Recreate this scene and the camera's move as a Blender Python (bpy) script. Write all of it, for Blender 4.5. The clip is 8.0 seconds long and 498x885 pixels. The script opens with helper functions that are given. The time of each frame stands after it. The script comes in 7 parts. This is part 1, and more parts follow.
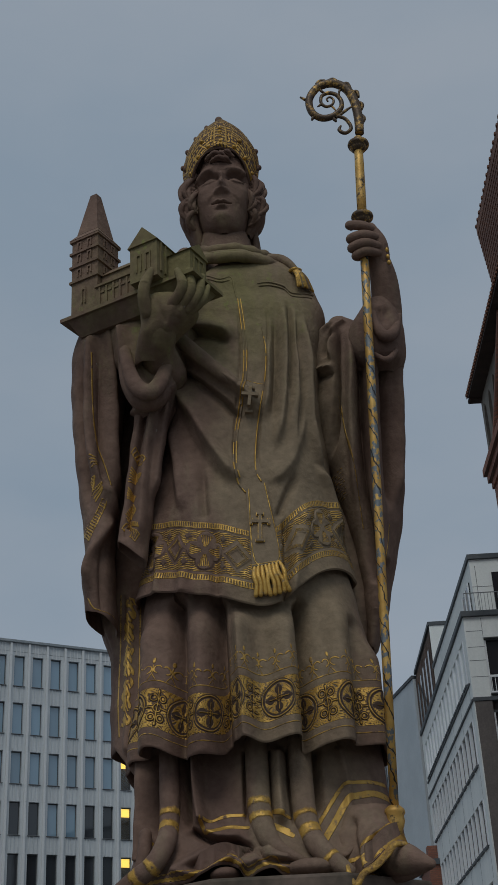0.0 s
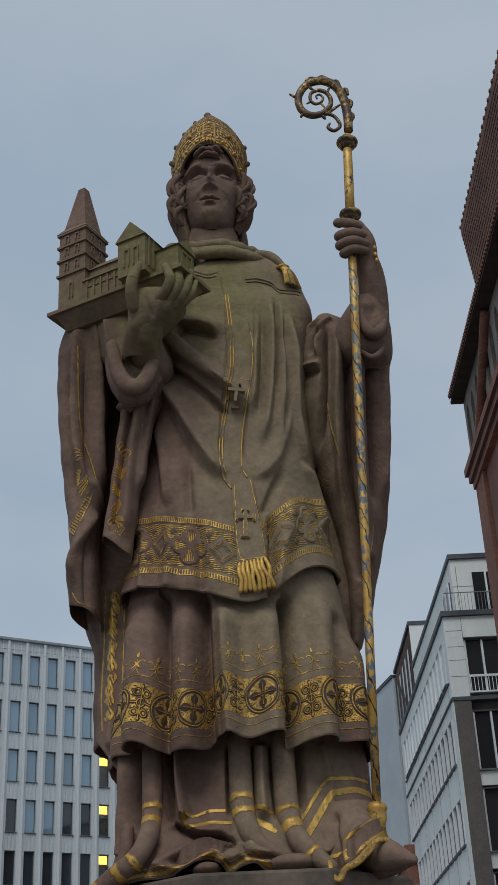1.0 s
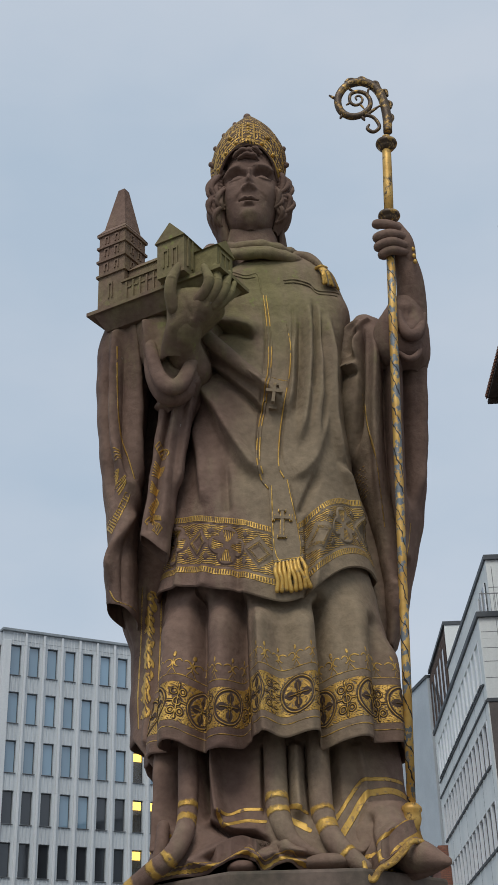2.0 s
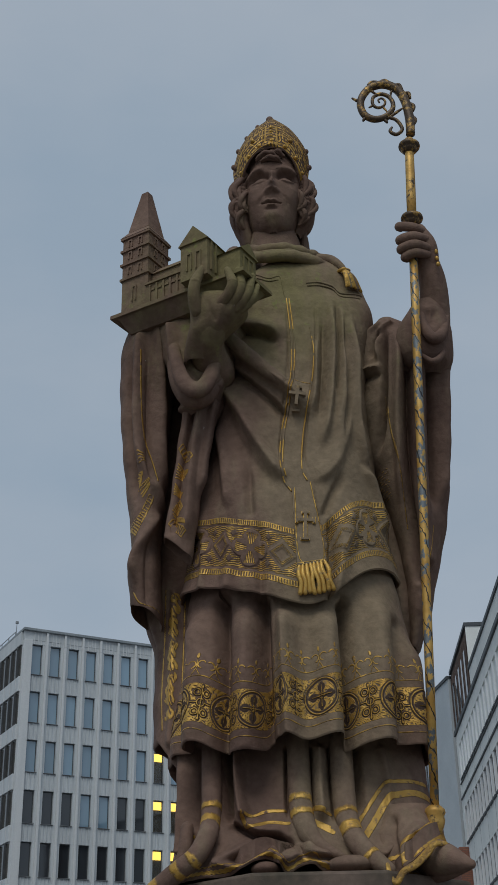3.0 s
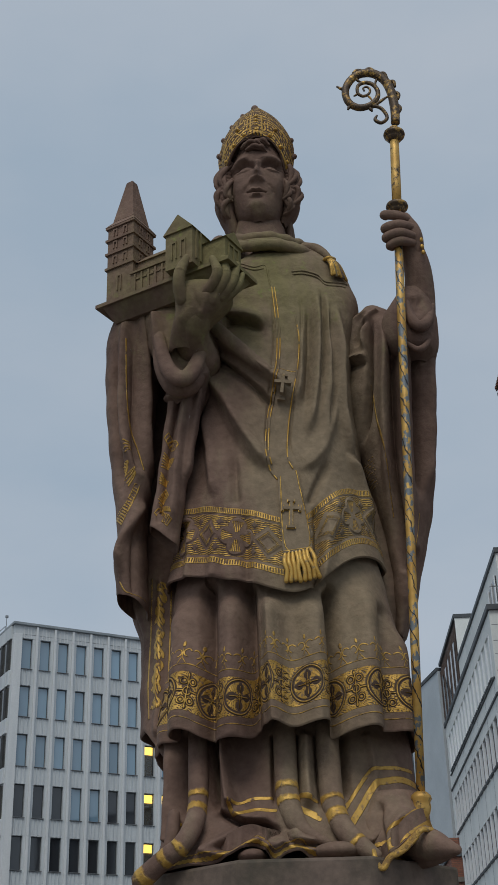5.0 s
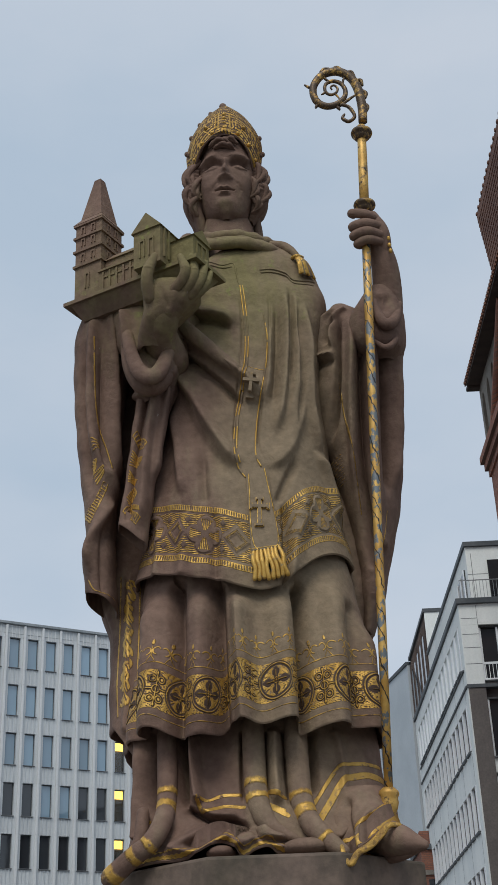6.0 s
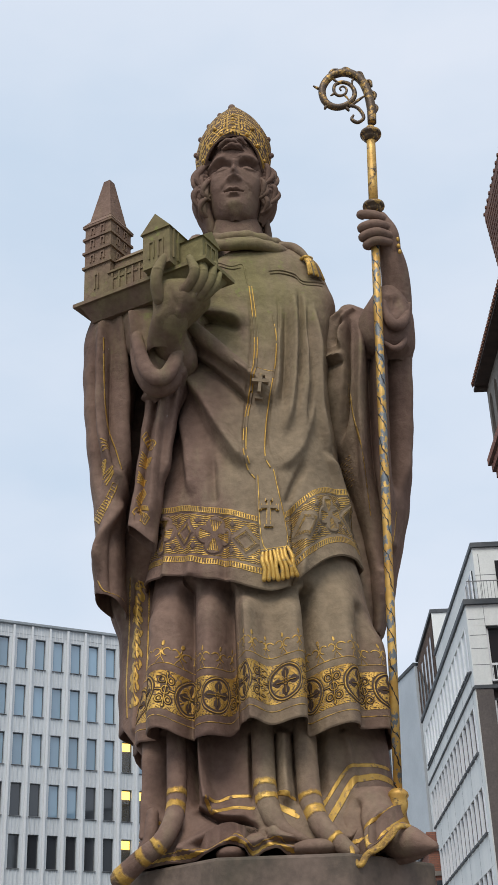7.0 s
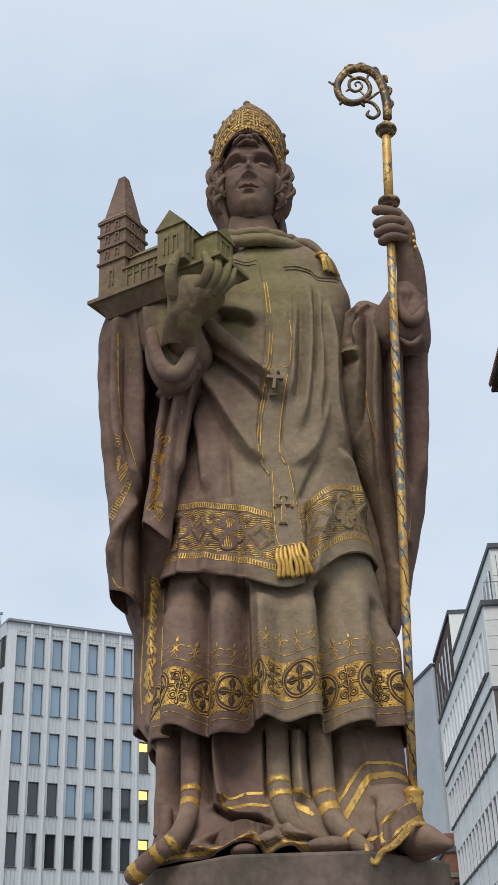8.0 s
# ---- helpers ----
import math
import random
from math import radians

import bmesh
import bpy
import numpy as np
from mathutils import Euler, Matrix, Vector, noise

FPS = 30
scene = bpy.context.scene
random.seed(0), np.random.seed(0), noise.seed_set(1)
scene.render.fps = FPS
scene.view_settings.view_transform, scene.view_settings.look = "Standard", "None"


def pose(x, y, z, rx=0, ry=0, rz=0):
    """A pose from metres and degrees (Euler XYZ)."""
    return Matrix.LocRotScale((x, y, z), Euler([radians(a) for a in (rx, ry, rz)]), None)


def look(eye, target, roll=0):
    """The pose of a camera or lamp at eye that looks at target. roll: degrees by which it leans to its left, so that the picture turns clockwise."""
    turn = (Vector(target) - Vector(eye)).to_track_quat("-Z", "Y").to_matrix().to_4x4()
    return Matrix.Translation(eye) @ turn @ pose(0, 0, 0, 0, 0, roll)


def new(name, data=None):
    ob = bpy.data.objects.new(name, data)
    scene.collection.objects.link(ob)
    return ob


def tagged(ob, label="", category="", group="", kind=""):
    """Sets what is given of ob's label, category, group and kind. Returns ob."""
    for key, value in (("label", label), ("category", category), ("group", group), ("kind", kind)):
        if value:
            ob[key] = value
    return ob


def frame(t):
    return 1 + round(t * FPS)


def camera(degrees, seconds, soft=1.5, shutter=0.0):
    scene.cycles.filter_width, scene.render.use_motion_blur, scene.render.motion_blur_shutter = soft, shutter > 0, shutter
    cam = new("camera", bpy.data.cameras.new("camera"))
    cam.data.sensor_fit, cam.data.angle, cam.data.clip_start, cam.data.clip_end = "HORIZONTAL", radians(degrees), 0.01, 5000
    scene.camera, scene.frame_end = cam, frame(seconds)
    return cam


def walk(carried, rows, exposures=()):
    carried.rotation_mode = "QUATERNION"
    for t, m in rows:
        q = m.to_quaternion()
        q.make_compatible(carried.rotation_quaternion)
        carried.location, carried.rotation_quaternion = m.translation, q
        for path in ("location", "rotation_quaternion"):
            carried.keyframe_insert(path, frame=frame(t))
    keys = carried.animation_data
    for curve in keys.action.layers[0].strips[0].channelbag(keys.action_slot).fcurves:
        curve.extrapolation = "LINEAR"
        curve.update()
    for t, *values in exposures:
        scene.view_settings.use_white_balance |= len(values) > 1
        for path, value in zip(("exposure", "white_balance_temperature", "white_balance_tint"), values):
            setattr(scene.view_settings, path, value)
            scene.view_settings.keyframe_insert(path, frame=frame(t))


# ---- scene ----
# ---------------------------------------------------------------- camera
cam = camera(22.33, 8.0)
PATH = [
    (0, 0.0000, 0.0000, 1.6000, -0.000, 27.142, 2.801),
    (0.5, -0.0034, 0.0043, 1.5952, -1.071, 27.112, 2.933),
    (1, -0.0114, 0.0017, 1.5944, -1.013, 27.010, 2.607),
    (1.5, -0.0120, -0.0029, 1.5940, -0.334, 26.946, 1.946),
    (2, -0.0159, -0.0146, 1.5941, 0.246, 26.965, 1.498),
    (3.5, -0.0251, -0.0277, 1.5945, 1.293, 27.015, 0.971),
    (4, -0.0226, -0.0234, 1.5929, 1.359, 27.017, 0.915),
    (5.5, -0.0103, -0.0198, 1.5808, 0.135, 26.495, 1.931),
    (6, -0.0090, -0.0321, 1.5853, -0.426, 26.439, 2.211),
    (6.5, -0.0096, -0.0376, 1.5875, -0.558, 26.450, 2.275),
    (7, -0.0149, -0.0340, 1.5861, -0.147, 26.473, 2.044),
    (7.5, -0.0109, -0.0244, 1.5844, 0.303, 26.496, 1.824),
    (8, -0.0081, -0.0184, 1.5805, 0.549, 26.520, 1.698),
]
EXPOSURES = [(0.0, -0.95, 6250, 6), (0.5, -0.95, 6250, 6), (0.9, -0.6, 6250, 6), (1.2, -0.15, 6350, 7), (1.5, 0.02, 6450, 8), (2.0, -0.06, 6450, 8), (2.2, -0.12, 6400, 7),
             (3.3, -0.78, 6250, 6), (3.5, -0.82, 6250, 6), (4.0, -0.78, 6250, 6), (5.3, -0.33, 6400, 7), (5.5, -0.28, 6400, 7), (6.0, -0.05, 6450, 8), (6.5, 0.27, 6550, 9),
             (7.0, 0.37, 6600, 10), (7.5, 0.25, 6600, 10), (8.0, 0.31, 6550, 9)]
walk(cam, [(t, pose(x, y, z, 90 + p, r, w)) for t, x, y, z, w, p, r in PATH], EXPOSURES)

# ---------------------------------------------------------------- world and light: an overcast evening sky
world = bpy.data.worlds.new("overcast_sky")
scene.world = world
world.use_nodes = True
wn, wl = world.node_tree.nodes, world.node_tree.links
wn.clear()
sky = wn.new("ShaderNodeTexSky")
sky.sky_type, sky.sun_disc = "NISHITA", False
sky.sun_elevation, sky.sun_rotation = radians(38), radians(200)
sky.air_density, sky.dust_density = 1.2, 3.0
coord = wn.new("ShaderNodeTexCoord")
stretch = wn.new("ShaderNodeMapping")
stretch.inputs["Scale"].default_value = (1.0, 1.0, 2.2)
wl.new(coord.outputs["Generated"], stretch.inputs["Vector"])
cloud = wn.new("ShaderNodeTexNoise")
cloud.inputs["Scale"].default_value, cloud.inputs["Detail"].default_value, cloud.inputs["Roughness"].default_value = 2.6, 5.0, 0.5
wl.new(stretch.outputs["Vector"], cloud.inputs["Vector"])
grey = wn.new("ShaderNodeValToRGB")
grey.color_ramp.elements[0].position, grey.color_ramp.elements[0].color = 0.36, (0.50, 0.60, 0.73, 1)
grey.color_ramp.elements[1].position, grey.color_ramp.elements[1].color = 0.66, (0.63, 0.69, 0.79, 1)
wl.new(cloud.outputs["Fac"], grey.inputs["Fac"])
dim = wn.new("ShaderNodeMix")
dim.data_type = "RGBA"
dim.blend_type = "MULTIPLY"
dim.inputs["Factor"].default_value = 1.0
dim.inputs["B"].default_value = (0.07, 0.07, 0.07, 1)
wl.new(sky.outputs["Color"], dim.inputs["A"])
veil = wn.new("ShaderNodeMix")
veil.data_type = "RGBA"
veil.inputs["Factor"].default_value = 0.88
wl.new(dim.outputs["Result"], veil.inputs["A"])
wl.new(grey.outputs["Color"], veil.inputs["B"])
back = wn.new("ShaderNodeBackground")
back.inputs["Strength"].default_value = 1.0
wl.new(veil.outputs["Result"], back.inputs["Color"])
wl.new(back.outputs["Background"], wn.new("ShaderNodeOutputWorld").inputs["Surface"])

sun = new("sun", bpy.data.lights.new("sun", "SUN"))
sun.data.energy, sun.data.angle, sun.data.color = 1.75, radians(30), (1.0, 0.95, 0.88)
sun.matrix_world = look((0, 0, 0), (0.12, 0.53, -0.74))


# ---------------------------------------------------------------- materials
def nodes_of(name):
    m = bpy.data.materials.new(name)
    m.use_nodes = True
    nt = m.node_tree
    return m, nt.nodes, nt.links, nt.nodes["Principled BSDF"]


def add(nodes, kind, **values):
    n = nodes.new(kind)
    for k, v in values.items():
        n.inputs[k].default_value = v
    return n


def blend(nodes, links, fac, a, b, mode="MIX"):
    n = nodes.new("ShaderNodeMix")
    n.data_type, n.blend_type = "RGBA", mode
    for socket, value in (("Factor", fac), ("A", a), ("B", b)):
        if isinstance(value, bpy.types.NodeSocket):
            links.new(value, n.inputs[socket])
        elif socket == "Factor":
            n.inputs[socket].default_value = value
        else:
            n.inputs[socket].default_value = (*value, 1)
    return n.outputs["Result"]


def ramp(nodes, links, value, lo, hi):
    n = nodes.new("ShaderNodeMapRange")
    n.interpolation_type = "SMOOTHSTEP"
    links.new(value, n.inputs["Value"])
    n.inputs["From Min"].default_value, n.inputs["From Max"].default_value = lo, hi
    return n.outputs["Result"]


def noise_at(nodes, links, scale, detail=6, stretch=(1, 1, 1), rough=0.6):
    c, m = nodes.new("ShaderNodeTexCoord"), nodes.new("ShaderNodeMapping")
    m.inputs["Scale"].default_value = stretch
    links.new(c.outputs["Object"], m.inputs["Vector"])
    n = add(nodes, "ShaderNodeTexNoise", Scale=scale, Detail=detail, Roughness=rough)
    links.new(m.outputs["Vector"], n.inputs["Vector"])
    return n.outputs["Fac"]


def surface(name, dark, light, coarse, fine, rough=0.8, bump=0.3, depth=0.01, metal=0.0, streak=(1, 1, 1), vary=0.0, grain=0.16):
    """Two colours mixed by coarse stains and fine grain, with relief from the grain; vary: change from piece to piece."""
    m, n, l, bsdf = nodes_of(name)
    a, b = noise_at(n, l, coarse, 5, streak), noise_at(n, l, fine, 8)
    mixed = blend(n, l, ramp(n, l, a, 0.32, 0.68), dark, light)
    specks = blend(n, l, ramp(n, l, b, 0.25, 0.75), (1 - grain,) * 3, (1 + grain * 0.7,) * 3)
    out = blend(n, l, 1.0, mixed, specks, "MULTIPLY")
    if vary:
        info = n.new("ShaderNodeObjectInfo")
        hue = n.new("ShaderNodeMapRange")
        l.new(info.outputs["Random"], hue.inputs["Value"])
        hue.inputs["To Min"].default_value, hue.inputs["To Max"].default_value = 1 - vary, 1 + vary
        bc = n.new("ShaderNodeVectorMath")
        bc.operation = "SCALE"
        l.new(out, bc.inputs[0])
        l.new(hue.outputs["Result"], bc.inputs["Scale"])
        out = bc.outputs["Vector"]
    l.new(out, bsdf.inputs["Base Color"])
    bsdf.inputs["Metallic"].default_value = metal
    rg = n.new("ShaderNodeMapRange")
    l.new(b, rg.inputs["Value"])
    rg.inputs["To Min"].default_value, rg.inputs["To Max"].default_value = max(rough - 0.12, 0.02), min(rough + 0.12, 1)
    l.new(rg.outputs["Result"], bsdf.inputs["Roughness"])
    if bump:
        bn = add(n, "ShaderNodeBump", Strength=bump, Distance=depth)
        l.new(b, bn.inputs["Height"])
        l.new(bn.outputs["Normal"], bsdf.inputs["Normal"])
    return m


def glow(name, colour, strength):
    m, n, l, bsdf = nodes_of(name)
    bsdf.inputs["Base Color"].default_value = (*colour, 1)
    bsdf.inputs["Emission Color"].default_value = (*colour, 1)
    bsdf.inputs["Emission Strength"].default_value = strength
    return m


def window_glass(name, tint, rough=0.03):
    """Coated office glass; a bright tint puts the sky's reflection partly into base colour."""
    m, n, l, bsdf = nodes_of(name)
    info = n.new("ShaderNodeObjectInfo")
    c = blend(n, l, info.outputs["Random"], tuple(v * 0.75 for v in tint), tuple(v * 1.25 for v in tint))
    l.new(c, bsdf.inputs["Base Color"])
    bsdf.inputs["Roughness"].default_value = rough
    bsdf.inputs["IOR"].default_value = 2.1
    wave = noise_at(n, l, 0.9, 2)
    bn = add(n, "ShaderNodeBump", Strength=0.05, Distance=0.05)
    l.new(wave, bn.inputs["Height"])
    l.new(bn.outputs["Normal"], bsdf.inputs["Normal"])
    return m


def clear_glass(name):
    m, n, l, bsdf = nodes_of(name)
    n.remove(bsdf)
    mix = n.new("ShaderNodeMixShader")
    fres = add(n, "ShaderNodeFresnel", IOR=1.5)
    clear = n.new("ShaderNodeBsdfTransparent")
    gloss = add(n, "ShaderNodeBsdfGlossy", Roughness=0.03)
    l.new(fres.outputs["Fac"], mix.inputs["Fac"])
    l.new(clear.outputs["BSDF"], mix.inputs[1])
    l.new(gloss.outputs["BSDF"], mix.inputs[2])
    l.new(mix.outputs["Shader"], n["Material Output"].inputs["Surface"])
    return m


PANEL = surface("pale_metal_cladding", (0.49, 0.525, 0.55), (0.58, 0.61, 0.63), 0.5, 9, 0.55, 0.1, 0.01, 0.0, (3, 3, 0.25), 0.05, grain=0.05)
FIN = surface("pale_cladding_fin", (0.58, 0.605, 0.62), (0.66, 0.675, 0.685), 0.6, 9, 0.5, 0.08, 0.01, 0.0, (3, 3, 0.2), grain=0.05)
# dark tone paints the shadow line under windows; also used for panel joints
SILL = surface("shadow_dark_sill", (0.11, 0.12, 0.13), (0.19, 0.20, 0.21), 1.2, 12, 0.7, 0.1)
FRAME = surface("dark_window_frame", (0.05, 0.055, 0.06), (0.08, 0.085, 0.09), 1.5, 12, 0.5, 0.1)
# blue base colour stands in for much of the sky's reflection
PANE = window_glass("sky_tinted_glass", (0.19, 0.295, 0.385))
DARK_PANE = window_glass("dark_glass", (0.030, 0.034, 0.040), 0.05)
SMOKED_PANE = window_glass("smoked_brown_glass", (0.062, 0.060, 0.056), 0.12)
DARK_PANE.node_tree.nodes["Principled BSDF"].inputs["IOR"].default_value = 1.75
CLEAR = clear_glass("clear_glass")
LAMP = glow("warm_office_light", (1.0, 0.66, 0.12), 2.2)
ROOM = surface("office_room", (0.12, 0.10, 0.07), (0.2, 0.16, 0.1), 0.8, 6, 0.9, 0.0)
ZINC = surface("zinc_roof_edge", (0.22, 0.25, 0.27), (0.32, 0.35, 0.37), 0.8, 9, 0.5, 0.1)
CAP = surface("dark_roof_edge", (0.05, 0.06, 0.07), (0.09, 0.10, 0.11), 0.8, 9, 0.6, 0.1)
RENDERED = surface("pale_grey_render", (0.72, 0.75, 0.74), (0.81, 0.83, 0.81), 0.35, 14, 0.85, 0.15, 0.01, 0.0, (2, 2, 0.3), grain=0.05)
TAUPE = surface("taupe_brick_slip", (0.115, 0.10, 0.095), (0.16, 0.14, 0.13), 0.5, 16, 0.85, 0.25, 0.01)
MULLION = surface("white_mullion", (0.74, 0.77, 0.80), (0.85, 0.87, 0.89), 0.7, 12, 0.45, 0.05, grain=0.05)
SLAT = surface("brown_slat_cladding", (0.08, 0.055, 0.045), (0.14, 0.095, 0.075), 0.6, 14, 0.8, 0.15, 0.01, 0.0, (1, 1, 0.2))
SLATE = surface("slate_grey_cladding", (0.46, 0.51, 0.55), (0.54, 0.59, 0.63), 0.25, 9, 0.75, 0.1, grain=0.05)
GROUND = surface("granite_setts", (0.10, 0.095, 0.09), (0.19, 0.18, 0.17), 0.7, 14, 0.85, 0.5, 0.02)
RAIL = surface("galvanised_rail", (0.22, 0.23, 0.24), (0.32, 0.33, 0.34), 2.0, 20, 0.45, 0.1, 0.005, 0.7)


def brick_wall(name):
    """Dark red brick with mortar joints, sooty in patches."""
    m, n, l, bsdf = nodes_of(name)
    c = n.new("ShaderNodeTexCoord")
    sep, com = n.new("ShaderNodeSeparateXYZ"), n.new("ShaderNodeCombineXYZ")
    l.new(c.outputs["Object"], sep.inputs["Vector"])
    run = n.new("ShaderNodeMath")
    l.new(sep.outputs["X"], run.inputs[0])
    l.new(sep.outputs["Y"], run.inputs[1])
    l.new(run.outputs["Value"], com.inputs["X"])
    l.new(sep.outputs["Z"], com.inputs["Y"])
    b = add(n, "ShaderNodeTexBrick", Scale=1.0)
    b.inputs["Color1"].default_value, b.inputs["Color2"].default_value = (0.28, 0.102, 0.064, 1), (0.37, 0.150, 0.092, 1)
    b.inputs["Mortar"].default_value = (0.13, 0.10, 0.085, 1)
    b.inputs["Brick Width"].default_value, b.inputs["Row Height"].default_value, b.inputs["Mortar Size"].default_value = 0.24, 0.08, 0.008
    l.new(com.outputs["Vector"], b.inputs["Vector"])
    soot = ramp(n, l, noise_at(n, l, 0.4, 6), 0.35, 0.7)
    l.new(blend(n, l, soot, b.outputs["Color"], (0.17, 0.082, 0.060)), bsdf.inputs["Base Color"])
    bsdf.inputs["Roughness"].default_value = 0.9
    bn = add(n, "ShaderNodeBump", Strength=0.6, Distance=0.01)
    inv = n.new("ShaderNodeMath")
    inv.operation = "SUBTRACT"
    inv.inputs[0].default_value = 1
    l.new(b.outputs["Fac"], inv.inputs[1])
    l.new(inv.outputs["Value"], bn.inputs["Height"])
    l.new(bn.outputs["Normal"], bsdf.inputs["Normal"])
    return m


BRICK = brick_wall("dark_red_brick")
STONE_BAND = surface("sooty_sandstone", (0.16, 0.14, 0.12), (0.26, 0.235, 0.205), 0.6, 12, 0.9, 0.3, 0.01)
EAVE_WOOD = surface("dark_brown_eave_boards", (0.035, 0.024, 0.02), (0.06, 0.04, 0.032), 0.8, 14, 0.85, 0.2, 0.01, 0.0, (1, 4, 1))
TILE = surface("brown_roof_tile", (0.14, 0.062, 0.042), (0.21, 0.10, 0.065), 0.7, 12, 0.85, 0.3, 0.01)


# ---------------------------------------------------------------- mesh helpers
def box_into(bm, lo, hi, bevel=0.0):
    r = bmesh.ops.create_cube(bm, size=1.0)
    for v in r["verts"]:
        for k in range(3):
            v.co[k] = lo[k] if v.co[k] < 0 else hi[k]
    if bevel:
        edges = {e for v in r["verts"] for e in v.link_edges}
        bmesh.ops.bevel(bm, geom=list(edges), offset=bevel, segments=2, affect="EDGES", profile=0.5)


def box(lo, hi, bevel=0.0):
    bm = bmesh.new()
    box_into(bm, lo, hi, bevel)
    return bm


def mesh_of(name, bm, material):
    me = bpy.data.meshes.new(name)
    bm.to_mesh(me)
    bm.free()
    me.materials.append(material)
    return me


def part(name, bm, material, parent, label=""):
    """One bmesh (or a finished mesh) as one object under a thing or under a part."""
    me = bm if isinstance(bm, bpy.types.Mesh) else mesh_of(name, bm, material)
    ob = new(name, me)
    ob.parent = parent
    return tagged(ob, label)


def thing(name, m, label, category, group="", kind=""):
    ob = new(name)
    ob.matrix_world = m
    return tagged(ob, label, category, group, kind)


def placed(name, me, parent, x=0, y=0, z=0, turn=0, label=""):
    ob = new(name, me)
    ob.parent = parent
    ob.matrix_basis = pose(x, y, z, 0, 0, turn)
    return tagged(ob, label)


def prism(outline, z0, z1):
    """An upright prism over an outline in x and y."""
    bm = bmesh.new()
    lo = [bm.verts.new((x, y, z0)) for x, y in outline]
    hi = [bm.verts.new((x, y, z1)) for x, y in outline]
    k = len(outline)
    bm.faces.new(lo[::-1])
    bm.faces.new(hi)
    for i in range(k):
        bm.faces.new((lo[i], lo[(i + 1) % k], hi[(i + 1) % k], hi[i]))
    return bm


def sweep_grid(points, radii, sides=16, flat=1.0, turn=0.0):
    """Rings round a smooth line through points; returns an array (rings, sides, 3)."""
    p = np.array(points, float)
    rings = []
    up = Vector((0.13, -1, 0.21)).normalized()
    for i in range(len(p)):
        d = Vector(p[min(i + 1, len(p) - 1)] - p[max(i - 1, 0)]).normalized()
        side = d.cross(up).normalized()
        nor = side.cross(d).normalized()
        up = nor
        a = np.linspace(0, 2 * np.pi, sides, endpoint=False) + turn
        rings.append(p[i] + radii[i] * (np.outer(np.cos(a), side) + flat * np.outer(np.sin(a), nor)))
    return np.array(rings)


def smooth_line(points, steps=8):
    """Catmull-Rom through rows of any number of columns."""
    p = np.array(points, float)
    p = np.vstack([2 * p[0] - p[1], p, 2 * p[-1] - p[-2]])
    out = []
    for i in range(1, len(p) - 2):
        for s in range(steps):
            t = s / steps
            a, b, c, d = p[i - 1:i + 3]
            out.append(0.5 * (2 * b + (c - a) * t + (2 * a - 5 * b + 4 * c - d) * t * t + (3 * b - a - 3 * c + d) * t ** 3))
    out.append(p[-2])
    return np.array(out)


def tube(points, radii, sides=16, steps=6, flat=1.0):
    """A bmesh tube with rounded-off ends along a smooth line."""
    rows = smooth_line([(*q, r) for q, r in zip(points, radii)], steps)
    g = sweep_grid(rows[:, :3], rows[:, 3], sides, flat)
    bm = bmesh.new()
    vs = [[bm.verts.new(v) for v in ring] for ring in g]
    for i in range(len(vs) - 1):
        for j in range(sides):
            bm.faces.new((vs[i][j], vs[i][(j + 1) % sides], vs[i + 1][(j + 1) % sides], vs[i + 1][j]))
    bm.faces.new(vs[0][::-1])
    bm.faces.new(vs[-1])
    for f in bm.faces:
        f.smooth = True
    bmesh.ops.recalc_face_normals(bm, faces=bm.faces)
    return bm


def lathe(profile, sides=32):
    """A turned shape about z from rows of radius and height."""
    bm = bmesh.new()
    rings = [[bm.verts.new((r * math.cos(2 * math.pi * k / sides), r * math.sin(2 * math.pi * k / sides), z)) for k in range(sides)] for r, z in profile]
    for a, b in zip(rings, rings[1:]):
        for k in range(sides):
            bm.faces.new((a[k], a[(k + 1) % sides], b[(k + 1) % sides], b[k]))
    bm.faces.new(rings[0][::-1])
    bm.faces.new(rings[-1])
    for f in bm.faces:
        f.smooth = True
    bmesh.ops.recalc_face_normals(bm, faces=bm.faces)
    return bm


# ---------------------------------------------------------------- ground
def build_ground():
    bm = bmesh.new()
    bmesh.ops.create_grid(bm, x_segments=4, y_segments=4, size=1500)
    g = new("ground", mesh_of("ground", bm, GROUND))
    tagged(g, "grey granite setts paving a wide open square", "ground", kind="structure")


build_ground()


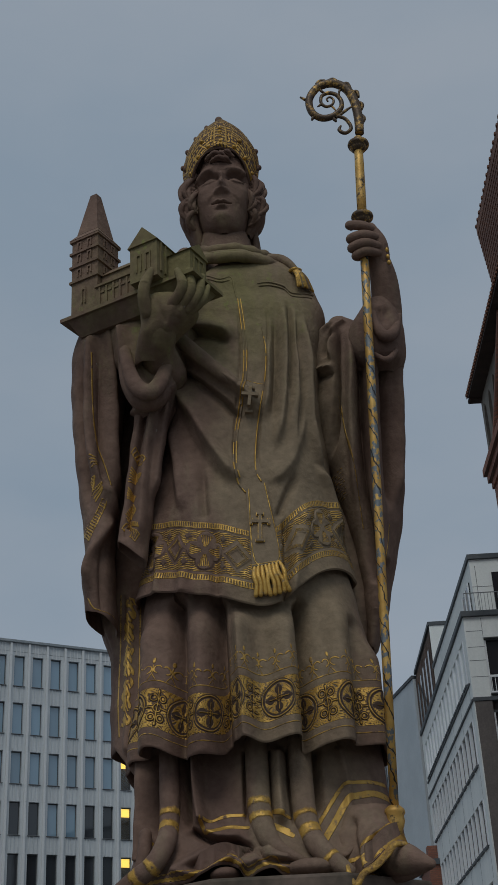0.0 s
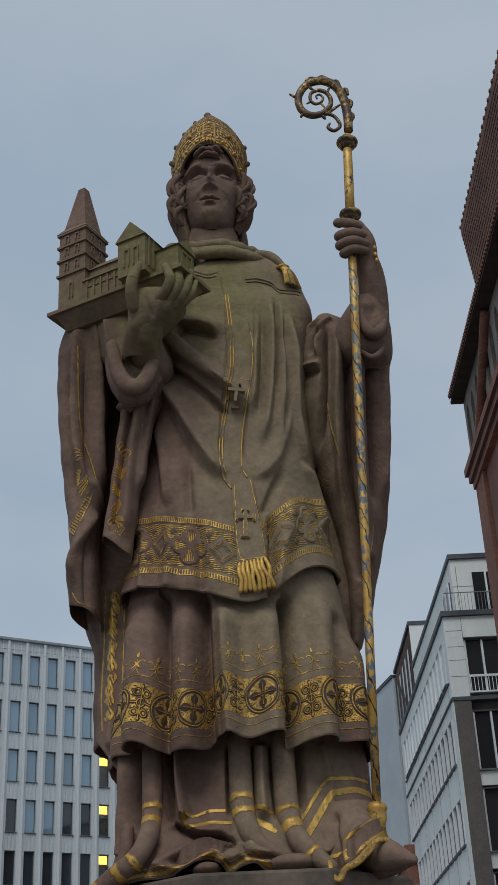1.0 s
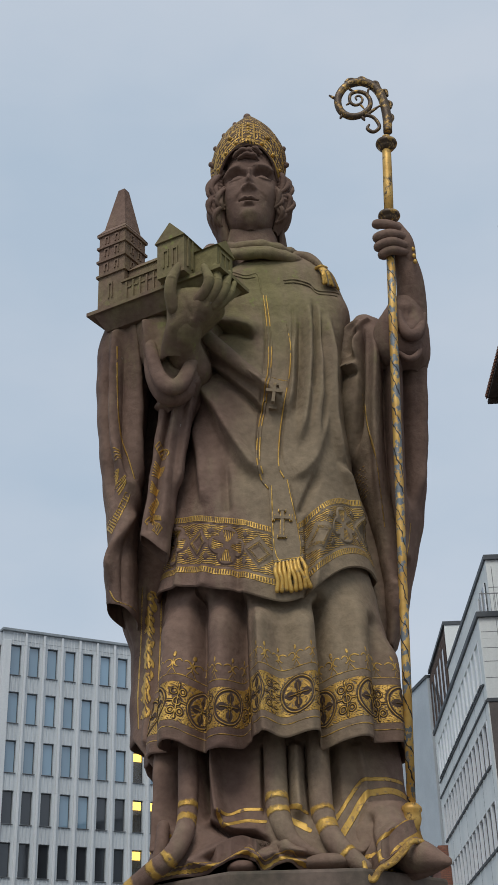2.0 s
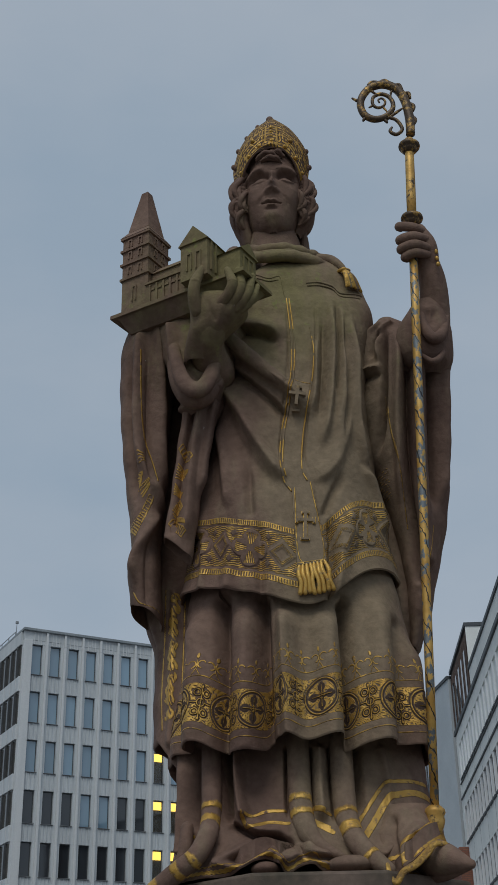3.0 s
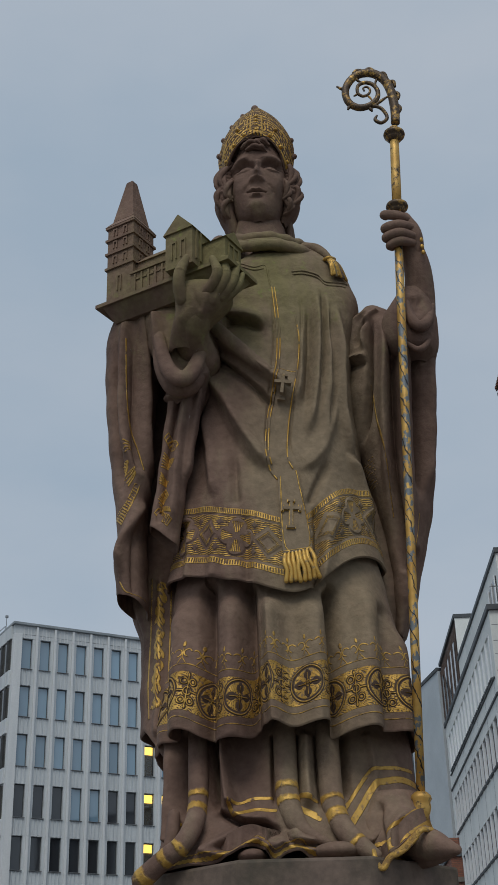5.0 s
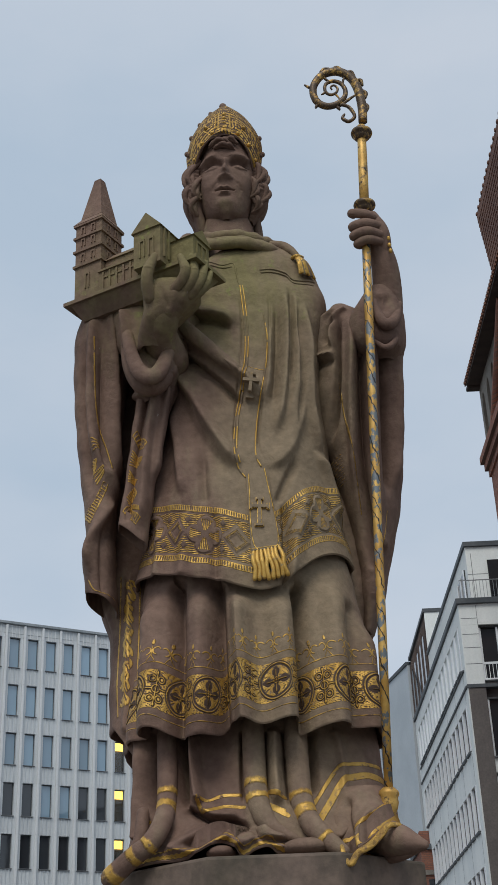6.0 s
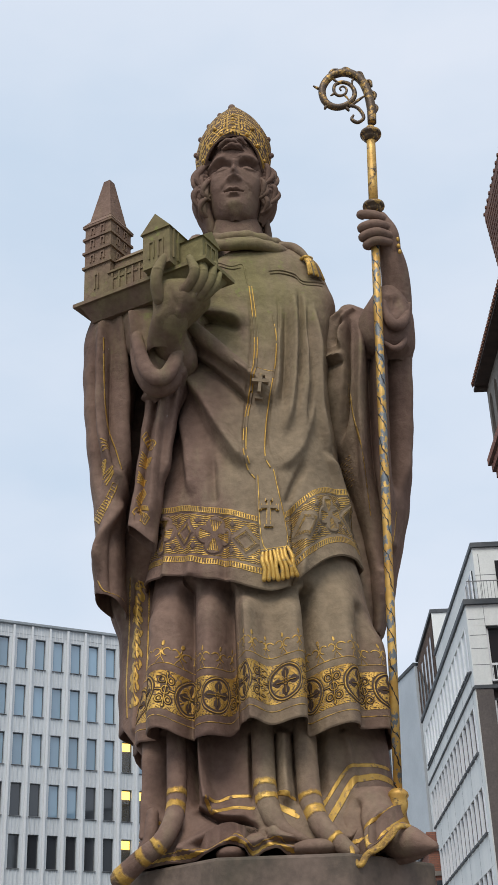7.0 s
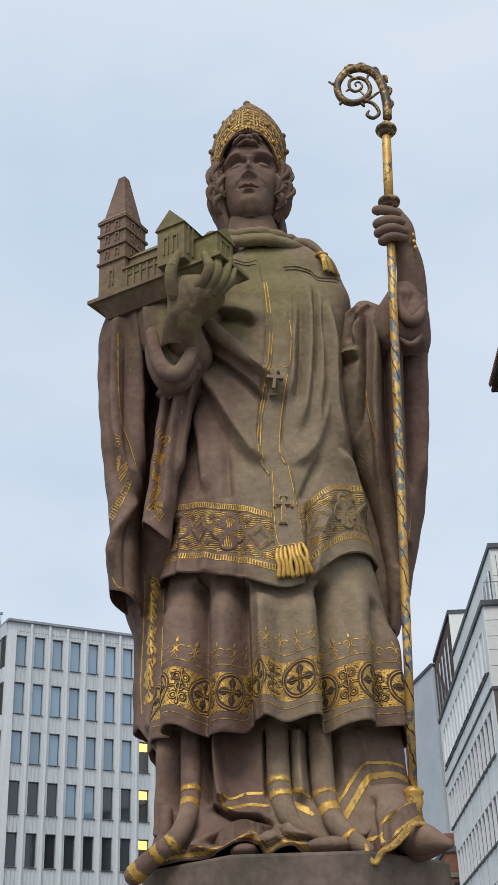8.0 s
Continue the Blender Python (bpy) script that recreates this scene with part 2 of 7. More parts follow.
# ---------------------------------------------------------------- office building with the ribbed pale facade
def build_office():
    bay, storey, bays, storeys = 1.366, 3.4, 16, 8
    top = 29.92
    b = thing("office_building", pose(-16.54, 86.34, 0, 0, 0, 28.67), "pale ribbed metal-clad office block with tall narrow windows", "building")
    width = bays * bay
    x0 = -0.62
    # x runs along the front, y goes back into the block; the front plane is y = 0
    part("wall", box((x0, 0.42, 0), (x0 + width, 15, top + 0.75)), PANEL, b)
    part("roof", box((x0 - 0.12, -0.22, top + 0.93), (x0 + width, 15, top + 1.13), 0.03), ZINC, b, "thin grey zinc roof edge")
    part("parapet", box((x0, -0.02, top + 0.30), (x0 + width, 15, top + 0.925)), PANEL, b)
    # plinth storey without detail below the rows
    part("base_wall", box((x0, -0.02, 0), (x0 + width, 0.415, top - storeys * storey + 0.9)), PANEL, b)
    # one spandrel panel with its ribs, one fin, one sill, one window frame
    w, h = 0.78, 2.2
    fin = mesh_of("fin", box((-0.085, -0.16, -storey), (0.085, 0.0, 0.0), 0.012), FIN)
    spm = bmesh.new()
    box_into(spm, (0.002, 0.02, -storey + 0.005), (w - 0.002, 0.40, -h - 0.05))
    for rx in (0.10, 0.36, 0.62):
        box_into(spm, (rx, -0.035, -storey + 0.02), (rx + 0.06, 0.018, -h - 0.06))
    spandrel = mesh_of("spandrel_panel", spm, PANEL)
    pier = mesh_of("pier_panel", box((w + 0.002, 0.0, -storey), (bay - 0.002, 0.41, -0.004)), PANEL)
    sill = mesh_of("sill", box((-0.05, -0.09, -h - 0.045), (w + 0.05, 0.3, -h), 0.01), SILL)
    fr = bmesh.new()
    for lo, hi in (((0, 0.2, -h), (0.045, 0.27, 0)), ((w - 0.045, 0.2, -h), (w, 0.27, 0)), ((0.045, 0.2, -0.06), (w - 0.045, 0.27, 0)), ((0.045, 0.2, -h), (w - 0.045, 0.27, -h + 0.05))):
        box_into(fr, lo, hi)
    frame_mesh = mesh_of("window_frame", fr, FRAME)
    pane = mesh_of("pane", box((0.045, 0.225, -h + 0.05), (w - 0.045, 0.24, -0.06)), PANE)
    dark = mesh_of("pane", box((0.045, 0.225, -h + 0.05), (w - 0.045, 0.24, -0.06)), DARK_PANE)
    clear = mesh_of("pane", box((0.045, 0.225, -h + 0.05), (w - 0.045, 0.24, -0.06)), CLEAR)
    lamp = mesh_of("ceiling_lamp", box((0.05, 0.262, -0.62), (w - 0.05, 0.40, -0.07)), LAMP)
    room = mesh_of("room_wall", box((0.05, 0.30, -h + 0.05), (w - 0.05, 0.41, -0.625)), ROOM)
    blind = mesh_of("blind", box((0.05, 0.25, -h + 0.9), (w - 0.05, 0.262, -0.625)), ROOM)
    # dark_at: windows whose pane colour leaves the painted sky reflection out
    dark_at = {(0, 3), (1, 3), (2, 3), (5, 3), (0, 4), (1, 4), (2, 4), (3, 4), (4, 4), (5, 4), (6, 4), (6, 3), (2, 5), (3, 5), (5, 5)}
    lit_at = {(7, 1), (7, 2), (7, 3), (8, 3), (7, 4), (8, 4), (8, 1)}
    for j in range(storeys):
        z = top - j * storey
        for i in range(bays - 1):
            x = i * bay
            placed("spandrel_panel", spandrel, b, x, 0, z)
            placed("pier_panel", pier, b, x, 0, z)
            placed("fin", fin, b, x + w + (bay - w) / 2, 0, z)
            win = placed("window", frame_mesh, b, x, 0, z)
            placed("sill", sill, win)
            if (i, j) in lit_at:
                placed("pane", clear, win)
                placed("ceiling_lamp", lamp, win, label="warm yellow office light")
                placed("room_wall", room, win)
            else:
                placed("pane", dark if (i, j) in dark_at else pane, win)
    # the edge pier at the corner, and the fins that rise over the top row
    part("corner_pier", box((x0, -0.14, 0), (-0.03, 0.41, top + 0.29), 0.02), FIN, b)
    crown = mesh_of("spandrel_panel", box((0.002, 0.0, 0.004), (bay - 0.002, 0.30, 0.29)), PANEL)
    tip = mesh_of("fin", box((-0.085, -0.16, 0.004), (0.085, -0.024, 0.9), 0.012), FIN)
    rib = mesh_of("rib", box((-0.03, -0.055, 0.004), (0.03, -0.024, 0.88)), FIN)
    for i in range(bays - 1):
        placed("spandrel_panel", crown, b, i * bay, 0, top)
        placed("fin", tip, b, i * bay + w + (bay - w) / 2, 0, top)
        for k in range(3):
            placed("rib", rib, b, i * bay + 0.13 + 0.26 * k, 0, top)
    # the end wall: pale bands between strips of dark glass with upright bars
    depth = 15.0
    band = mesh_of("band", box((x0 - 0.14, 0.30, -storey), (x0 - 0.002, depth, -2.35)), PANEL)
    strip = mesh_of("pane", box((x0 - 0.05, 0.42, -2.346), (x0 - 0.005, depth, -0.05)), SMOKED_PANE)
    bar = mesh_of("mullion", box((x0 - 0.20, -0.05, -2.346), (x0 - 0.052, 0.05, -0.05)), FRAME)
    ribm = mesh_of("rib", box((x0 - 0.17, -0.03, -storey), (x0 - 0.142, 0.03, -2.36)), FIN)
    part("band", box((x0 - 0.14, 0.30, top - 0.04), (x0 - 0.002, depth, top + 0.9)), PANEL, b)
    for j in range(storeys):
        z = top - j * storey
        placed("band", band, b, 0, 0, z)
        placed("pane", strip, b, 0, 0, z)
        for k in range(11):
            placed("mullion", bar, b, 0, 0.9 + 1.3 * k, z)
            placed("rib", ribm, b, 0, 0.9 + 1.3 * k, z)
    # rail and a small aerial on the roof
    rail = thing("roof_railing", pose(-16.54, 86.34, top + 1.13, 0, 0, 28.67), "thin grey steel roof railing", "railing")
    for y in range(7):
        part("post", box((-0.10, 4.0 + 1.6 * y, 0), (-0.05, 4.05 + 1.6 * y, 0.95)), RAIL, rail)
    for z in (0.45, 0.93):
        part("bar", box((-0.095, 4.0, z), (-0.055, 13.7, z + 0.05)), RAIL, rail)
    aerial = thing("roof_aerial", pose(-16.54, 86.34, top + 1.13, 0, 0, 28.67), "small grey roof aerial on a short mast", "aerial")
    part("mast", box((-0.30, 3.1, 0), (-0.26, 3.14, 1.3)), RAIL, aerial)
    part("head", box((-0.38, 3.05, 1.303), (-0.16, 3.2, 1.5), 0.03), RAIL, aerial)


build_office()


# ---------------------------------------------------------------- apartment building with a set-back top floor
TURN = -2.11


def build_apartments():
    b = thing("apartment_building", pose(8.60, 44.0, 0, 0, 0, TURN), "pale grey rendered apartment block with taupe lower floors", "building")
    # x along the front, y back along the side; corner at the origin
    L, W = 17.6, 14.0
    part("upper_wall", box((0.02, 0.30, 13.57), (W, L, 16.55)), RENDERED, b)
    part("lower_wall", box((0.05, 0.32, 0), (W, L - 0.4, 13.5)), TAUPE, b, "taupe brick lower storeys")
    # front skin, pierced by the windows: piers and bands
    part("front_band", box((-0.02, -0.03, 15.76), (W, 0.295, 16.55)), RENDERED, b)
    part("front_pier", box((-0.02, -0.03, 13.57), (0.60, 0.295, 15.756)), RENDERED, b)
    part("ledge", box((-0.12, -0.14, 16.555), (W, L, 16.76), 0.01), CAP, b, "dark metal ledge")
    part("string_course", box((-0.05, -0.06, 13.44), (W, 0.28, 13.566)), CAP, b)
    joint = mesh_of("panel_joint", box((0.0, -0.034, 0), (0.6, -0.031, 0.02)), SILL)
    for z in (14.3, 14.9, 15.4, 16.0):
        placed("panel_joint", joint, b, 0.0, 0, z)
    part("panel_joint", box((0.59, -0.034, 15.76), (0.605, -0.031, 16.5)), SILL, b)
    for i in range(4):
        x = 0.62 + 3.1 * i
        for j, (zt, zb) in enumerate(((15.74, 13.70), (13.10, 10.95), (10.40, 8.2), (7.6, 5.4))):
            wn_ = part("window", box((x, 0.20, zb), (x + 2.3, 0.30, zt)), DARK_PANE, b, "dark full-height window")
            for dx in (0.0, 0.62, 1.45, 2.24):
                part("mullion", box((x + dx, 0.10, zb + 0.06), (x + dx + 0.07, 0.196, zt - 0.06)), MULLION, wn_)
            part("window_frame", box((x, 0.08, zt - 0.056), (x + 2.31, 0.196, zt)), FRAME, wn_)
            part("sill", box((x, -0.05, zb), (x + 2.31, 0.196, zb + 0.056)), MULLION if j == 0 else SILL, wn_)
            if j == 0:
                part("balustrade_bar", box((x + 0.05, 0.05, zb + 0.60), (x + 2.25, 0.09, zb + 0.68)), MULLION, wn_)
                for k in range(17):
                    part("balustrade_bar", box((x + 0.08 + 0.13 * k, 0.06, zb + 0.06), (x + 0.10 + 0.13 * k, 0.08, zb + 0.6)), MULLION, wn_)
            else:
                part("spandrel_panel", box((x, 0.04, zb - 0.50), (x + 2.3, 0.29, zb - 0.01)), RENDERED, wn_)
        for zb, zt in ((0, 13.43),):
            part("front_pier", box((x - 0.62 + (0 if i == 0 else -0.17), -0.03, zb), (x - 0.01, 0.315, zt)), TAUPE, b)
        if i:
            part("front_pier", box((x - 0.79, -0.03, 13.57), (x - 0.01, 0.295, 15.756)), RENDERED, b)
    # side skin: pale bands, and rows of windows between white upright bars
    rows = ((15.93, 14.27), (13.0, 11.36), (10.22, 8.62), (7.5, 5.9), (4.7, 3.1))
    for j, (zt, zb) in enumerate(rows):
        up = 16.55 if j == 0 else rows[j - 1][1]
        part("side_band", box((-0.04, 0.0, zt), (0.28, L, up - 0.006)), RENDERED, b)
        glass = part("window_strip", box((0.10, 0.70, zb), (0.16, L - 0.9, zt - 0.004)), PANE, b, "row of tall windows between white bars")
        part("end_pier", box((-0.04, 0.0, zb), (0.28, 0.69, zt - 0.006)), RENDERED, b)
        part("end_pier", box((-0.04, L - 0.89, zb), (0.28, L, zt - 0.006)), RENDERED, b)
        n = 15
        for k in range(n):
            y = 0.75 + (L - 1.75) * k / (n - 1)
            part("mullion", box((-0.06, y, zb + 0.03), (0.095, y + 0.16, zt - 0.02)), MULLION, glass)
            if k < n - 1:
                part("casement", box((0.02, y + 0.52, zb + 0.03), (0.095, y + 0.60, zt - 0.02)), MULLION, glass)
                part("sill", box((-0.12, y + 0.10, zb - 0.05), (0.09, y + 1.0, zb + 0.028)), CAP, glass)
        if j:
            for k in range(6):
                part("panel_joint", box((-0.044, 0.7 + 2.7 * k, zt + 0.05), (-0.041, 0.725 + 2.7 * k, up - 0.06)), SILL, b)
    part("side_wall_base", box((-0.04, 0, 0), (0.28, L, 3.1)), TAUPE, b)
    part("string_course", box((-0.10, 0.0, 13.46), (-0.042, L - 0.3, 13.53)), CAP, b)
    part("string_course", box((-0.10, 0.3, 14.13), (-0.042, L - 0.6, 14.18)), CAP, b)
    # set-back top floor
    p = part("top_floor", box((0.62, 0.95, 16.765), (W, L - 2.6, 19.16)), RENDERED, b)
    part("roof", box((0.55, 0.86, 19.165), (W, L - 2.5, 19.36), 0.01), CAP, b, "dark flat roof edge")
    part("window", box((1.40, 0.90, 16.9), (3.2, 0.945, 18.6)), DARK_PANE, p)
    part("window_frame", box((1.86, 0.86, 16.9), (1.93, 0.896, 18.6)), MULLION, p)
    part("window", box((0.57, 1.5, 17.0), (0.615, 3.6, 18.45)), DARK_PANE, p)
    for k in range(3):
        part("mullion", box((0.53, 1.5 + k * 0.9, 17.0), (0.566, 1.62 + k * 0.9, 18.45)), MULLION, p)
    part("panel_joint", box((0.62, 0.945, 18.05), (1.39, 0.948, 18.07)), SILL, p)
    part("panel_joint", box((0.80, 0.944, 16.8), (0.82, 0.947, 18.9)), SILL, p)
    rail = thing("roof_terrace_railing", pose(8.60, 44.0, 16.76, 0, 0, TURN), "thin grey steel terrace railing", "railing")
    part("bar", box((0.10, 0.02, 0.72), (6.0, 0.05, 0.75)), RAIL, rail)
    for k in range(48):
        part("post", box((0.10 + 0.125 * k, 0.025, 0), (0.115 + 0.125 * k, 0.042, 0.72)), RAIL, rail)


build_apartments()


# ---------------------------------------------------------------- buildings further down the street
def build_far():
    b = thing("slatted_building", pose(10.55, 64.0, 0, 0, 0, -2.1), "brown slat-clad building with a pale gable end", "building")
    part("wall", box((0.1, 0.06, 0), (9, 9.0, 23.0)), SLAT, b)
    part("gable_wall", box((0.05, 0.0, 0), (9, 0.056, 23.0)), RENDERED, b)
    part("roof", box((-0.02, -0.05, 23.004), (9, 9.05, 23.2)), CAP, b)
    for k in range(5):
        part("window", box((-0.02, 0.9 + 1.55 * k, 17.0), (-0.004, 1.5 + 1.55 * k, 22.0)), DARK_PANE, b, "tall dark slot window")
    for k in range(24):
        part("slat", box((0.0, 0.3 + 0.36 * k, 4), (0.036, 0.44 + 0.36 * k, 22.6)), SLAT, b)
    g = thing("slate_building", pose(10.7, 73.1, 0, 0, 0, 9.5), "slate-grey clad building with narrow dark windows", "building")
    part("wall", box((0.08, 0, 0), (9, 8.2, 22.8)), SLATE, g)
    part("roof", box((0.0, -0.02, 22.804), (9, 8.3, 23.0)), CAP, g)
    for y in (5.6, 6.5, 7.3):
        part("window_strip", box((0.04, y, 4.0), (0.076, y + 0.22, 21.9)), DARK_PANE, g, "narrow upright dark window strip")
    part("drain_pipe", tube([(0.02, 8.1, 0), (0.02, 8.1, 11), (0.02, 8.1, 22.7)], [0.11] * 3, 10, 3), CAP, g)
    for j in range(5):
        part("window", box((0.03, 8.35, 18.6 - 3.4 * j), (0.5, 8.6, 20.9 - 3.4 * j)), DARK_PANE, g)
    part("end_wall", box((0.2, 8.31, 0), (9, 15, 21.6)), SLATE, g)
    h = thing("red_brick_house", pose(8.9, 60.0, 0, 0, 0, -2), "low dark red brick house with a stepped gable", "house")
    part("wall", box((-0.25, 0, 0), (3.0, 4.0, 10.3)), BRICK, h)
    part("roof", prism([(-0.35, -0.1), (3.1, -0.1), (3.1, 4.1), (-0.35, 4.1)], 10.304, 10.55), CAP, h)
    part("chimney", box((-0.2, 0.4, 10.555), (0.5, 1.1, 11.2)), BRICK, h)
    part("cornice", box((-0.33, -0.08, 9.2), (3.08, -0.004, 9.4)), STONE_BAND, h)
    part("window", box((0.0, -0.03, 7.9), (0.45, -0.004, 9.0)), DARK_PANE, h)


build_far()


# ---------------------------------------------------------------- brick building with the bracketed eaves
def arch_outline(w, h, n=8):
    """A pointed arch, w wide and h high, standing on (0, 0): rows of along and up."""
    r = w * 1.15
    pts = [(-w / 2, 0)]
    rise = math.sqrt(r * r - (r - w / 2) ** 2)
    for k in range(n + 1):
        a = math.acos((r - w / 2) / r) * k / n
        pts.append((-w / 2 + r - r * math.cos(a), h - rise + r * math.sin(a)))
    right = [(-x, z) for x, z in reversed(pts[:-1])]
    return pts + right


def build_brick():
    b = thing("brick_building", pose(8.17, 34.4, 0, 0, 0, TURN), "dark red brick building with deep bracketed eaves", "building")
    # y = 0 is the far end, the wall runs towards -y; x goes into the block
    Lw, D = 24.0, 12.0
    part("wall", box((0.12, -Lw, 0), (D, -0.05, 17.3)), BRICK, b)
    part("corner_pier", box((0.0, -1.3, 0), (0.117, 0.0, 17.3)), BRICK, b)
    for k in range(1, 5):
        part("corner_pier", box((0.03, -1.2 - 4.6 * k, 0), (0.117, -0.3 - 4.6 * k, 17.3)), BRICK, b)
    # stepped corbel course
    for k, (z, o) in enumerate(((17.30, -0.06), (17.52, -0.16), (17.76, -0.26), (18.0, -0.14), (18.2, -0.05))):
        part("corbel_course", box((o, -Lw, z), (D, 0.03 - o * 0.5, z + (0.235 if k != 4 else 0.2) - 0.006)), BRICK, b)
    # arcade storey under the eaves: a stone-coloured wall pierced by pointed openings
    part("arcade_back", box((0.36, -Lw, 18.4), (D, -0.10, 20.36)), BRICK, b)
    step = 0.92
    for i in range(25):
        bm = bmesh.new()
        y0 = -0.38 - step * i
        ring = arch_outline(0.46, 1.55, 6)
        pts = [bm.verts.new((0.0, y0 - step / 2, 18.4)), bm.verts.new((0.0, y0 - step / 2, 20.36)), bm.verts.new((0.0, y0 + step / 2, 20.36)), bm.verts.new((0.0, y0 + step / 2, 18.4))]
        hole = [bm.verts.new((0.0, y0 + a, 18.45 + z)) for a, z in ring]
        deep = [bm.verts.new((0.355, y0 + a, 18.45 + z)) for a, z in ring]
        m = len(ring)
        half = m // 2
        bm.faces.new([pts[0], pts[1]] + [hole[k] for k in range(half, -1, -1)])
        bm.faces.new([pts[2], pts[3]] + [hole[k] for k in range(m - 1, half - 1, -1)])
        bm.faces.new([pts[1], pts[2], hole[half]])
        bm.faces.new([pts[3], pts[0], hole[0], hole[-1]])
        for k in range(m):
            bm.faces.new((hole[k], hole[(k + 1) % m], deep[(k + 1) % m], deep[k]))
        bmesh.ops.recalc_face_normals(bm, faces=bm.faces)
        part("arcade_bay", bm, STONE_BAND, b, "soot-darkened stone bay with a pointed opening")
    part("arcade_end", box((0.0, 0.085, 18.4), (D, 0.10, 20.36)), STONE_BAND, b)
    part("arcade_end", box((0.005, -0.10, 18.4), (D, 0.084, 20.36)), STONE_BAND, b)
    # sloping brick brace in front of the arcade
    part("buttress", tube([(-0.02, -1.2, 17.9), (-0.06, -3.0, 18.9), (-0.1, -5.2, 20.3)], [0.16] * 3, 6, 3), BRICK, b)
    # eaves: boarded soffit, fascia, and a saw-toothed row of tile ends along the edge
    part("soffit", box((-0.42, -Lw, 20.365), (0.6, -0.15, 20.44)), EAVE_WOOD, b, "dark boarded soffit")
    part("soffit_end", box((-0.40, -0.145, 20.30), (0.6, 0.16, 20.43), 0.03), EAVE_WOOD, b)
    end = mesh_of("tile_end", box((-0.06, -0.055, 0), (0.05, 0.055, 0.09), 0.012), TILE)
    for k in range(120):
        placed("tile_end", end, b, -0.43, -0.1 - 0.19 * k, 20.445)
    roof = bmesh.new()
    a = [roof.verts.new(v) for v in ((-0.44, -Lw, 20.45), (-0.44, 0.1, 20.45), (2.2, 0.1, 22.6), (2.2, -Lw, 22.6))]
    c = [roof.verts.new((v.co.x, v.co.y, v.co.z + 0.10)) for v in a]
    roof.faces.new(a)
    roof.faces.new(c[::-1])
    for k in range(4):
        roof.faces.new((a[k], c[k], c[(k + 1) % 4], a[(k + 1) % 4]))
    bmesh.ops.recalc_face_normals(roof, faces=roof.faces)
    part("lower_roof", roof, TILE, b)
    # tile-hung upper storey that leans outwards, and the high roof with its own edge
    for k in range(30):
        z0 = 21.3 + 5.05 * k / 30
        xa = 1.12 - (z0 - 21.3) * 0.105
        part("tile_course", box((xa - 0.03, -Lw, z0), (D - 1, -0.55, z0 + 0.165)), TILE, b)
    part("upper_eave", box((0.60, -Lw, 26.36), (D - 1, -0.42, 26.62), 0.02), TILE, b)
    for k in range(60):
        placed("tile_end", end, b, 0.62, -0.5 - 0.38 * k, 26.55)
    hr = bmesh.new()
    a = [hr.verts.new(v) for v in ((0.60, -Lw, 26.63), (0.60, -0.4, 26.63), (5.5, -0.4, 33), (5.5, -Lw, 33), (10.6, -0.4, 26.63), (10.6, -Lw, 26.63))]
    hr.faces.new((a[0], a[1], a[2], a[3]))
    hr.faces.new((a[3], a[2], a[4], a[5]))
    hr.faces.new((a[1], a[4], a[2]))
    hr.faces.new((a[0], a[3], a[5]))
    hr.faces.new((a[0], a[5], a[4], a[1]))
    bmesh.ops.recalc_face_normals(hr, faces=hr.faces)
    part("upper_roof", hr, TILE, b)


build_brick()


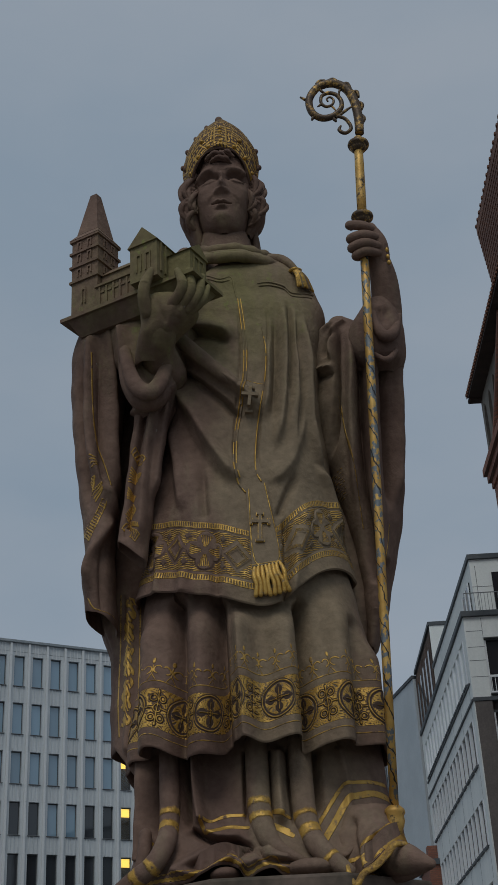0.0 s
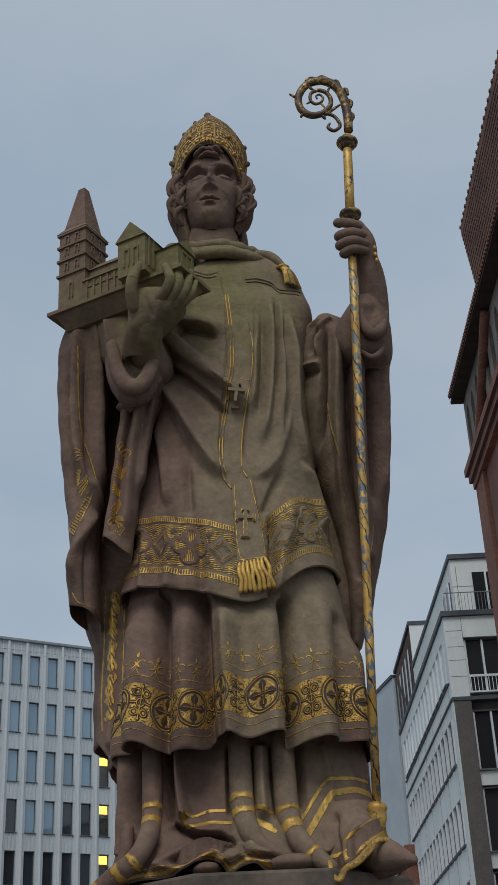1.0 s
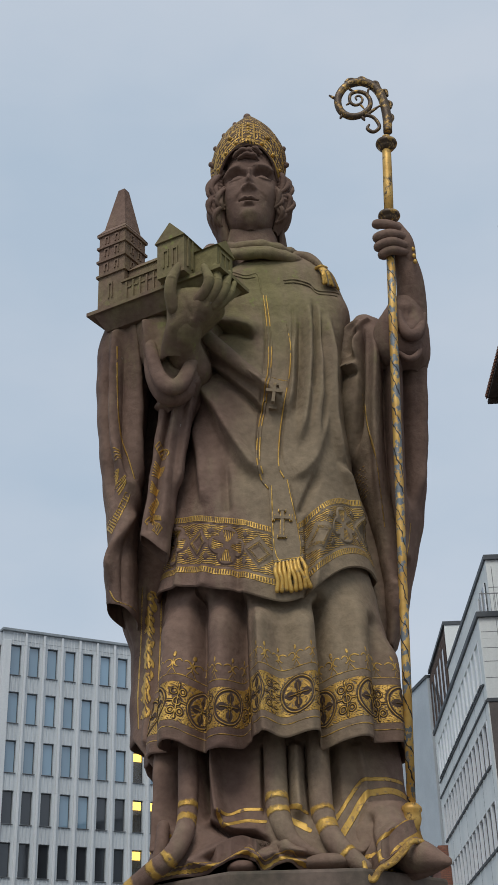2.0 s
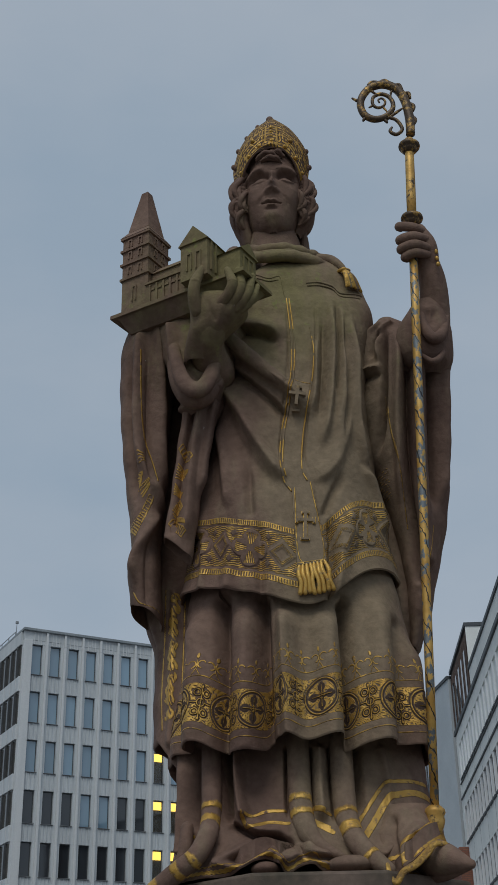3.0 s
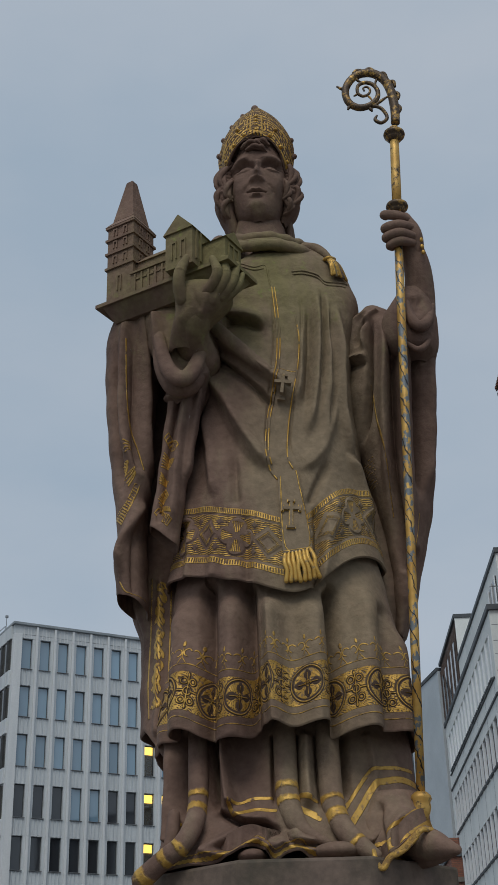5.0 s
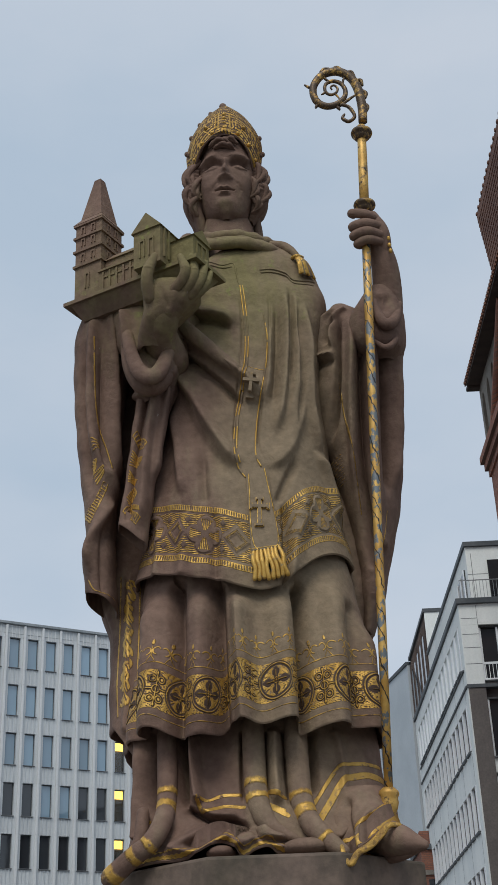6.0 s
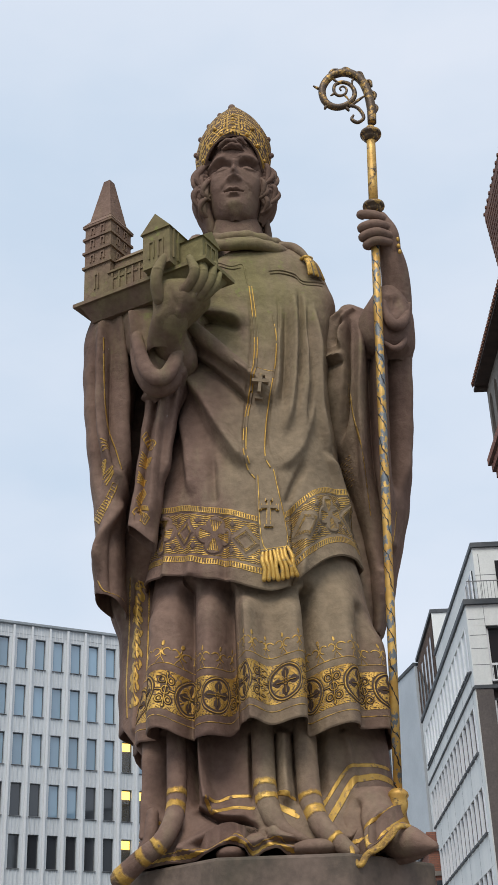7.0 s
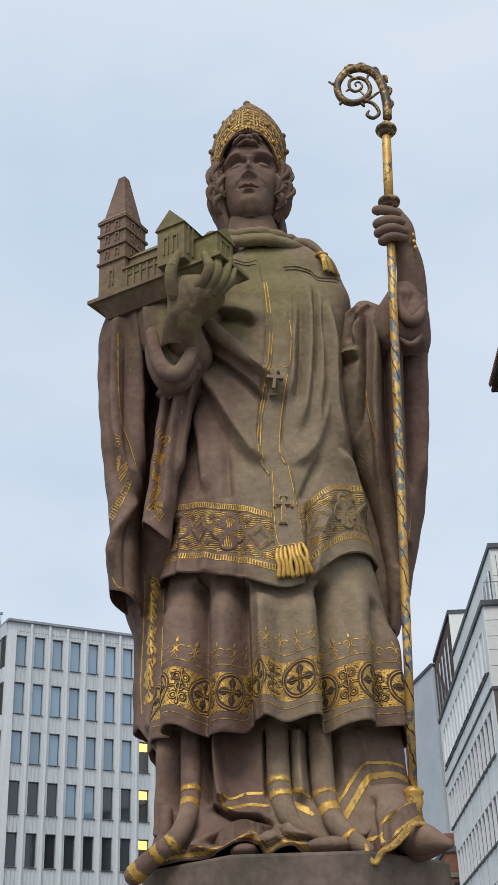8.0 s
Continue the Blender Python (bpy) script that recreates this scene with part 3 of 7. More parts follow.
# ---------------------------------------------------------------- statue stone and gilding
def statue_stone(name):
    """Weathered brown sandstone with algae on the breast; gilded where the carved ornament says so."""
    m, n, l, bsdf = nodes_of(name)
    a, b, c = noise_at(n, l, 3.2, 5), noise_at(n, l, 46, 9), noise_at(n, l, 11, 6, (1, 1, 0.35))
    col = blend(n, l, ramp(n, l, a, 0.3, 0.7), (0.130, 0.079, 0.061), (0.214, 0.139, 0.105))
    col = blend(n, l, ramp(n, l, c, 0.52, 0.72), col, (0.212, 0.152, 0.106))
    # olive weathering down the middle, ragged; its paler tone also stands in for light
    oc, om = n.new("ShaderNodeTexCoord"), n.new("ShaderNodeMapping")
    om.inputs["Location"].default_value, om.inputs["Scale"].default_value = (-0.72, 0.3, -1.05), (4.8, 1.0, 1.0)
    l.new(oc.outputs["Object"], om.inputs["Vector"])
    ol = n.new("ShaderNodeVectorMath")
    ol.operation = "LENGTH"
    l.new(om.outputs["Vector"], ol.inputs[0])
    fray = n.new("ShaderNodeMath")
    fray.operation = "MULTIPLY_ADD"
    fray.inputs[1].default_value = -1.1
    l.new(c, fray.inputs[0])
    l.new(ol.outputs["Value"], fray.inputs[2])
    col = blend(n, l, ramp(n, l, fray.outputs["Value"], 0.85, -0.05), col, (0.240, 0.182, 0.119))
    # algae: a patch over the breast and shoulders that frays out
    co = n.new("ShaderNodeTexCoord")
    off = n.new("ShaderNodeMapping")
    off.inputs["Location"].default_value = (0.075, 0.6, -3.05)
    off.inputs["Scale"].default_value = (1.5, 1.6, 1.75)
    l.new(co.outputs["Object"], off.inputs["Vector"])
    ln = n.new("ShaderNodeVectorMath")
    ln.operation = "LENGTH"
    l.new(off.outputs["Vector"], ln.inputs[0])
    sub = n.new("ShaderNodeMath")
    sub.operation = "SUBTRACT"
    l.new(ln.outputs["Value"], sub.inputs[1])
    mul = n.new("ShaderNodeMath")
    mul.operation = "MULTIPLY_ADD"
    mul.inputs[1].default_value, mul.inputs[2].default_value = 1.2, 0.40
    l.new(c, mul.inputs[0])
    l.new(mul.outputs["Value"], sub.inputs[0])
    green = ramp(n, l, sub.outputs["Value"], 0.15, 0.95)
    col = blend(n, l, green, col, (0.198, 0.170, 0.076))
    speck = noise_at(n, l, 24, 7)
    bright = n.new("ShaderNodeMath")
    bright.operation = "MULTIPLY"
    l.new(ramp(n, l, speck, 0.60, 0.68), bright.inputs[0])
    l.new(green, bright.inputs[1])
    col = blend(n, l, bright.outputs["Value"], col, (0.22, 0.23, 0.075))
    grain = blend(n, l, ramp(n, l, b, 0.25, 0.75), (0.82, 0.82, 0.82), (1.12, 1.12, 1.12))
    col = blend(n, l, 1.0, col, grain, "MULTIPLY")
    # small pale chips
    col = blend(n, l, ramp(n, l, noise_at(n, l, 30, 3), 0.74, 0.78), col, (0.34, 0.30, 0.25))
    # dark pigment left in the carved ornament
    pit = n.new("ShaderNodeAttribute")
    pit.attribute_name = "pigment"
    col = blend(n, l, ramp(n, l, pit.outputs["Fac"], 0.2, 0.8), col, (0.062, 0.040, 0.030))
    at = n.new("ShaderNodeAttribute")
    at.attribute_name = "gilt"
    gm = n.new("ShaderNodeMath")
    gm.operation = "MULTIPLY_ADD"
    gm.inputs[1].default_value, gm.inputs[2].default_value = 0.004, -0.002
    l.new(b, gm.inputs[0])
    ga = n.new("ShaderNodeMath")
    l.new(at.outputs["Fac"], ga.inputs[0])
    l.new(gm.outputs["Value"], ga.inputs[1])
    edge = ramp(n, l, ga.outputs["Value"], -0.0006, 0.0010)
    worn = n.new("ShaderNodeMath")
    worn.operation = "MULTIPLY"
    l.new(edge, worn.inputs[0])
    l.new(ramp(n, l, noise_at(n, l, 60, 5), 0.70, 0.55), worn.inputs[1])
    keep = n.new("ShaderNodeMath")
    keep.operation = "MULTIPLY_ADD"
    keep.inputs[1].default_value, keep.inputs[2].default_value = 0.92, 0.0
    l.new(worn.outputs["Value"], keep.inputs[0])
    gold = blend(n, l, ramp(n, l, c, 0.3, 0.7), (0.45, 0.255, 0.048), (0.63, 0.395, 0.098))
    l.new(blend(n, l, keep.outputs["Value"], col, gold), bsdf.inputs["Base Color"])
    rg = n.new("ShaderNodeMapRange")
    l.new(keep.outputs["Value"], rg.inputs["Value"])
    rg.inputs["To Min"].default_value, rg.inputs["To Max"].default_value = 0.82, 0.42
    l.new(rg.outputs["Result"], bsdf.inputs["Roughness"])
    mt = n.new("ShaderNodeMath")
    mt.operation = "MULTIPLY"
    mt.inputs[1].default_value = 0.45
    l.new(keep.outputs["Value"], mt.inputs[0])
    l.new(mt.outputs["Value"], bsdf.inputs["Metallic"])
    bsdf.inputs["Specular IOR Level"].default_value = 0.22
    bn = add(n, "ShaderNodeBump", Strength=0.8, Distance=0.005)
    hs = n.new("ShaderNodeMath")
    l.new(b, hs.inputs[0])
    l.new(edge, hs.inputs[1])
    l.new(hs.outputs["Value"], bn.inputs["Height"])
    l.new(bn.outputs["Normal"], bsdf.inputs["Normal"])
    return m


STATUE = statue_stone("weathered_brown_sandstone")


# ---------------------------------------------------------------- carving tools
class Carving:
    """Gathers grids of points into one mesh, each point with its gilding."""

    def __init__(self):
        self.v, self.f, self.g, self.d, self.k = [], [], [], [], 0

    def grid(self, p, gilt=-0.01, closed=True, caps=True, pigment=0.0):
        nv, nu = p.shape[:2]
        idx = np.arange(nv * nu).reshape(nv, nu) + self.k
        nxt = np.roll(idx, -1, axis=1) if closed else idx[:, 1:]
        cur = idx if closed else idx[:, :-1]
        q = np.stack([cur[:-1], cur[1:], nxt[1:], nxt[:-1]], axis=-1).reshape(-1, 4)
        self.f.extend(q.tolist())
        if closed and caps:
            self.f.append(idx[0].tolist())
            self.f.append(idx[-1][::-1].tolist())
        self.v.append(p.reshape(-1, 3))
        self.g.append(np.broadcast_to(gilt, (nv, nu)).reshape(-1).astype(float))
        self.d.append(np.broadcast_to(pigment, (nv, nu)).reshape(-1).astype(float))
        self.k += nv * nu

    def tube(self, points, radii, sides=16, steps=6, flat=1.0, gilt=-0.01, bands=()):
        rows = smooth_line([(*q, r) for q, r in zip(points, radii)], steps)
        # round the ends off
        ring = sweep_grid(rows[:, :3], rows[:, 3], sides, flat)
        c = rows[:, :3]
        ends = []
        for e, d in ((0, 1), (-1, -2)):
            out = c[e] - c[d]
            out = out / np.linalg.norm(out) * rows[e, 3]
            ends.append([c[e] + (ring[e] - c[e]) * math.cos(a) + out * math.sin(a) for a in (1.45, 1.1, 0.6)])
        g = np.concatenate([ends[0], ring, ends[1][::-1]])
        s = np.linspace(0, 1, len(g))[:, None] * np.ones((1, sides))
        gl = np.full(s.shape, gilt)
        for lo, hi in bands:
            gl = np.maximum(gl, 0.09 * np.minimum(s - lo, hi - s))
        self.grid(g, gl)

    def blob(self, centre, radii, gilt=-0.01, n=18):
        a = np.linspace(0.02, np.pi - 0.02, n)[:, None]
        b = np.linspace(0, 2 * np.pi, 2 * n, endpoint=False)[None, :]
        p = np.stack([np.sin(a) * np.cos(b), np.sin(a) * np.sin(b), np.cos(a) * np.ones_like(b)], axis=-1) * radii + np.array(centre)
        self.grid(p, gilt)

    def block(self, frame_m, lo, hi, gilt=-0.01, taper=None):
        """A box in its own frame; taper: the top's share of the base in both directions, or a ridge along one."""
        (x0, y0, z0), (x1, y1, z1) = lo, hi
        tx, ty = taper or (1, 1)
        cx, cy, hx, hy = (x0 + x1) / 2, (y0 + y1) / 2, (x1 - x0) / 2, (y1 - y0) / 2
        pts = []
        for z, sx, sy in ((z0, 1, 1), (z1, tx, ty)):
            for ux, uy in ((-1, -1), (1, -1), (1, 1), (-1, 1)):
                pts.append(frame_m @ Vector((cx + ux * hx * sx, cy + uy * hy * sy, z)))
        k = self.k
        self.v.append(np.array(pts))
        self.g.append(np.full(8, gilt))
        self.d.append(np.zeros(8))
        for q in ((3, 2, 1, 0), (4, 5, 6, 7), (0, 1, 5, 4), (1, 2, 6, 5), (2, 3, 7, 6), (3, 0, 4, 7)):
            self.f.append([k + i for i in q])
        self.k += 8

    def mesh(self, name, material):
        me = bpy.data.meshes.new(name)
        me.from_pydata(np.concatenate(self.v).tolist(), [], self.f)
        at = me.attributes.new("gilt", "FLOAT", "POINT")
        at.data.foreach_set("value", np.concatenate(self.g).astype(np.float32))
        dk = me.attributes.new("pigment", "FLOAT", "POINT")
        dk.data.foreach_set("value", np.concatenate(self.d).astype(np.float32))
        me.materials.append(material)
        me.polygons.foreach_set("use_smooth", np.array([len(q) == 4 for q in self.f]))
        bm = bmesh.new()
        bm.from_mesh(me)
        bmesh.ops.recalc_face_normals(bm, faces=bm.faces)
        for e in bm.edges:
            if len(e.link_faces) == 2 and e.calc_face_angle(0) > radians(50):
                e.smooth = False
        bm.to_mesh(me)
        bm.free()
        return me


def near(x, z, line, steps=5):
    """Distance of points from a smooth line, the side on which they lie, and how far along it."""
    pts = smooth_line(line, steps) if len(line) > 2 else np.array(line, float)
    best = np.full(x.shape, 1e9)
    side, along = np.zeros(x.shape), np.zeros(x.shape)
    m = len(pts) - 1
    for i in range(m):
        ax, az = pts[i]
        dx, dz = pts[i + 1] - pts[i]
        t = np.clip(((x - ax) * dx + (z - az) * dz) / (dx * dx + dz * dz + 1e-12), 0, 1)
        ex, ez = x - ax - t * dx, z - az - t * dz
        d = np.hypot(ex, ez)
        hit = d < best
        best = np.where(hit, d, best)
        side = np.where(hit, dx * ez - dz * ex, side)
        along = np.where(hit, (i + t) / m, along)
    return best, side, along


def relief(x, z, strokes):
    """Sum of carved folds: height, width on the first and on the second side of the line, the line, and whether its ends fade."""
    out = np.zeros(x.shape)
    for h, wa, wb, line, *ends in strokes:
        t0, t1 = ends if ends else (1, 1)
        reach = 3 * max(wa, wb)
        lx, lz = [p[0] for p in line], [p[1] for p in line]
        sel = (x > min(lx) - reach) & (x < max(lx) + reach) & (z > min(lz) - reach) & (z < max(lz) + reach)
        if not sel.any():
            continue
        d, s, a = near(x[sel], z[sel], line)
        w = np.where(s < 0, wa, wb)
        fade = np.ones(d.shape)
        if t0:
            fade = fade * np.clip(a * 4, 0, 1)
        if t1:
            fade = fade * np.clip((1 - a) * 4, 0, 1)
        fade = fade * fade * (3 - 2 * fade)
        out[sel] += h * fade * np.exp(-(d / w) ** 2)
    return out


def gilding(x, z, lines):
    out = np.full(x.shape, -0.01)
    for hw, line in lines:
        d, s, a = near(x, z, line)
        out = np.maximum(out, hw - d)
    return out


def table(rows):
    t = smooth_line(rows, 6)
    return t[np.argsort(t[:, 0])]


def front_y(rows, x, z, p=2.4):
    """Depth of a garment's plain front at x and z."""
    t = table(rows)
    xl, xr, yc, bf = [np.interp(z, t[:, 0], t[:, k]) for k in (1, 2, 3, 4)]
    u = np.clip(np.abs((x - (xl + xr) / 2) / ((xr - xl) / 2)), 0, 0.999)
    return yc - bf * (1 - u ** p) ** (1 / p)


FRONT = 0.84  # share of a garment's columns that go to its front


def robe(carving, rows, strokes=(), hem=None, nu=420, nv=150, p=2.4, lines=(), ornament=None, back=(7, 0.012), lip=0.012, origin=0.0, dense=None):
    """A hanging garment: rings from row to row (height, left, right, depth of the middle, bulge in front and behind), folds, hem and gilding."""
    t = table(rows)
    top, low = t[-1, 0], t[0, 0]
    k = np.arange(nu) / nu
    phi = np.where(k < FRONT, np.pi - np.pi * k / FRONT, -np.pi * (k - FRONT) / (1 - FRONT))
    cx, sx = np.cos(phi), np.sin(phi)
    p_low, z_low, p_top, z_top = p if isinstance(p, tuple) else (p, low, p, top)
    xb = (t[0, 1] + t[0, 2]) / 2 + (t[0, 2] - t[0, 1]) / 2 * np.sign(cx) * np.abs(cx) ** (2 / p_low)
    if hem:
        hl = smooth_line(hem, 6)
        hz = np.interp(xb, hl[:, 0], hl[:, 1])
    else:
        hz = np.full(nu, low)
    v = np.linspace(0, 1, nv)[:, None]
    if dense:
        v = np.interp(v, [0, 1 - dense[1], 1], [0, 1 - dense[0], 1])
    z = top + v * (hz[None, :] - top)
    square = np.interp(z, [z_low, z_top], [p_low, p_top]) if z_top > z_low else np.full(z.shape, p_low)
    ux, uy = np.sign(cx) * np.abs(cx) ** (2 / square), np.sign(sx) * np.abs(sx) ** (2 / square)
    xl, xr, yc, bf, bb = [np.interp(z, t[:, 0], t[:, c]) for c in (1, 2, 3, 4, 5)]
    x = (xl + xr) / 2 + (xr - xl) / 2 * ux
    y = yc - np.where(sx > 0, bf, bb) * uy
    nx, ny = cx[None, :] / (xr - xl) * 2, -sx[None, :] / np.where(sx > 0, bf, bb)
    ln = np.hypot(nx, ny)
    nx, ny = nx / ln, ny / ln
    face = np.clip((sx + 0.05) / 0.3, 0, 1)[None, :] * np.ones_like(z)
    d = relief(x, z, strokes) * face
    count, deep = back
    d += deep * np.sin(count * phi * 2)[None, :] * (1 - face) * v
    d += 0.0025 * np.sin(9 * x + 23 * z) * np.sin(31 * z - 11 * x)
    x, y = x + nx * d, y + ny * d
    gilt = np.where(face > 0.3, gilding(x, z, lines), -0.01)
    pigment = np.zeros(z.shape)
    if ornament:
        row = np.stack([x[-8], y[-8]], axis=-1)
        s = np.concatenate([[0], np.cumsum(np.linalg.norm(np.diff(row, axis=0), axis=1))])
        front = int(FRONT * nu)
        s = s - np.interp(origin, x[-8, :front], s[:front])
        drawn = ornament(np.broadcast_to(s, z.shape), z - hz[None, :])
        drawn, height, dark = drawn if isinstance(drawn, tuple) else (drawn, 0.0, 0.0)
        pigment = dark * face
        gilt = np.maximum(gilt, np.where(sx[None, :] > -0.2, drawn, -0.01))
        x, y = x + nx * height * face, y + ny * height * face
    g = np.stack([x, y, z], axis=-1)
    inside = []
    for share, lift in ((0.3, -0.004), (1.0, 0.002), (1.6, 0.05)):
        e = g[-1].copy()
        e[:, 0] -= nx[-1] * lip * share
        e[:, 1] -= ny[-1] * lip * share
        e[:, 2] += lift
        inside.append(e)
    g = np.concatenate([g, inside])
    gilt = np.concatenate([gilt, np.full((3, nu), -0.01)])
    pigment = np.concatenate([pigment, np.zeros((3, nu))])
    carving.grid(g, gilt, pigment=pigment)


def ring_line(s, period):
    return (s + period / 2) % period - period / 2


def lower_band(s, w):
    """Broad gilded border: a grainy gold ground with ringed crosses and leafy knots between, a thin line below, lily tips above."""
    period, mid = 0.156, 0.098
    g = np.minimum(w - 0.046, 0.150 - w)
    a, b = ring_line(s, period), w - mid
    r = np.hypot(a, b)
    ground = np.minimum(g, 0.0014 + 0.0024 * np.sin(s * 610 + 3 * np.sin(w * 131) + 2.3 * np.sin(s * 173 + 1)) * np.sin(w * 587 + 2.7 * np.sin(s * 97) + 1.9 * np.sin(w * 211)))
    big, small = np.maximum(np.abs(a), np.abs(b)), np.minimum(np.abs(a), np.abs(b))
    petals = np.maximum.reduce([0.0115 - np.hypot(big - 0.0235, small), np.minimum(0.0062 - small, 0.024 - big), 0.0055 - np.hypot(big - 0.0335, small)])
    moat = 0.0026 - np.abs(r - 0.0418)
    rim = 0.0017 - np.abs(r - 0.0462)
    outer = 0.0016 - np.abs(r - 0.0494)
    spokes = np.minimum(0.0012 - small, 0.029 - r)
    heart = 0.0015 - np.abs(np.abs(a) + np.abs(b) - 0.0095)
    c = ring_line(s - period / 2, period)
    ac, ab = np.abs(c), np.abs(b)
    rr = np.hypot(c, b)
    curl = np.abs(np.hypot(ac - 0.0125, ab - 0.026) - 0.0085)
    tip = np.hypot(ac * 1.5, ab - 0.043)
    stem = np.where(ab < 0.040, np.abs(ac), 1.0)
    arm = np.where((ac > 0.010) & (ac < 0.030), ab, 1.0)
    nearest = np.minimum.reduce([np.abs(rr - 0.0105), curl, np.maximum(tip - 0.003, 0), stem, arm])
    lines_dark = np.maximum.reduce([petals, moat, outer, np.where(r > 0.050, 0.0042 - nearest, -1)])
    body = np.minimum(ground, -lines_dark)
    bright = np.maximum.reduce([rim, spokes, np.minimum(heart, 0.02 - r), np.where(r > 0.050, 0.0017 - nearest, -1)])
    body = np.maximum(body, np.minimum(bright, g))
    thin = 0.0014 - np.abs(w - 0.028)
    upper = 0.0014 - np.abs(w - 0.170)
    q = ring_line(s, period / 3)
    lily = np.maximum.reduce([
        np.minimum(0.0019 - np.abs(np.hypot(np.abs(q) - 0.0130, w - 0.202) - 0.0105), np.maximum(0.0125 - np.abs(q), w - 0.206)),
        0.0038 - np.hypot(q, (w - 0.226) * 0.5),
        np.minimum(0.0014 - np.abs(np.abs(q) - 0.55 * (0.190 - w)), np.minimum(w - 0.170, 0.190 - w)),
        np.minimum(0.0012 - np.abs(q), np.minimum(w - 0.188, 0.216 - w))])
    raised = 0.0022 * np.clip(bright / 0.0012 + 0.5, 0, 1) + 0.0012 * np.clip(petals / 0.002, 0, 1)
    shade = np.clip(np.minimum(lines_dark, g) / 0.0014, 0, 1)
    return np.maximum.reduce([body, thin, upper, lily]), np.where(g > 0, raised - 0.0008, 0), shade


def ladder(s, w, at, half=0.0085):
    """A gilded braid: two thin edges with rungs between them."""
    edge = half - np.abs(w - at)
    rung = 0.0024 - np.abs(ring_line(s, 0.0075))
    return np.maximum(np.minimum(edge, rung), np.minimum(0.0014 - np.abs(np.abs(w - at) - half + 0.001), edge + 0.002))


def upper_band(s, w):
    """Border of the upper vestment: two braids, and between them stone quatrefoils and lozenges on a worn hatched gold ground."""
    out = np.maximum(ladder(s, w, 0.046), ladder(s, w, 0.203))
    b = w - 0.125
    period = 0.205
    c = ring_line(s + 0.026, period)
    a = ring_line(s + 0.026 + period / 2, period)
    lay = np.sin(9 * s) > 0
    hatch = 0.00185 - np.abs(ring_line(w + np.where(lay, 0.28, -0.22) * s + 0.0008 * np.sin(260 * s), 0.0066))
    lobes = 0.0265 - np.minimum(np.hypot(np.abs(a) - 0.030, b), np.hypot(a, np.abs(b) - 0.030))
    lobes = np.maximum(lobes, 0.024 - np.hypot(a, b))
    big, small = np.maximum(np.abs(a), np.abs(b)), np.minimum(np.abs(a), np.abs(b))
    arms = np.minimum.reduce([0.36 * big + 0.001 - small, big - 0.011, 0.047 - big])
    dd = np.abs(c) + np.abs(b)
    lozenge = np.minimum(dd - 0.023, 0.034 - dd)
    patch = np.minimum.reduce([-lobes - 0.004, dd - 0.050, 0.062 - np.abs(b)])
    e, f = np.abs(a) - 0.060, np.abs(b) - 0.040
    star = 0.014 - np.abs(e) - np.abs(f) - 0.6 * np.sqrt(np.abs(e * f))
    patch = np.minimum(patch, -star - 0.001)
    dots = 0.0028 - np.minimum(np.hypot(np.abs(c) - 0.046, b - 0.02), np.hypot(np.abs(c) - 0.02, np.abs(b) - 0.044))
    cross_hatch = 0.0019 - np.abs(ring_line(np.where(np.abs(a) > np.abs(b), b, a) + 0.1 * s, 0.0058))
    figures = np.maximum.reduce([np.minimum(patch, hatch), np.minimum(arms, cross_hatch), np.minimum(lozenge, 0.0016 - np.abs(ring_line(s - w, 0.0060))), dots])
    raised = 0.0045 * np.clip(lobes / 0.003 + 0.5, 0, 1) - 0.002 * np.clip(arms / 0.002, 0, 1) + 0.003 * np.clip((0.040 - dd) / 0.003, 0, 1) - 0.0025 * np.clip((0.020 - dd) / 0.002, 0, 1) + 0.003 * np.clip(star / 0.003, 0, 1)
    inside = np.abs(b) < 0.066
    shade = 0.45 * np.clip(np.maximum(patch, star) / 0.0014, 0, 1)
    return np.maximum(out, np.where(inside, figures, -0.01)), np.where(inside, raised - 0.0015, 0), np.where(inside, shade, 0)



ALB = [(0.449, -0.262, 0.359, 0, 0.17, 0.24), (0.326, -0.275, 0.361, 0, 0.19, 0.25), (0.221, -0.284, 0.367, 0, 0.215, 0.26), (0.148, -0.293, 0.374, 0, 0.24, 0.27), (0.077, -0.304, 0.375, 0, 0.275, 0.28), (-0.007, -0.327, 0.380, 0, 0.315, 0.3)]
ALB_HEM = [(-0.323, 0.009), (-0.276, 0.008), (-0.223, 0.011), (-0.169, 0.009), (-0.129, 0.018), (-0.093, 0.038), (-0.064, 0.044), (-0.035, 0.030), (-0.014, 0.008), (0.016, 0.026), (0.044, 0.030), (0.075, 0.011), (0.125, 0.006), (0.192, 0.004), (0.348, -0.002)]
FOOT_CLOTH = [(0.177, 0.213, 0.367, -0.1, 0.13, 0.1), (0.114, 0.192, 0.383, -0.1, 0.185, 0.1), (0.061, 0.194, 0.387, -0.1, 0.228, 0.1), (0.018, 0.206, 0.372, -0.1, 0.254, 0.1), (-0.019, 0.212, 0.357, -0.1, 0.262, 0.1)]
FOOT_HEM = [(0.180, 0.038), (0.199, 0.009), (0.213, -0.015), (0.232, -0.018), (0.255, 0.002), (0.284, 0.032), (0.316, 0.062), (0.347, 0.079), (0.372, 0.086)]
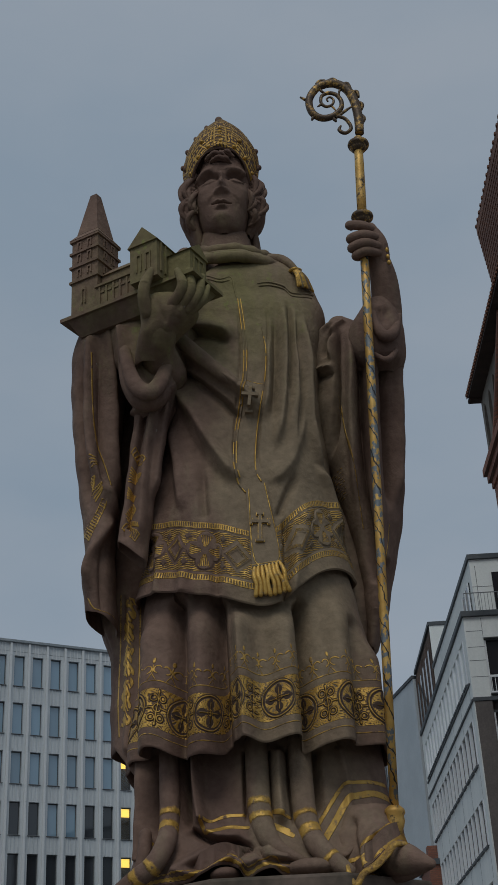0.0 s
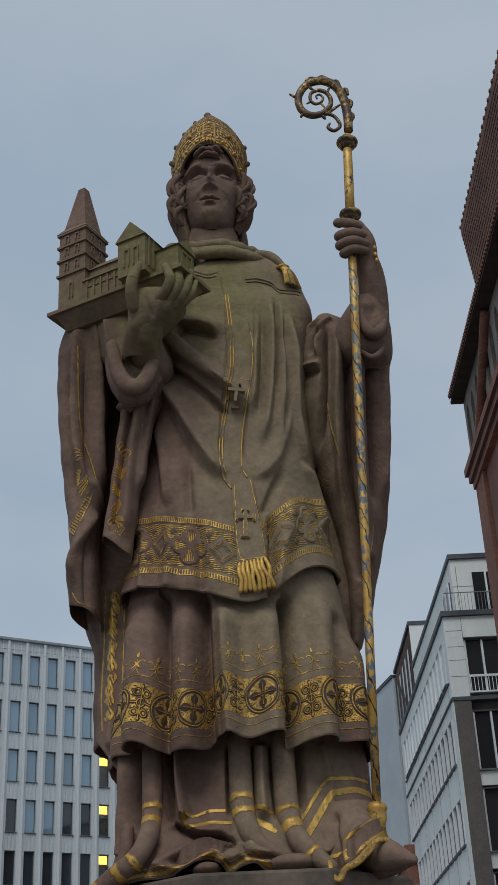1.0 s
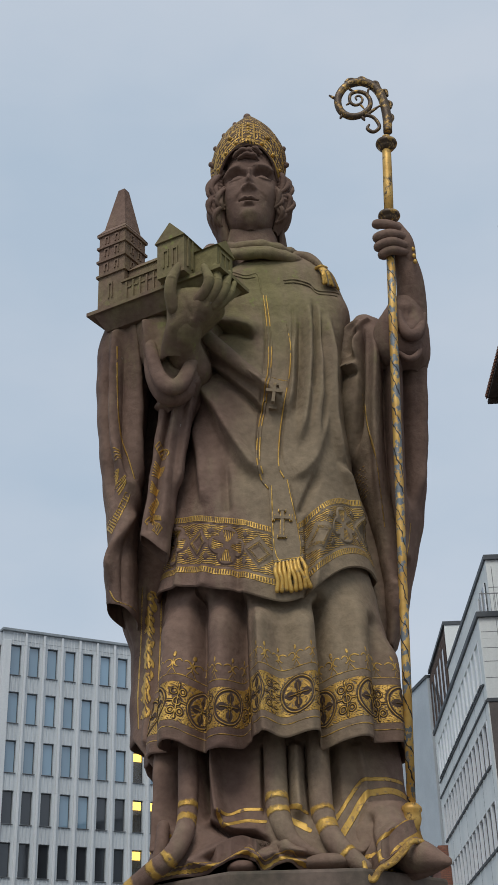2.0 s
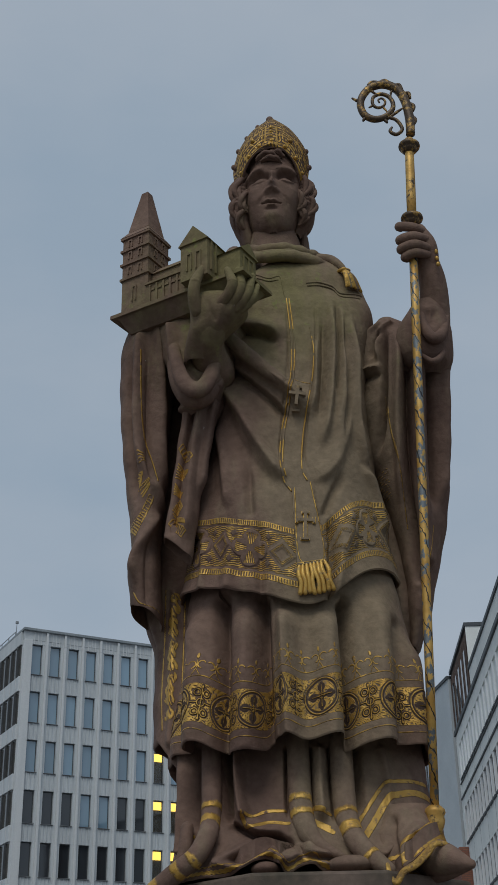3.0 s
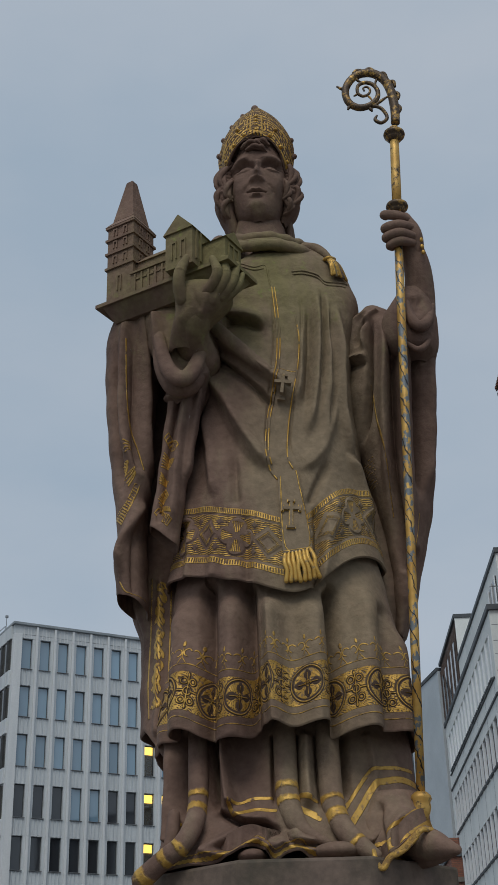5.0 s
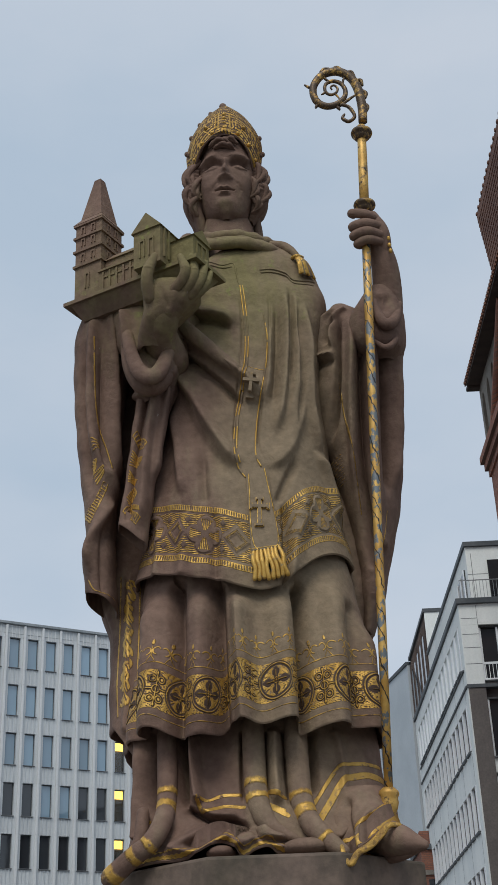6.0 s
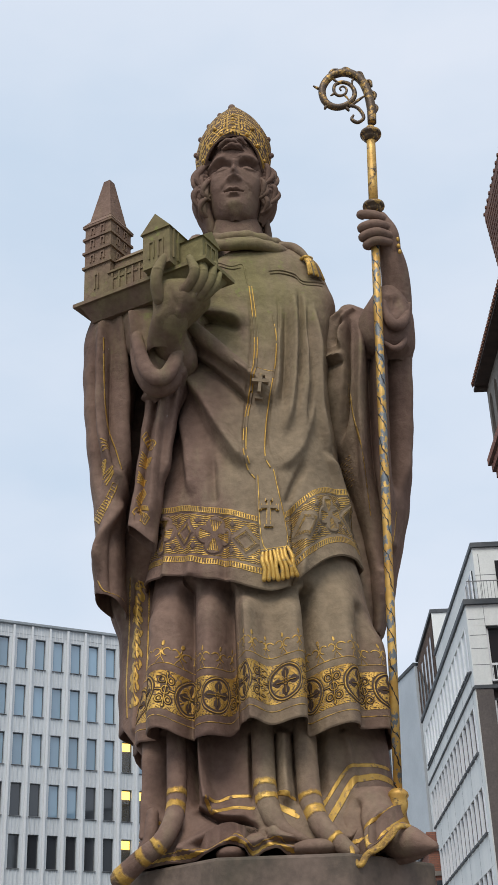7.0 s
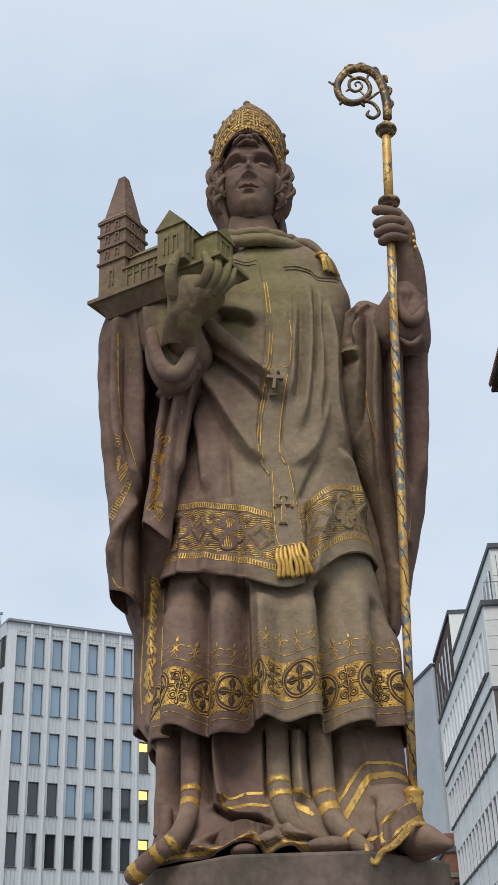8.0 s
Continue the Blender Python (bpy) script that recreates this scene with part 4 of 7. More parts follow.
FOOT_FOLDS = [
    (-0.022, 0.010, 0.014, [(0.253, 0.157), (0.235, 0.104), (0.237, 0.051), (0.247, 0.004)], 1, 0),
    (0.020, 0.012, 0.012, [(0.207, 0.132), (0.200, 0.079), (0.213, 0.026)], 1, 0),
    (0.018, 0.010, 0.016, [(0.324, 0.127), (0.286, 0.094), (0.266, 0.050), (0.261, 0.011)], 1, 0),
    (-0.014, 0.008, 0.008, [(0.303, 0.102), (0.284, 0.063), (0.275, 0.029)], 1, 0),
]
ALB_FOLDS = [
    (0.036, 0.012, 0.014, [(-0.257, 0.354), (-0.257, 0.215), (-0.260, 0.081)], 0, 0),
    (0.030, 0.026, 0.024, [(-0.195, 0.333), (-0.193, 0.225), (-0.194, 0.137), (-0.208, 0.087)], 0, 1),
    (0.046, 0.012, 0.012, [(-0.124, 0.316), (-0.122, 0.234), (-0.114, 0.162)], 0, 0),
    (0.030, 0.028, 0.024, [(0.026, 0.334), (0.024, 0.238), (0.026, 0.142), (0.043, 0.082)], 0, 1),
    (0.040, 0.016, 0.014, [(0.077, 0.316), (0.075, 0.212), (0.078, 0.124)], 0, 1),
    (0.030, 0.028, 0.026, [(0.131, 0.330), (0.130, 0.226), (0.132, 0.124), (0.158, 0.062)], 0, 1),
    (-0.045, 0.010, 0.010, [(-0.227, 0.348), (-0.228, 0.226), (-0.231, 0.115)], 0, 1),
    (-0.055, 0.012, 0.010, [(-0.155, 0.335), (-0.156, 0.215), (-0.152, 0.126)], 0, 1),
    (-0.030, 0.006, 0.006, [(-0.003, 0.324), (-0.006, 0.219), (-0.005, 0.131)], 0, 1),
    (-0.020, 0.004, 0.004, [(0.056, 0.322), (0.054, 0.217), (0.057, 0.143)], 0, 1),
    (-0.030, 0.008, 0.008, [(0.105, 0.321), (0.106, 0.216), (0.110, 0.112)], 0, 1),
    (-0.040, 0.009, 0.012, [(0.172, 0.320), (0.171, 0.230), (0.171, 0.141)], 0, 1),
    (0.014, 0.010, 0.014, [(0.234, 0.322), (0.246, 0.252), (0.243, 0.177), (0.252, 0.111)], 0, 1),
    (-0.016, 0.006, 0.006, [(0.304, 0.169), (0.306, 0.140), (0.333, 0.115)], 1, 1),
    (0.020, 0.011, 0.014, [(-0.112, 0.151), (-0.089, 0.122), (-0.052, 0.114), (-0.007, 0.115)], 1, 1),
    (-0.050, 0.008, 0.009, [(-0.143, 0.131), (-0.090, 0.101), (-0.028, 0.091), (0.014, 0.066)], 0, 1),
    (0.034, 0.014, 0.012, [(0.029, 0.091), (0.057, 0.059), (0.101, 0.044)], 1, 1),
    (-0.030, 0.008, 0.006, [(0.009, 0.075), (0.040, 0.045), (0.118, 0.035)], 1, 1),
    (0.030, 0.014, 0.016, [(-0.069, 0.084), (-0.116, 0.070), (-0.171, 0.044)], 1, 0),
    (-0.024, 0.008, 0.008, [(-0.042, 0.077), (-0.097, 0.049), (-0.165, 0.035)], 1, 1),
    (0.030, 0.012, 0.014, [(-0.216, 0.025), (-0.161, 0.031), (-0.107, 0.023), (-0.072, 0.050), (-0.041, 0.057), (-0.023, 0.037)], 1, 0),
    (0.030, 0.012, 0.014, [(-0.022, 0.030), (0.021, 0.052), (0.066, 0.031), (0.116, 0.021)], 0, 1),
    (0.026, 0.014, 0.014, [(0.255, 0.110), (0.229, 0.065), (0.201, 0.039)], 1, 1),
]
ALB_GOLD = [
    (0.0050, [(-0.258, 0.122), (-0.241, 0.115)]),
    (0.0070, [(-0.263, 0.088), (-0.248, 0.080)]),
    (0.0042, [(-0.119, 0.162), (-0.095, 0.153), (-0.056, 0.164), (-0.012, 0.163)]),
    (0.0048, [(-0.120, 0.154), (-0.103, 0.126), (-0.054, 0.135), (-0.005, 0.130)]),
    (0.0042, [(0.047, 0.171), (0.082, 0.161)]),
    (0.0060, [(0.045, 0.137), (0.061, 0.132), (0.091, 0.118)]),
    (0.0050, [(0.164, 0.129), (0.191, 0.169), (0.232, 0.226), (0.250, 0.238), (0.297, 0.246), (0.353, 0.248)]),
    (0.0088, [(0.166, 0.091), (0.178, 0.094), (0.210, 0.141), (0.247, 0.196), (0.275, 0.208), (0.314, 0.217), (0.347, 0.215), (0.381, 0.213)]),
    (0.0042, [(0.039, 0.170), (0.064, 0.162), (0.098, 0.149)]),
    (0.0060, [(0.038, 0.135), (0.062, 0.127), (0.101, 0.105)]),
]
ALB_TUBES = [
    ([(-0.196, -0.158, 0.349), (-0.195, -0.184, 0.232), (-0.196, -0.206, 0.158), (-0.205, -0.250, 0.102), (-0.232, -0.265, 0.054), (-0.277, -0.250, 0.023), (-0.331, -0.220, -0.017)], [0.026, 0.026, 0.025, 0.024, 0.024, 0.024, 0.026], ((0.27, 0.31), (0.36, 0.42), (0.66, 0.70), (0.77, 0.82), (0.91, 0.97))),
    ([(-0.256, -0.190, 0.136), (-0.263, -0.205, 0.066), (-0.287, -0.200, 0.022)], [0.016, 0.018, 0.018], ((0.72, 0.86),)),
    ([(0.025, -0.196, 0.346), (0.025, -0.218, 0.246), (0.027, -0.246, 0.157), (0.041, -0.272, 0.103), (0.071, -0.290, 0.066), (0.121, -0.298, 0.043)], [0.029, 0.029, 0.029, 0.026, 0.018, 0.007], ((0.325, 0.36), (0.41, 0.46))),
    ([(0.133, -0.194, 0.343), (0.133, -0.216, 0.243), (0.135, -0.244, 0.154), (0.148, -0.275, 0.095), (0.172, -0.305, 0.054), (0.202, -0.330, 0.023), (0.225, -0.345, 0.005)], [0.029, 0.029, 0.029, 0.027, 0.025, 0.021, 0.014], ((0.335, 0.37), (0.43, 0.50), (0.715, 0.76))),
]
TUNIC = [(0.914, -0.245, 0.302, 0, 0.2, 0.25), (0.759, -0.265, 0.327, 0, 0.232, 0.265), (0.609, -0.284, 0.353, 0, 0.262, 0.275), (0.481, -0.301, 0.374, 0, 0.285, 0.285), (0.357, -0.317, 0.384, 0, 0.3, 0.3)]
TUNIC_FOLDS = [
    (0.037, 0.030, 0.026, [(-0.223, 0.735), (-0.230, 0.535), (-0.234, 0.316)], 1, 0),
    (-0.056, 0.012, 0.026, [(-0.173, 0.718), (-0.172, 0.533), (-0.178, 0.315)], 0, 0),
    (0.027, 0.030, 0.030, [(-0.098, 0.715), (-0.102, 0.530), (-0.104, 0.312)], 1, 0),
    (-0.056, 0.030, 0.008, [(-0.045, 0.705), (-0.044, 0.528), (-0.040, 0.310)], 0, 0),
    (0.053, 0.012, 0.034, [(-0.009, 0.704), (-0.007, 0.527), (-0.003, 0.308)], 1, 0),
    (0.037, 0.040, 0.026, [(0.110, 0.700), (0.113, 0.523), (0.110, 0.304)], 1, 0),
    (-0.062, 0.010, 0.022, [(0.151, 0.691), (0.153, 0.522), (0.152, 0.303)], 0, 0),
    (0.037, 0.026, 0.040, [(0.246, 0.770), (0.238, 0.519), (0.231, 0.300)], 1, 0),
    (-0.025, 0.020, 0.020, [(0.297, 0.654), (0.298, 0.472), (0.292, 0.298)], 0, 0),
    (0.027, 0.020, 0.020, [(0.333, 0.653), (0.336, 0.470), (0.333, 0.297)], 1, 0),
    (-0.037, 0.012, 0.012, [(-0.274, 0.674), (-0.279, 0.492), (-0.285, 0.318)], 0, 0),
]
TUNIC_HEM = [(-0.314, 0.336), (-0.262, 0.332), (-0.223, 0.339), (-0.183, 0.315), (-0.138, 0.305), (-0.068, 0.306), (-0.039, 0.332), (-0.003, 0.334), (0.046, 0.324), (0.103, 0.333), (0.140, 0.337), (0.158, 0.308), (0.216, 0.323), (0.287, 0.327), (0.372, 0.326)]
VEST = [(1.878, -0.045, 0.208, 0.02, 0.148, 0.14), (1.848, -0.078, 0.240, 0.015, 0.16, 0.15), (1.801, -0.109, 0.278, 0.01, 0.168, 0.16), (1.737, -0.132, 0.300, 0.01, 0.176, 0.17), (1.661, -0.147, 0.309, 0, 0.182, 0.18), (1.534, -0.167, 0.281, 0, 0.195, 0.2), (1.371, -0.186, 0.272, 0, 0.21, 0.21), (1.188, -0.212, 0.285, 0, 0.225, 0.225), (1.012, -0.241, 0.296, 0, 0.245, 0.24), (0.877, -0.268, 0.320, 0, 0.265, 0.255), (0.740, -0.304, 0.349, 0, 0.285, 0.27)]
VEST_FOLDS = [
    # the swags that hang from the raised arm to the middle
    (0.048, 0.011, 0.028, [(-0.152, 1.543), (-0.083, 1.469), (-0.006, 1.393), (0.060, 1.316), (0.049, 1.268)], 0, 1),
    (-0.033, 0.018, 0.006, [(-0.140, 1.465), (-0.072, 1.396), (-0.008, 1.326), (0.042, 1.257)], 0, 1),
    (0.034, 0.016, 0.020, [(-0.153, 1.412), (-0.109, 1.316), (-0.063, 1.205), (-0.015, 1.105), (0.018, 1.049)], 0, 1),
    (-0.010, 0.022, 0.014, [(-0.154, 1.318), (-0.114, 1.215), (-0.059, 1.106), (-0.001, 1.040)], 1, 1),
    (0.022, 0.014, 0.020, [(-0.174, 1.318), (-0.156, 1.208), (-0.145, 1.065), (-0.143, 0.979)], 1, 1),
    (0.020, 0.018, 0.018, [(-0.210, 1.228), (-0.211, 1.085), (-0.222, 0.948)], 1, 0),
    (-0.018, 0.013, 0.013, [(-0.090, 1.152), (-0.087, 1.011), (-0.082, 0.943)], 1, 1),
    # right-hand pull down from the shoulder to the middle
    (0.020, 0.026, 0.016, [(0.229, 1.680), (0.217, 1.482), (0.200, 1.292), (0.169, 1.148), (0.124, 1.075), (0.079, 1.059)], 1, 1),
    (-0.020, 0.008, 0.008, [(0.212, 1.653), (0.209, 1.494), (0.202, 1.322), (0.181, 1.175)], 1, 1),
    (0.026, 0.011, 0.011, [(0.232, 1.673), (0.229, 1.493), (0.225, 1.321), (0.237, 1.192), (0.264, 1.119)], 1, 1),
    (0.027, 0.013, 0.013, [(0.176, 1.723), (0.169, 1.522), (0.146, 1.294), (0.115, 1.150)]),
    (0.022, 0.011, 0.011, [(0.117, 1.563), (0.114, 1.408), (0.097, 1.259)]),
    (-0.019, 0.010, 0.010, [(0.148, 1.642), (0.142, 1.446), (0.119, 1.240)]),
    (0.025, 0.008, 0.027, [(0.234, 1.141), (0.267, 1.051), (0.293, 0.930)], 1, 1),
    (-0.020, 0.010, 0.013, [(0.183, 1.102), (0.138, 0.999), (0.111, 0.932)], 1, 1),
    (0.027, 0.018, 0.027, [(0.201, 1.010), (0.170, 0.876), (0.131, 0.730)], 1, 0),
    (-0.027, 0.011, 0.011, [(0.136, 0.961), (0.136, 0.844), (0.125, 0.699)], 1, 0),
    (0.014, 0.008, 0.014, [(0.204, 1.711), (0.201, 1.534), (0.183, 1.341), (0.156, 1.194)], 1, 1),
    (-0.014, 0.007, 0.010, [(0.192, 1.695), (0.185, 1.495), (0.165, 1.305)], 1, 1),
    # deep shadowed tuck under the forearm
    (0.032, 0.010, 0.040, [(-0.174, 1.691), (-0.105, 1.608), (-0.029, 1.576), (0.025, 1.535)], 0, 1),
    (-0.026, 0.016, 0.009, [(-0.175, 1.682), (-0.106, 1.598), (-0.029, 1.566), (0.020, 1.536)], 0, 1),
    # the yoke seam and the broad middle band
    (-0.007, 0.004, 0.004, [(0.032, 1.728), (0.040, 1.566), (0.031, 1.411), (0.013, 1.262), (0.005, 1.136), (0.034, 1.050)]),
    (-0.007, 0.004, 0.004, [(0.125, 1.724), (0.124, 1.563), (0.103, 1.390), (0.083, 1.241), (0.072, 1.133), (0.089, 1.069)]),
    (0.013, 0.010, 0.010, [(-0.206, 0.943), (-0.209, 0.860), (-0.219, 0.762)], 1, 0),
    (0.018, 0.018, 0.018, [(-0.136, 0.941), (-0.138, 0.841), (-0.147, 0.744)], 1, 0),
    (-0.015, 0.013, 0.013, [(-0.063, 0.938), (-0.060, 0.838), (-0.060, 0.725)], 1, 0),
]
VEST_GOLD = [(0.0014, [(0.038, 1.403), (0.067, 1.391), (0.100, 1.382)])]
SEAMS = [
    [(-0.062, 1.823), (-0.015, 1.790), (0.022, 1.793), (0.031, 1.752), (0.036, 1.708)],
    [(0.105, 1.764), (0.141, 1.766), (0.184, 1.750), (0.210, 1.722), (0.272, 1.733)],
    [(-0.062, 1.806), (-0.015, 1.779), (0.016, 1.780)],
    [(0.108, 1.753), (0.141, 1.754), (0.183, 1.739), (0.209, 1.709), (0.266, 1.714)],
]
CORDS = [
    [(0.040, 1.700), (0.046, 1.599), (0.049, 1.504), (0.042, 1.403), (0.026, 1.305), (0.009, 1.210), (0.003, 1.116), (0.012, 1.057), (0.031, 1.023)],
    [(0.048, 1.699), (0.055, 1.598), (0.058, 1.504), (0.050, 1.402), (0.034, 1.305), (0.017, 1.210), (0.011, 1.116), (0.020, 1.060)],
    [(0.107, 1.586), (0.111, 1.540), (0.113, 1.482), (0.106, 1.401), (0.091, 1.323), (0.074, 1.227), (0.064, 1.133), (0.065, 1.086), (0.076, 1.058)],
]
VEST_HEM = [(-0.319, 0.794), (-0.264, 0.767), (-0.206, 0.755), (-0.132, 0.733), (-0.057, 0.718), (0.017, 0.693), (0.071, 0.685), (0.123, 0.705), (0.170, 0.745), (0.225, 0.785), (0.280, 0.809), (0.350, 0.823)]
MANTLE = [(1.833, -0.217, 0.220, 0.1, 0.08, 0.14), (1.703, -0.438, 0.310, 0.1, 0.12, 0.2), (1.640, -0.460, 0.400, 0.1, 0.12, 0.21), (1.560, -0.473, 0.515, 0.1, 0.12, 0.22), (1.353, -0.468, 0.514, 0.1, 0.12, 0.24), (1.121, -0.442, 0.486, 0.1, 0.12, 0.26), (0.937, -0.429, 0.449, 0.1, 0.12, 0.27), (0.792, -0.402, 0.409, 0.09, 0.12, 0.28), (0.669, -0.364, 0.365, 0.08, 0.13, 0.28), (0.515, -0.362, 0.313, 0.06, 0.15, 0.28), (0.340, -0.358, 0.253, 0.05, 0.17, 0.28)]
MANTLE_FOLDS = [
    (0.03, 0.02, 0.02, [(0.393, 1.667), (0.389, 1.384), (0.395, 1.082), (0.416, 0.902)], 0, 0),
    (-0.03, 0.014, 0.014, [(0.433, 1.542), (0.431, 1.267), (0.432, 1.008)], 0, 0),
    (0.02, 0.018, 0.018, [(0.496, 1.540), (0.478, 1.265), (0.449, 0.972)], 0, 0),
    (0.016, 0.012, 0.012, [(-0.304, 0.826), (-0.306, 0.644), (-0.308, 0.380)], 0, 0),
]
MANTLE_GOLD = [(0.0022, [(-0.332, 0.838), (-0.334, 0.688), (-0.339, 0.527), (-0.335, 0.418)]), (0.0022, [(-0.275, 0.825), (-0.278, 0.676), (-0.281, 0.517), (-0.284, 0.379)])] + [
    (0.0042, [(-0.304 - 0.0011 * k + (0.015 - 0.0012 * t) * math.cos(0.75 * t * (-1) ** k + k), 0.800 - 0.034 * k + (0.017 - 0.0013 * t) * math.sin(0.75 * t * (-1) ** k + k)) for t in range(11)]) for k in range(11)]
MANTLE_HEM = [(-0.386, 0.413), (-0.350, 0.396), (-0.322, 0.354), (-0.277, 0.303), (-0.175, 0.322), (0.080, 0.328), (0.293, 0.351)]
DRAPE = [(1.679, -0.424, -0.263, -0.1, 0.08, 0.1), (1.587, -0.466, -0.282, -0.08, 0.1, 0.12), (1.434, -0.471, -0.307, -0.07, 0.11, 0.13), (1.247, -0.458, -0.327, -0.06, 0.11, 0.13), (1.068, -0.440, -0.337, -0.05, 0.11, 0.13), (0.944, -0.428, -0.342, -0.05, 0.1, 0.13), (0.844, -0.435, -0.342, -0.04, 0.1, 0.13), (0.738, -0.425, -0.339, -0.03, 0.09, 0.12)]
DRAPE_FOLDS = [
    (0.022, 0.012, 0.016, [(-0.405, 1.573), (-0.412, 1.379), (-0.399, 1.192), (-0.352, 1.066), (-0.345, 1.013)], 0, 1),
    (-0.026, 0.010, 0.014, [(-0.428, 1.534), (-0.434, 1.342), (-0.424, 1.157), (-0.406, 1.015)], 1, 1),
    (0.028, 0.014, 0.012, [(-0.351, 1.591), (-0.345, 1.376), (-0.347, 1.191), (-0.333, 1.065)], 0, 1),
    (-0.020, 0.010, 0.010, [(-0.377, 1.552), (-0.378, 1.340), (-0.372, 1.155), (-0.362, 1.084)], 1, 1),
    (0.022, 0.016, 0.010, [(-0.337, 1.052), (-0.374, 0.949), (-0.404, 0.882), (-0.409, 0.799)], 1, 1),
    (-0.014, 0.012, 0.012, [(-0.343, 0.965), (-0.370, 0.881), (-0.372, 0.781), (-0.365, 0.732)], 1, 1),
]
DRAPE_GOLD = [
    (0.0020, [(-0.399, 1.521), (-0.395, 1.350), (-0.385, 1.241), (-0.362, 1.166), (-0.345, 1.109)]),
    (0.0020, [(-0.357, 1.058), (-0.370, 1.063)]),
    (0.0020, [(-0.360, 1.048), (-0.373, 1.054)]),
    (0.0020, [(-0.363, 1.039), (-0.377, 1.045)]),
    (0.0020, [(-0.367, 1.029), (-0.380, 1.037)]),
    (0.0020, [(-0.370, 1.020), (-0.384, 1.029)]),
    (0.0020, [(-0.374, 1.011), (-0.388, 1.021)]),
    (0.0020, [(-0.377, 1.003), (-0.392, 1.013)]),
    (0.0020, [(-0.381, 0.995), (-0.395, 1.006)]),
    (0.0020, [(-0.384, 0.987), (-0.399, 0.999)]),
    (0.0020, [(-0.388, 0.979), (-0.403, 0.992)]),
    (0.0020, [(-0.392, 0.972), (-0.407, 0.986)]),
    (0.0020, [(-0.396, 0.965), (-0.412, 0.981)]),
    (0.0020, [(-0.400, 0.958), (-0.416, 0.976)]),
    (0.0020, [(-0.404, 0.952), (-0.421, 0.974)]),
    (0.0020, [(-0.408, 0.946), (-0.428, 0.978)]),
    (0.0015, [(-0.357, 1.058), (-0.381, 0.995), (-0.408, 0.946)]),
    (0.0015, [(-0.370, 1.063), (-0.395, 1.006), (-0.428, 0.978)]),
    (0.0022, [(-0.401, 1.084), (-0.369, 1.110)]),
    (0.0022, [(-0.396, 1.075), (-0.369, 1.103)]),
    (0.0022, [(-0.392, 1.065), (-0.368, 1.096)]),
    (0.0022, [(-0.388, 1.056), (-0.368, 1.089)]),
    (0.0022, [(-0.405, 1.126), (-0.388, 1.130)]),
    (0.0022, [(-0.403, 1.117), (-0.389, 1.124)]),
    (0.0022, [(-0.401, 1.108), (-0.390, 1.119)]),
    (0.0022, [(-0.399, 1.100), (-0.391, 1.113)]),
    (0.0022, [(-0.398, 1.091), (-0.391, 1.107)]),
    (0.0022, [(-0.404, 1.189), (-0.387, 1.183)]),
    (0.0022, [(-0.402, 1.177), (-0.385, 1.176)]),
    (0.0022, [(-0.401, 1.165), (-0.383, 1.169)]),
    (0.0022, [(-0.400, 1.153), (-0.381, 1.162)]),
    (0.0018, [(-0.413, 0.787), (-0.395, 0.754), (-0.364, 0.744), (-0.341, 0.737)]),
]
DRAPE_HEM = [(-0.436, 0.777), (-0.404, 0.752), (-0.373, 0.741), (-0.347, 0.721), (-0.310, 0.693)]
FALL = [(1.391, -0.266, -0.149, -0.17, 0.035, 0.06), (1.242, -0.285, -0.187, -0.17, 0.035, 0.06), (1.098, -0.301, -0.215, -0.17, 0.036, 0.06), (0.976, -0.316, -0.231, -0.17, 0.038, 0.06), (0.858, -0.338, -0.246, -0.17, 0.04, 0.06)]
FALL_HEM = [(-0.342, 0.923), (-0.301, 0.896), (-0.267, 0.870), (-0.239, 0.857)]
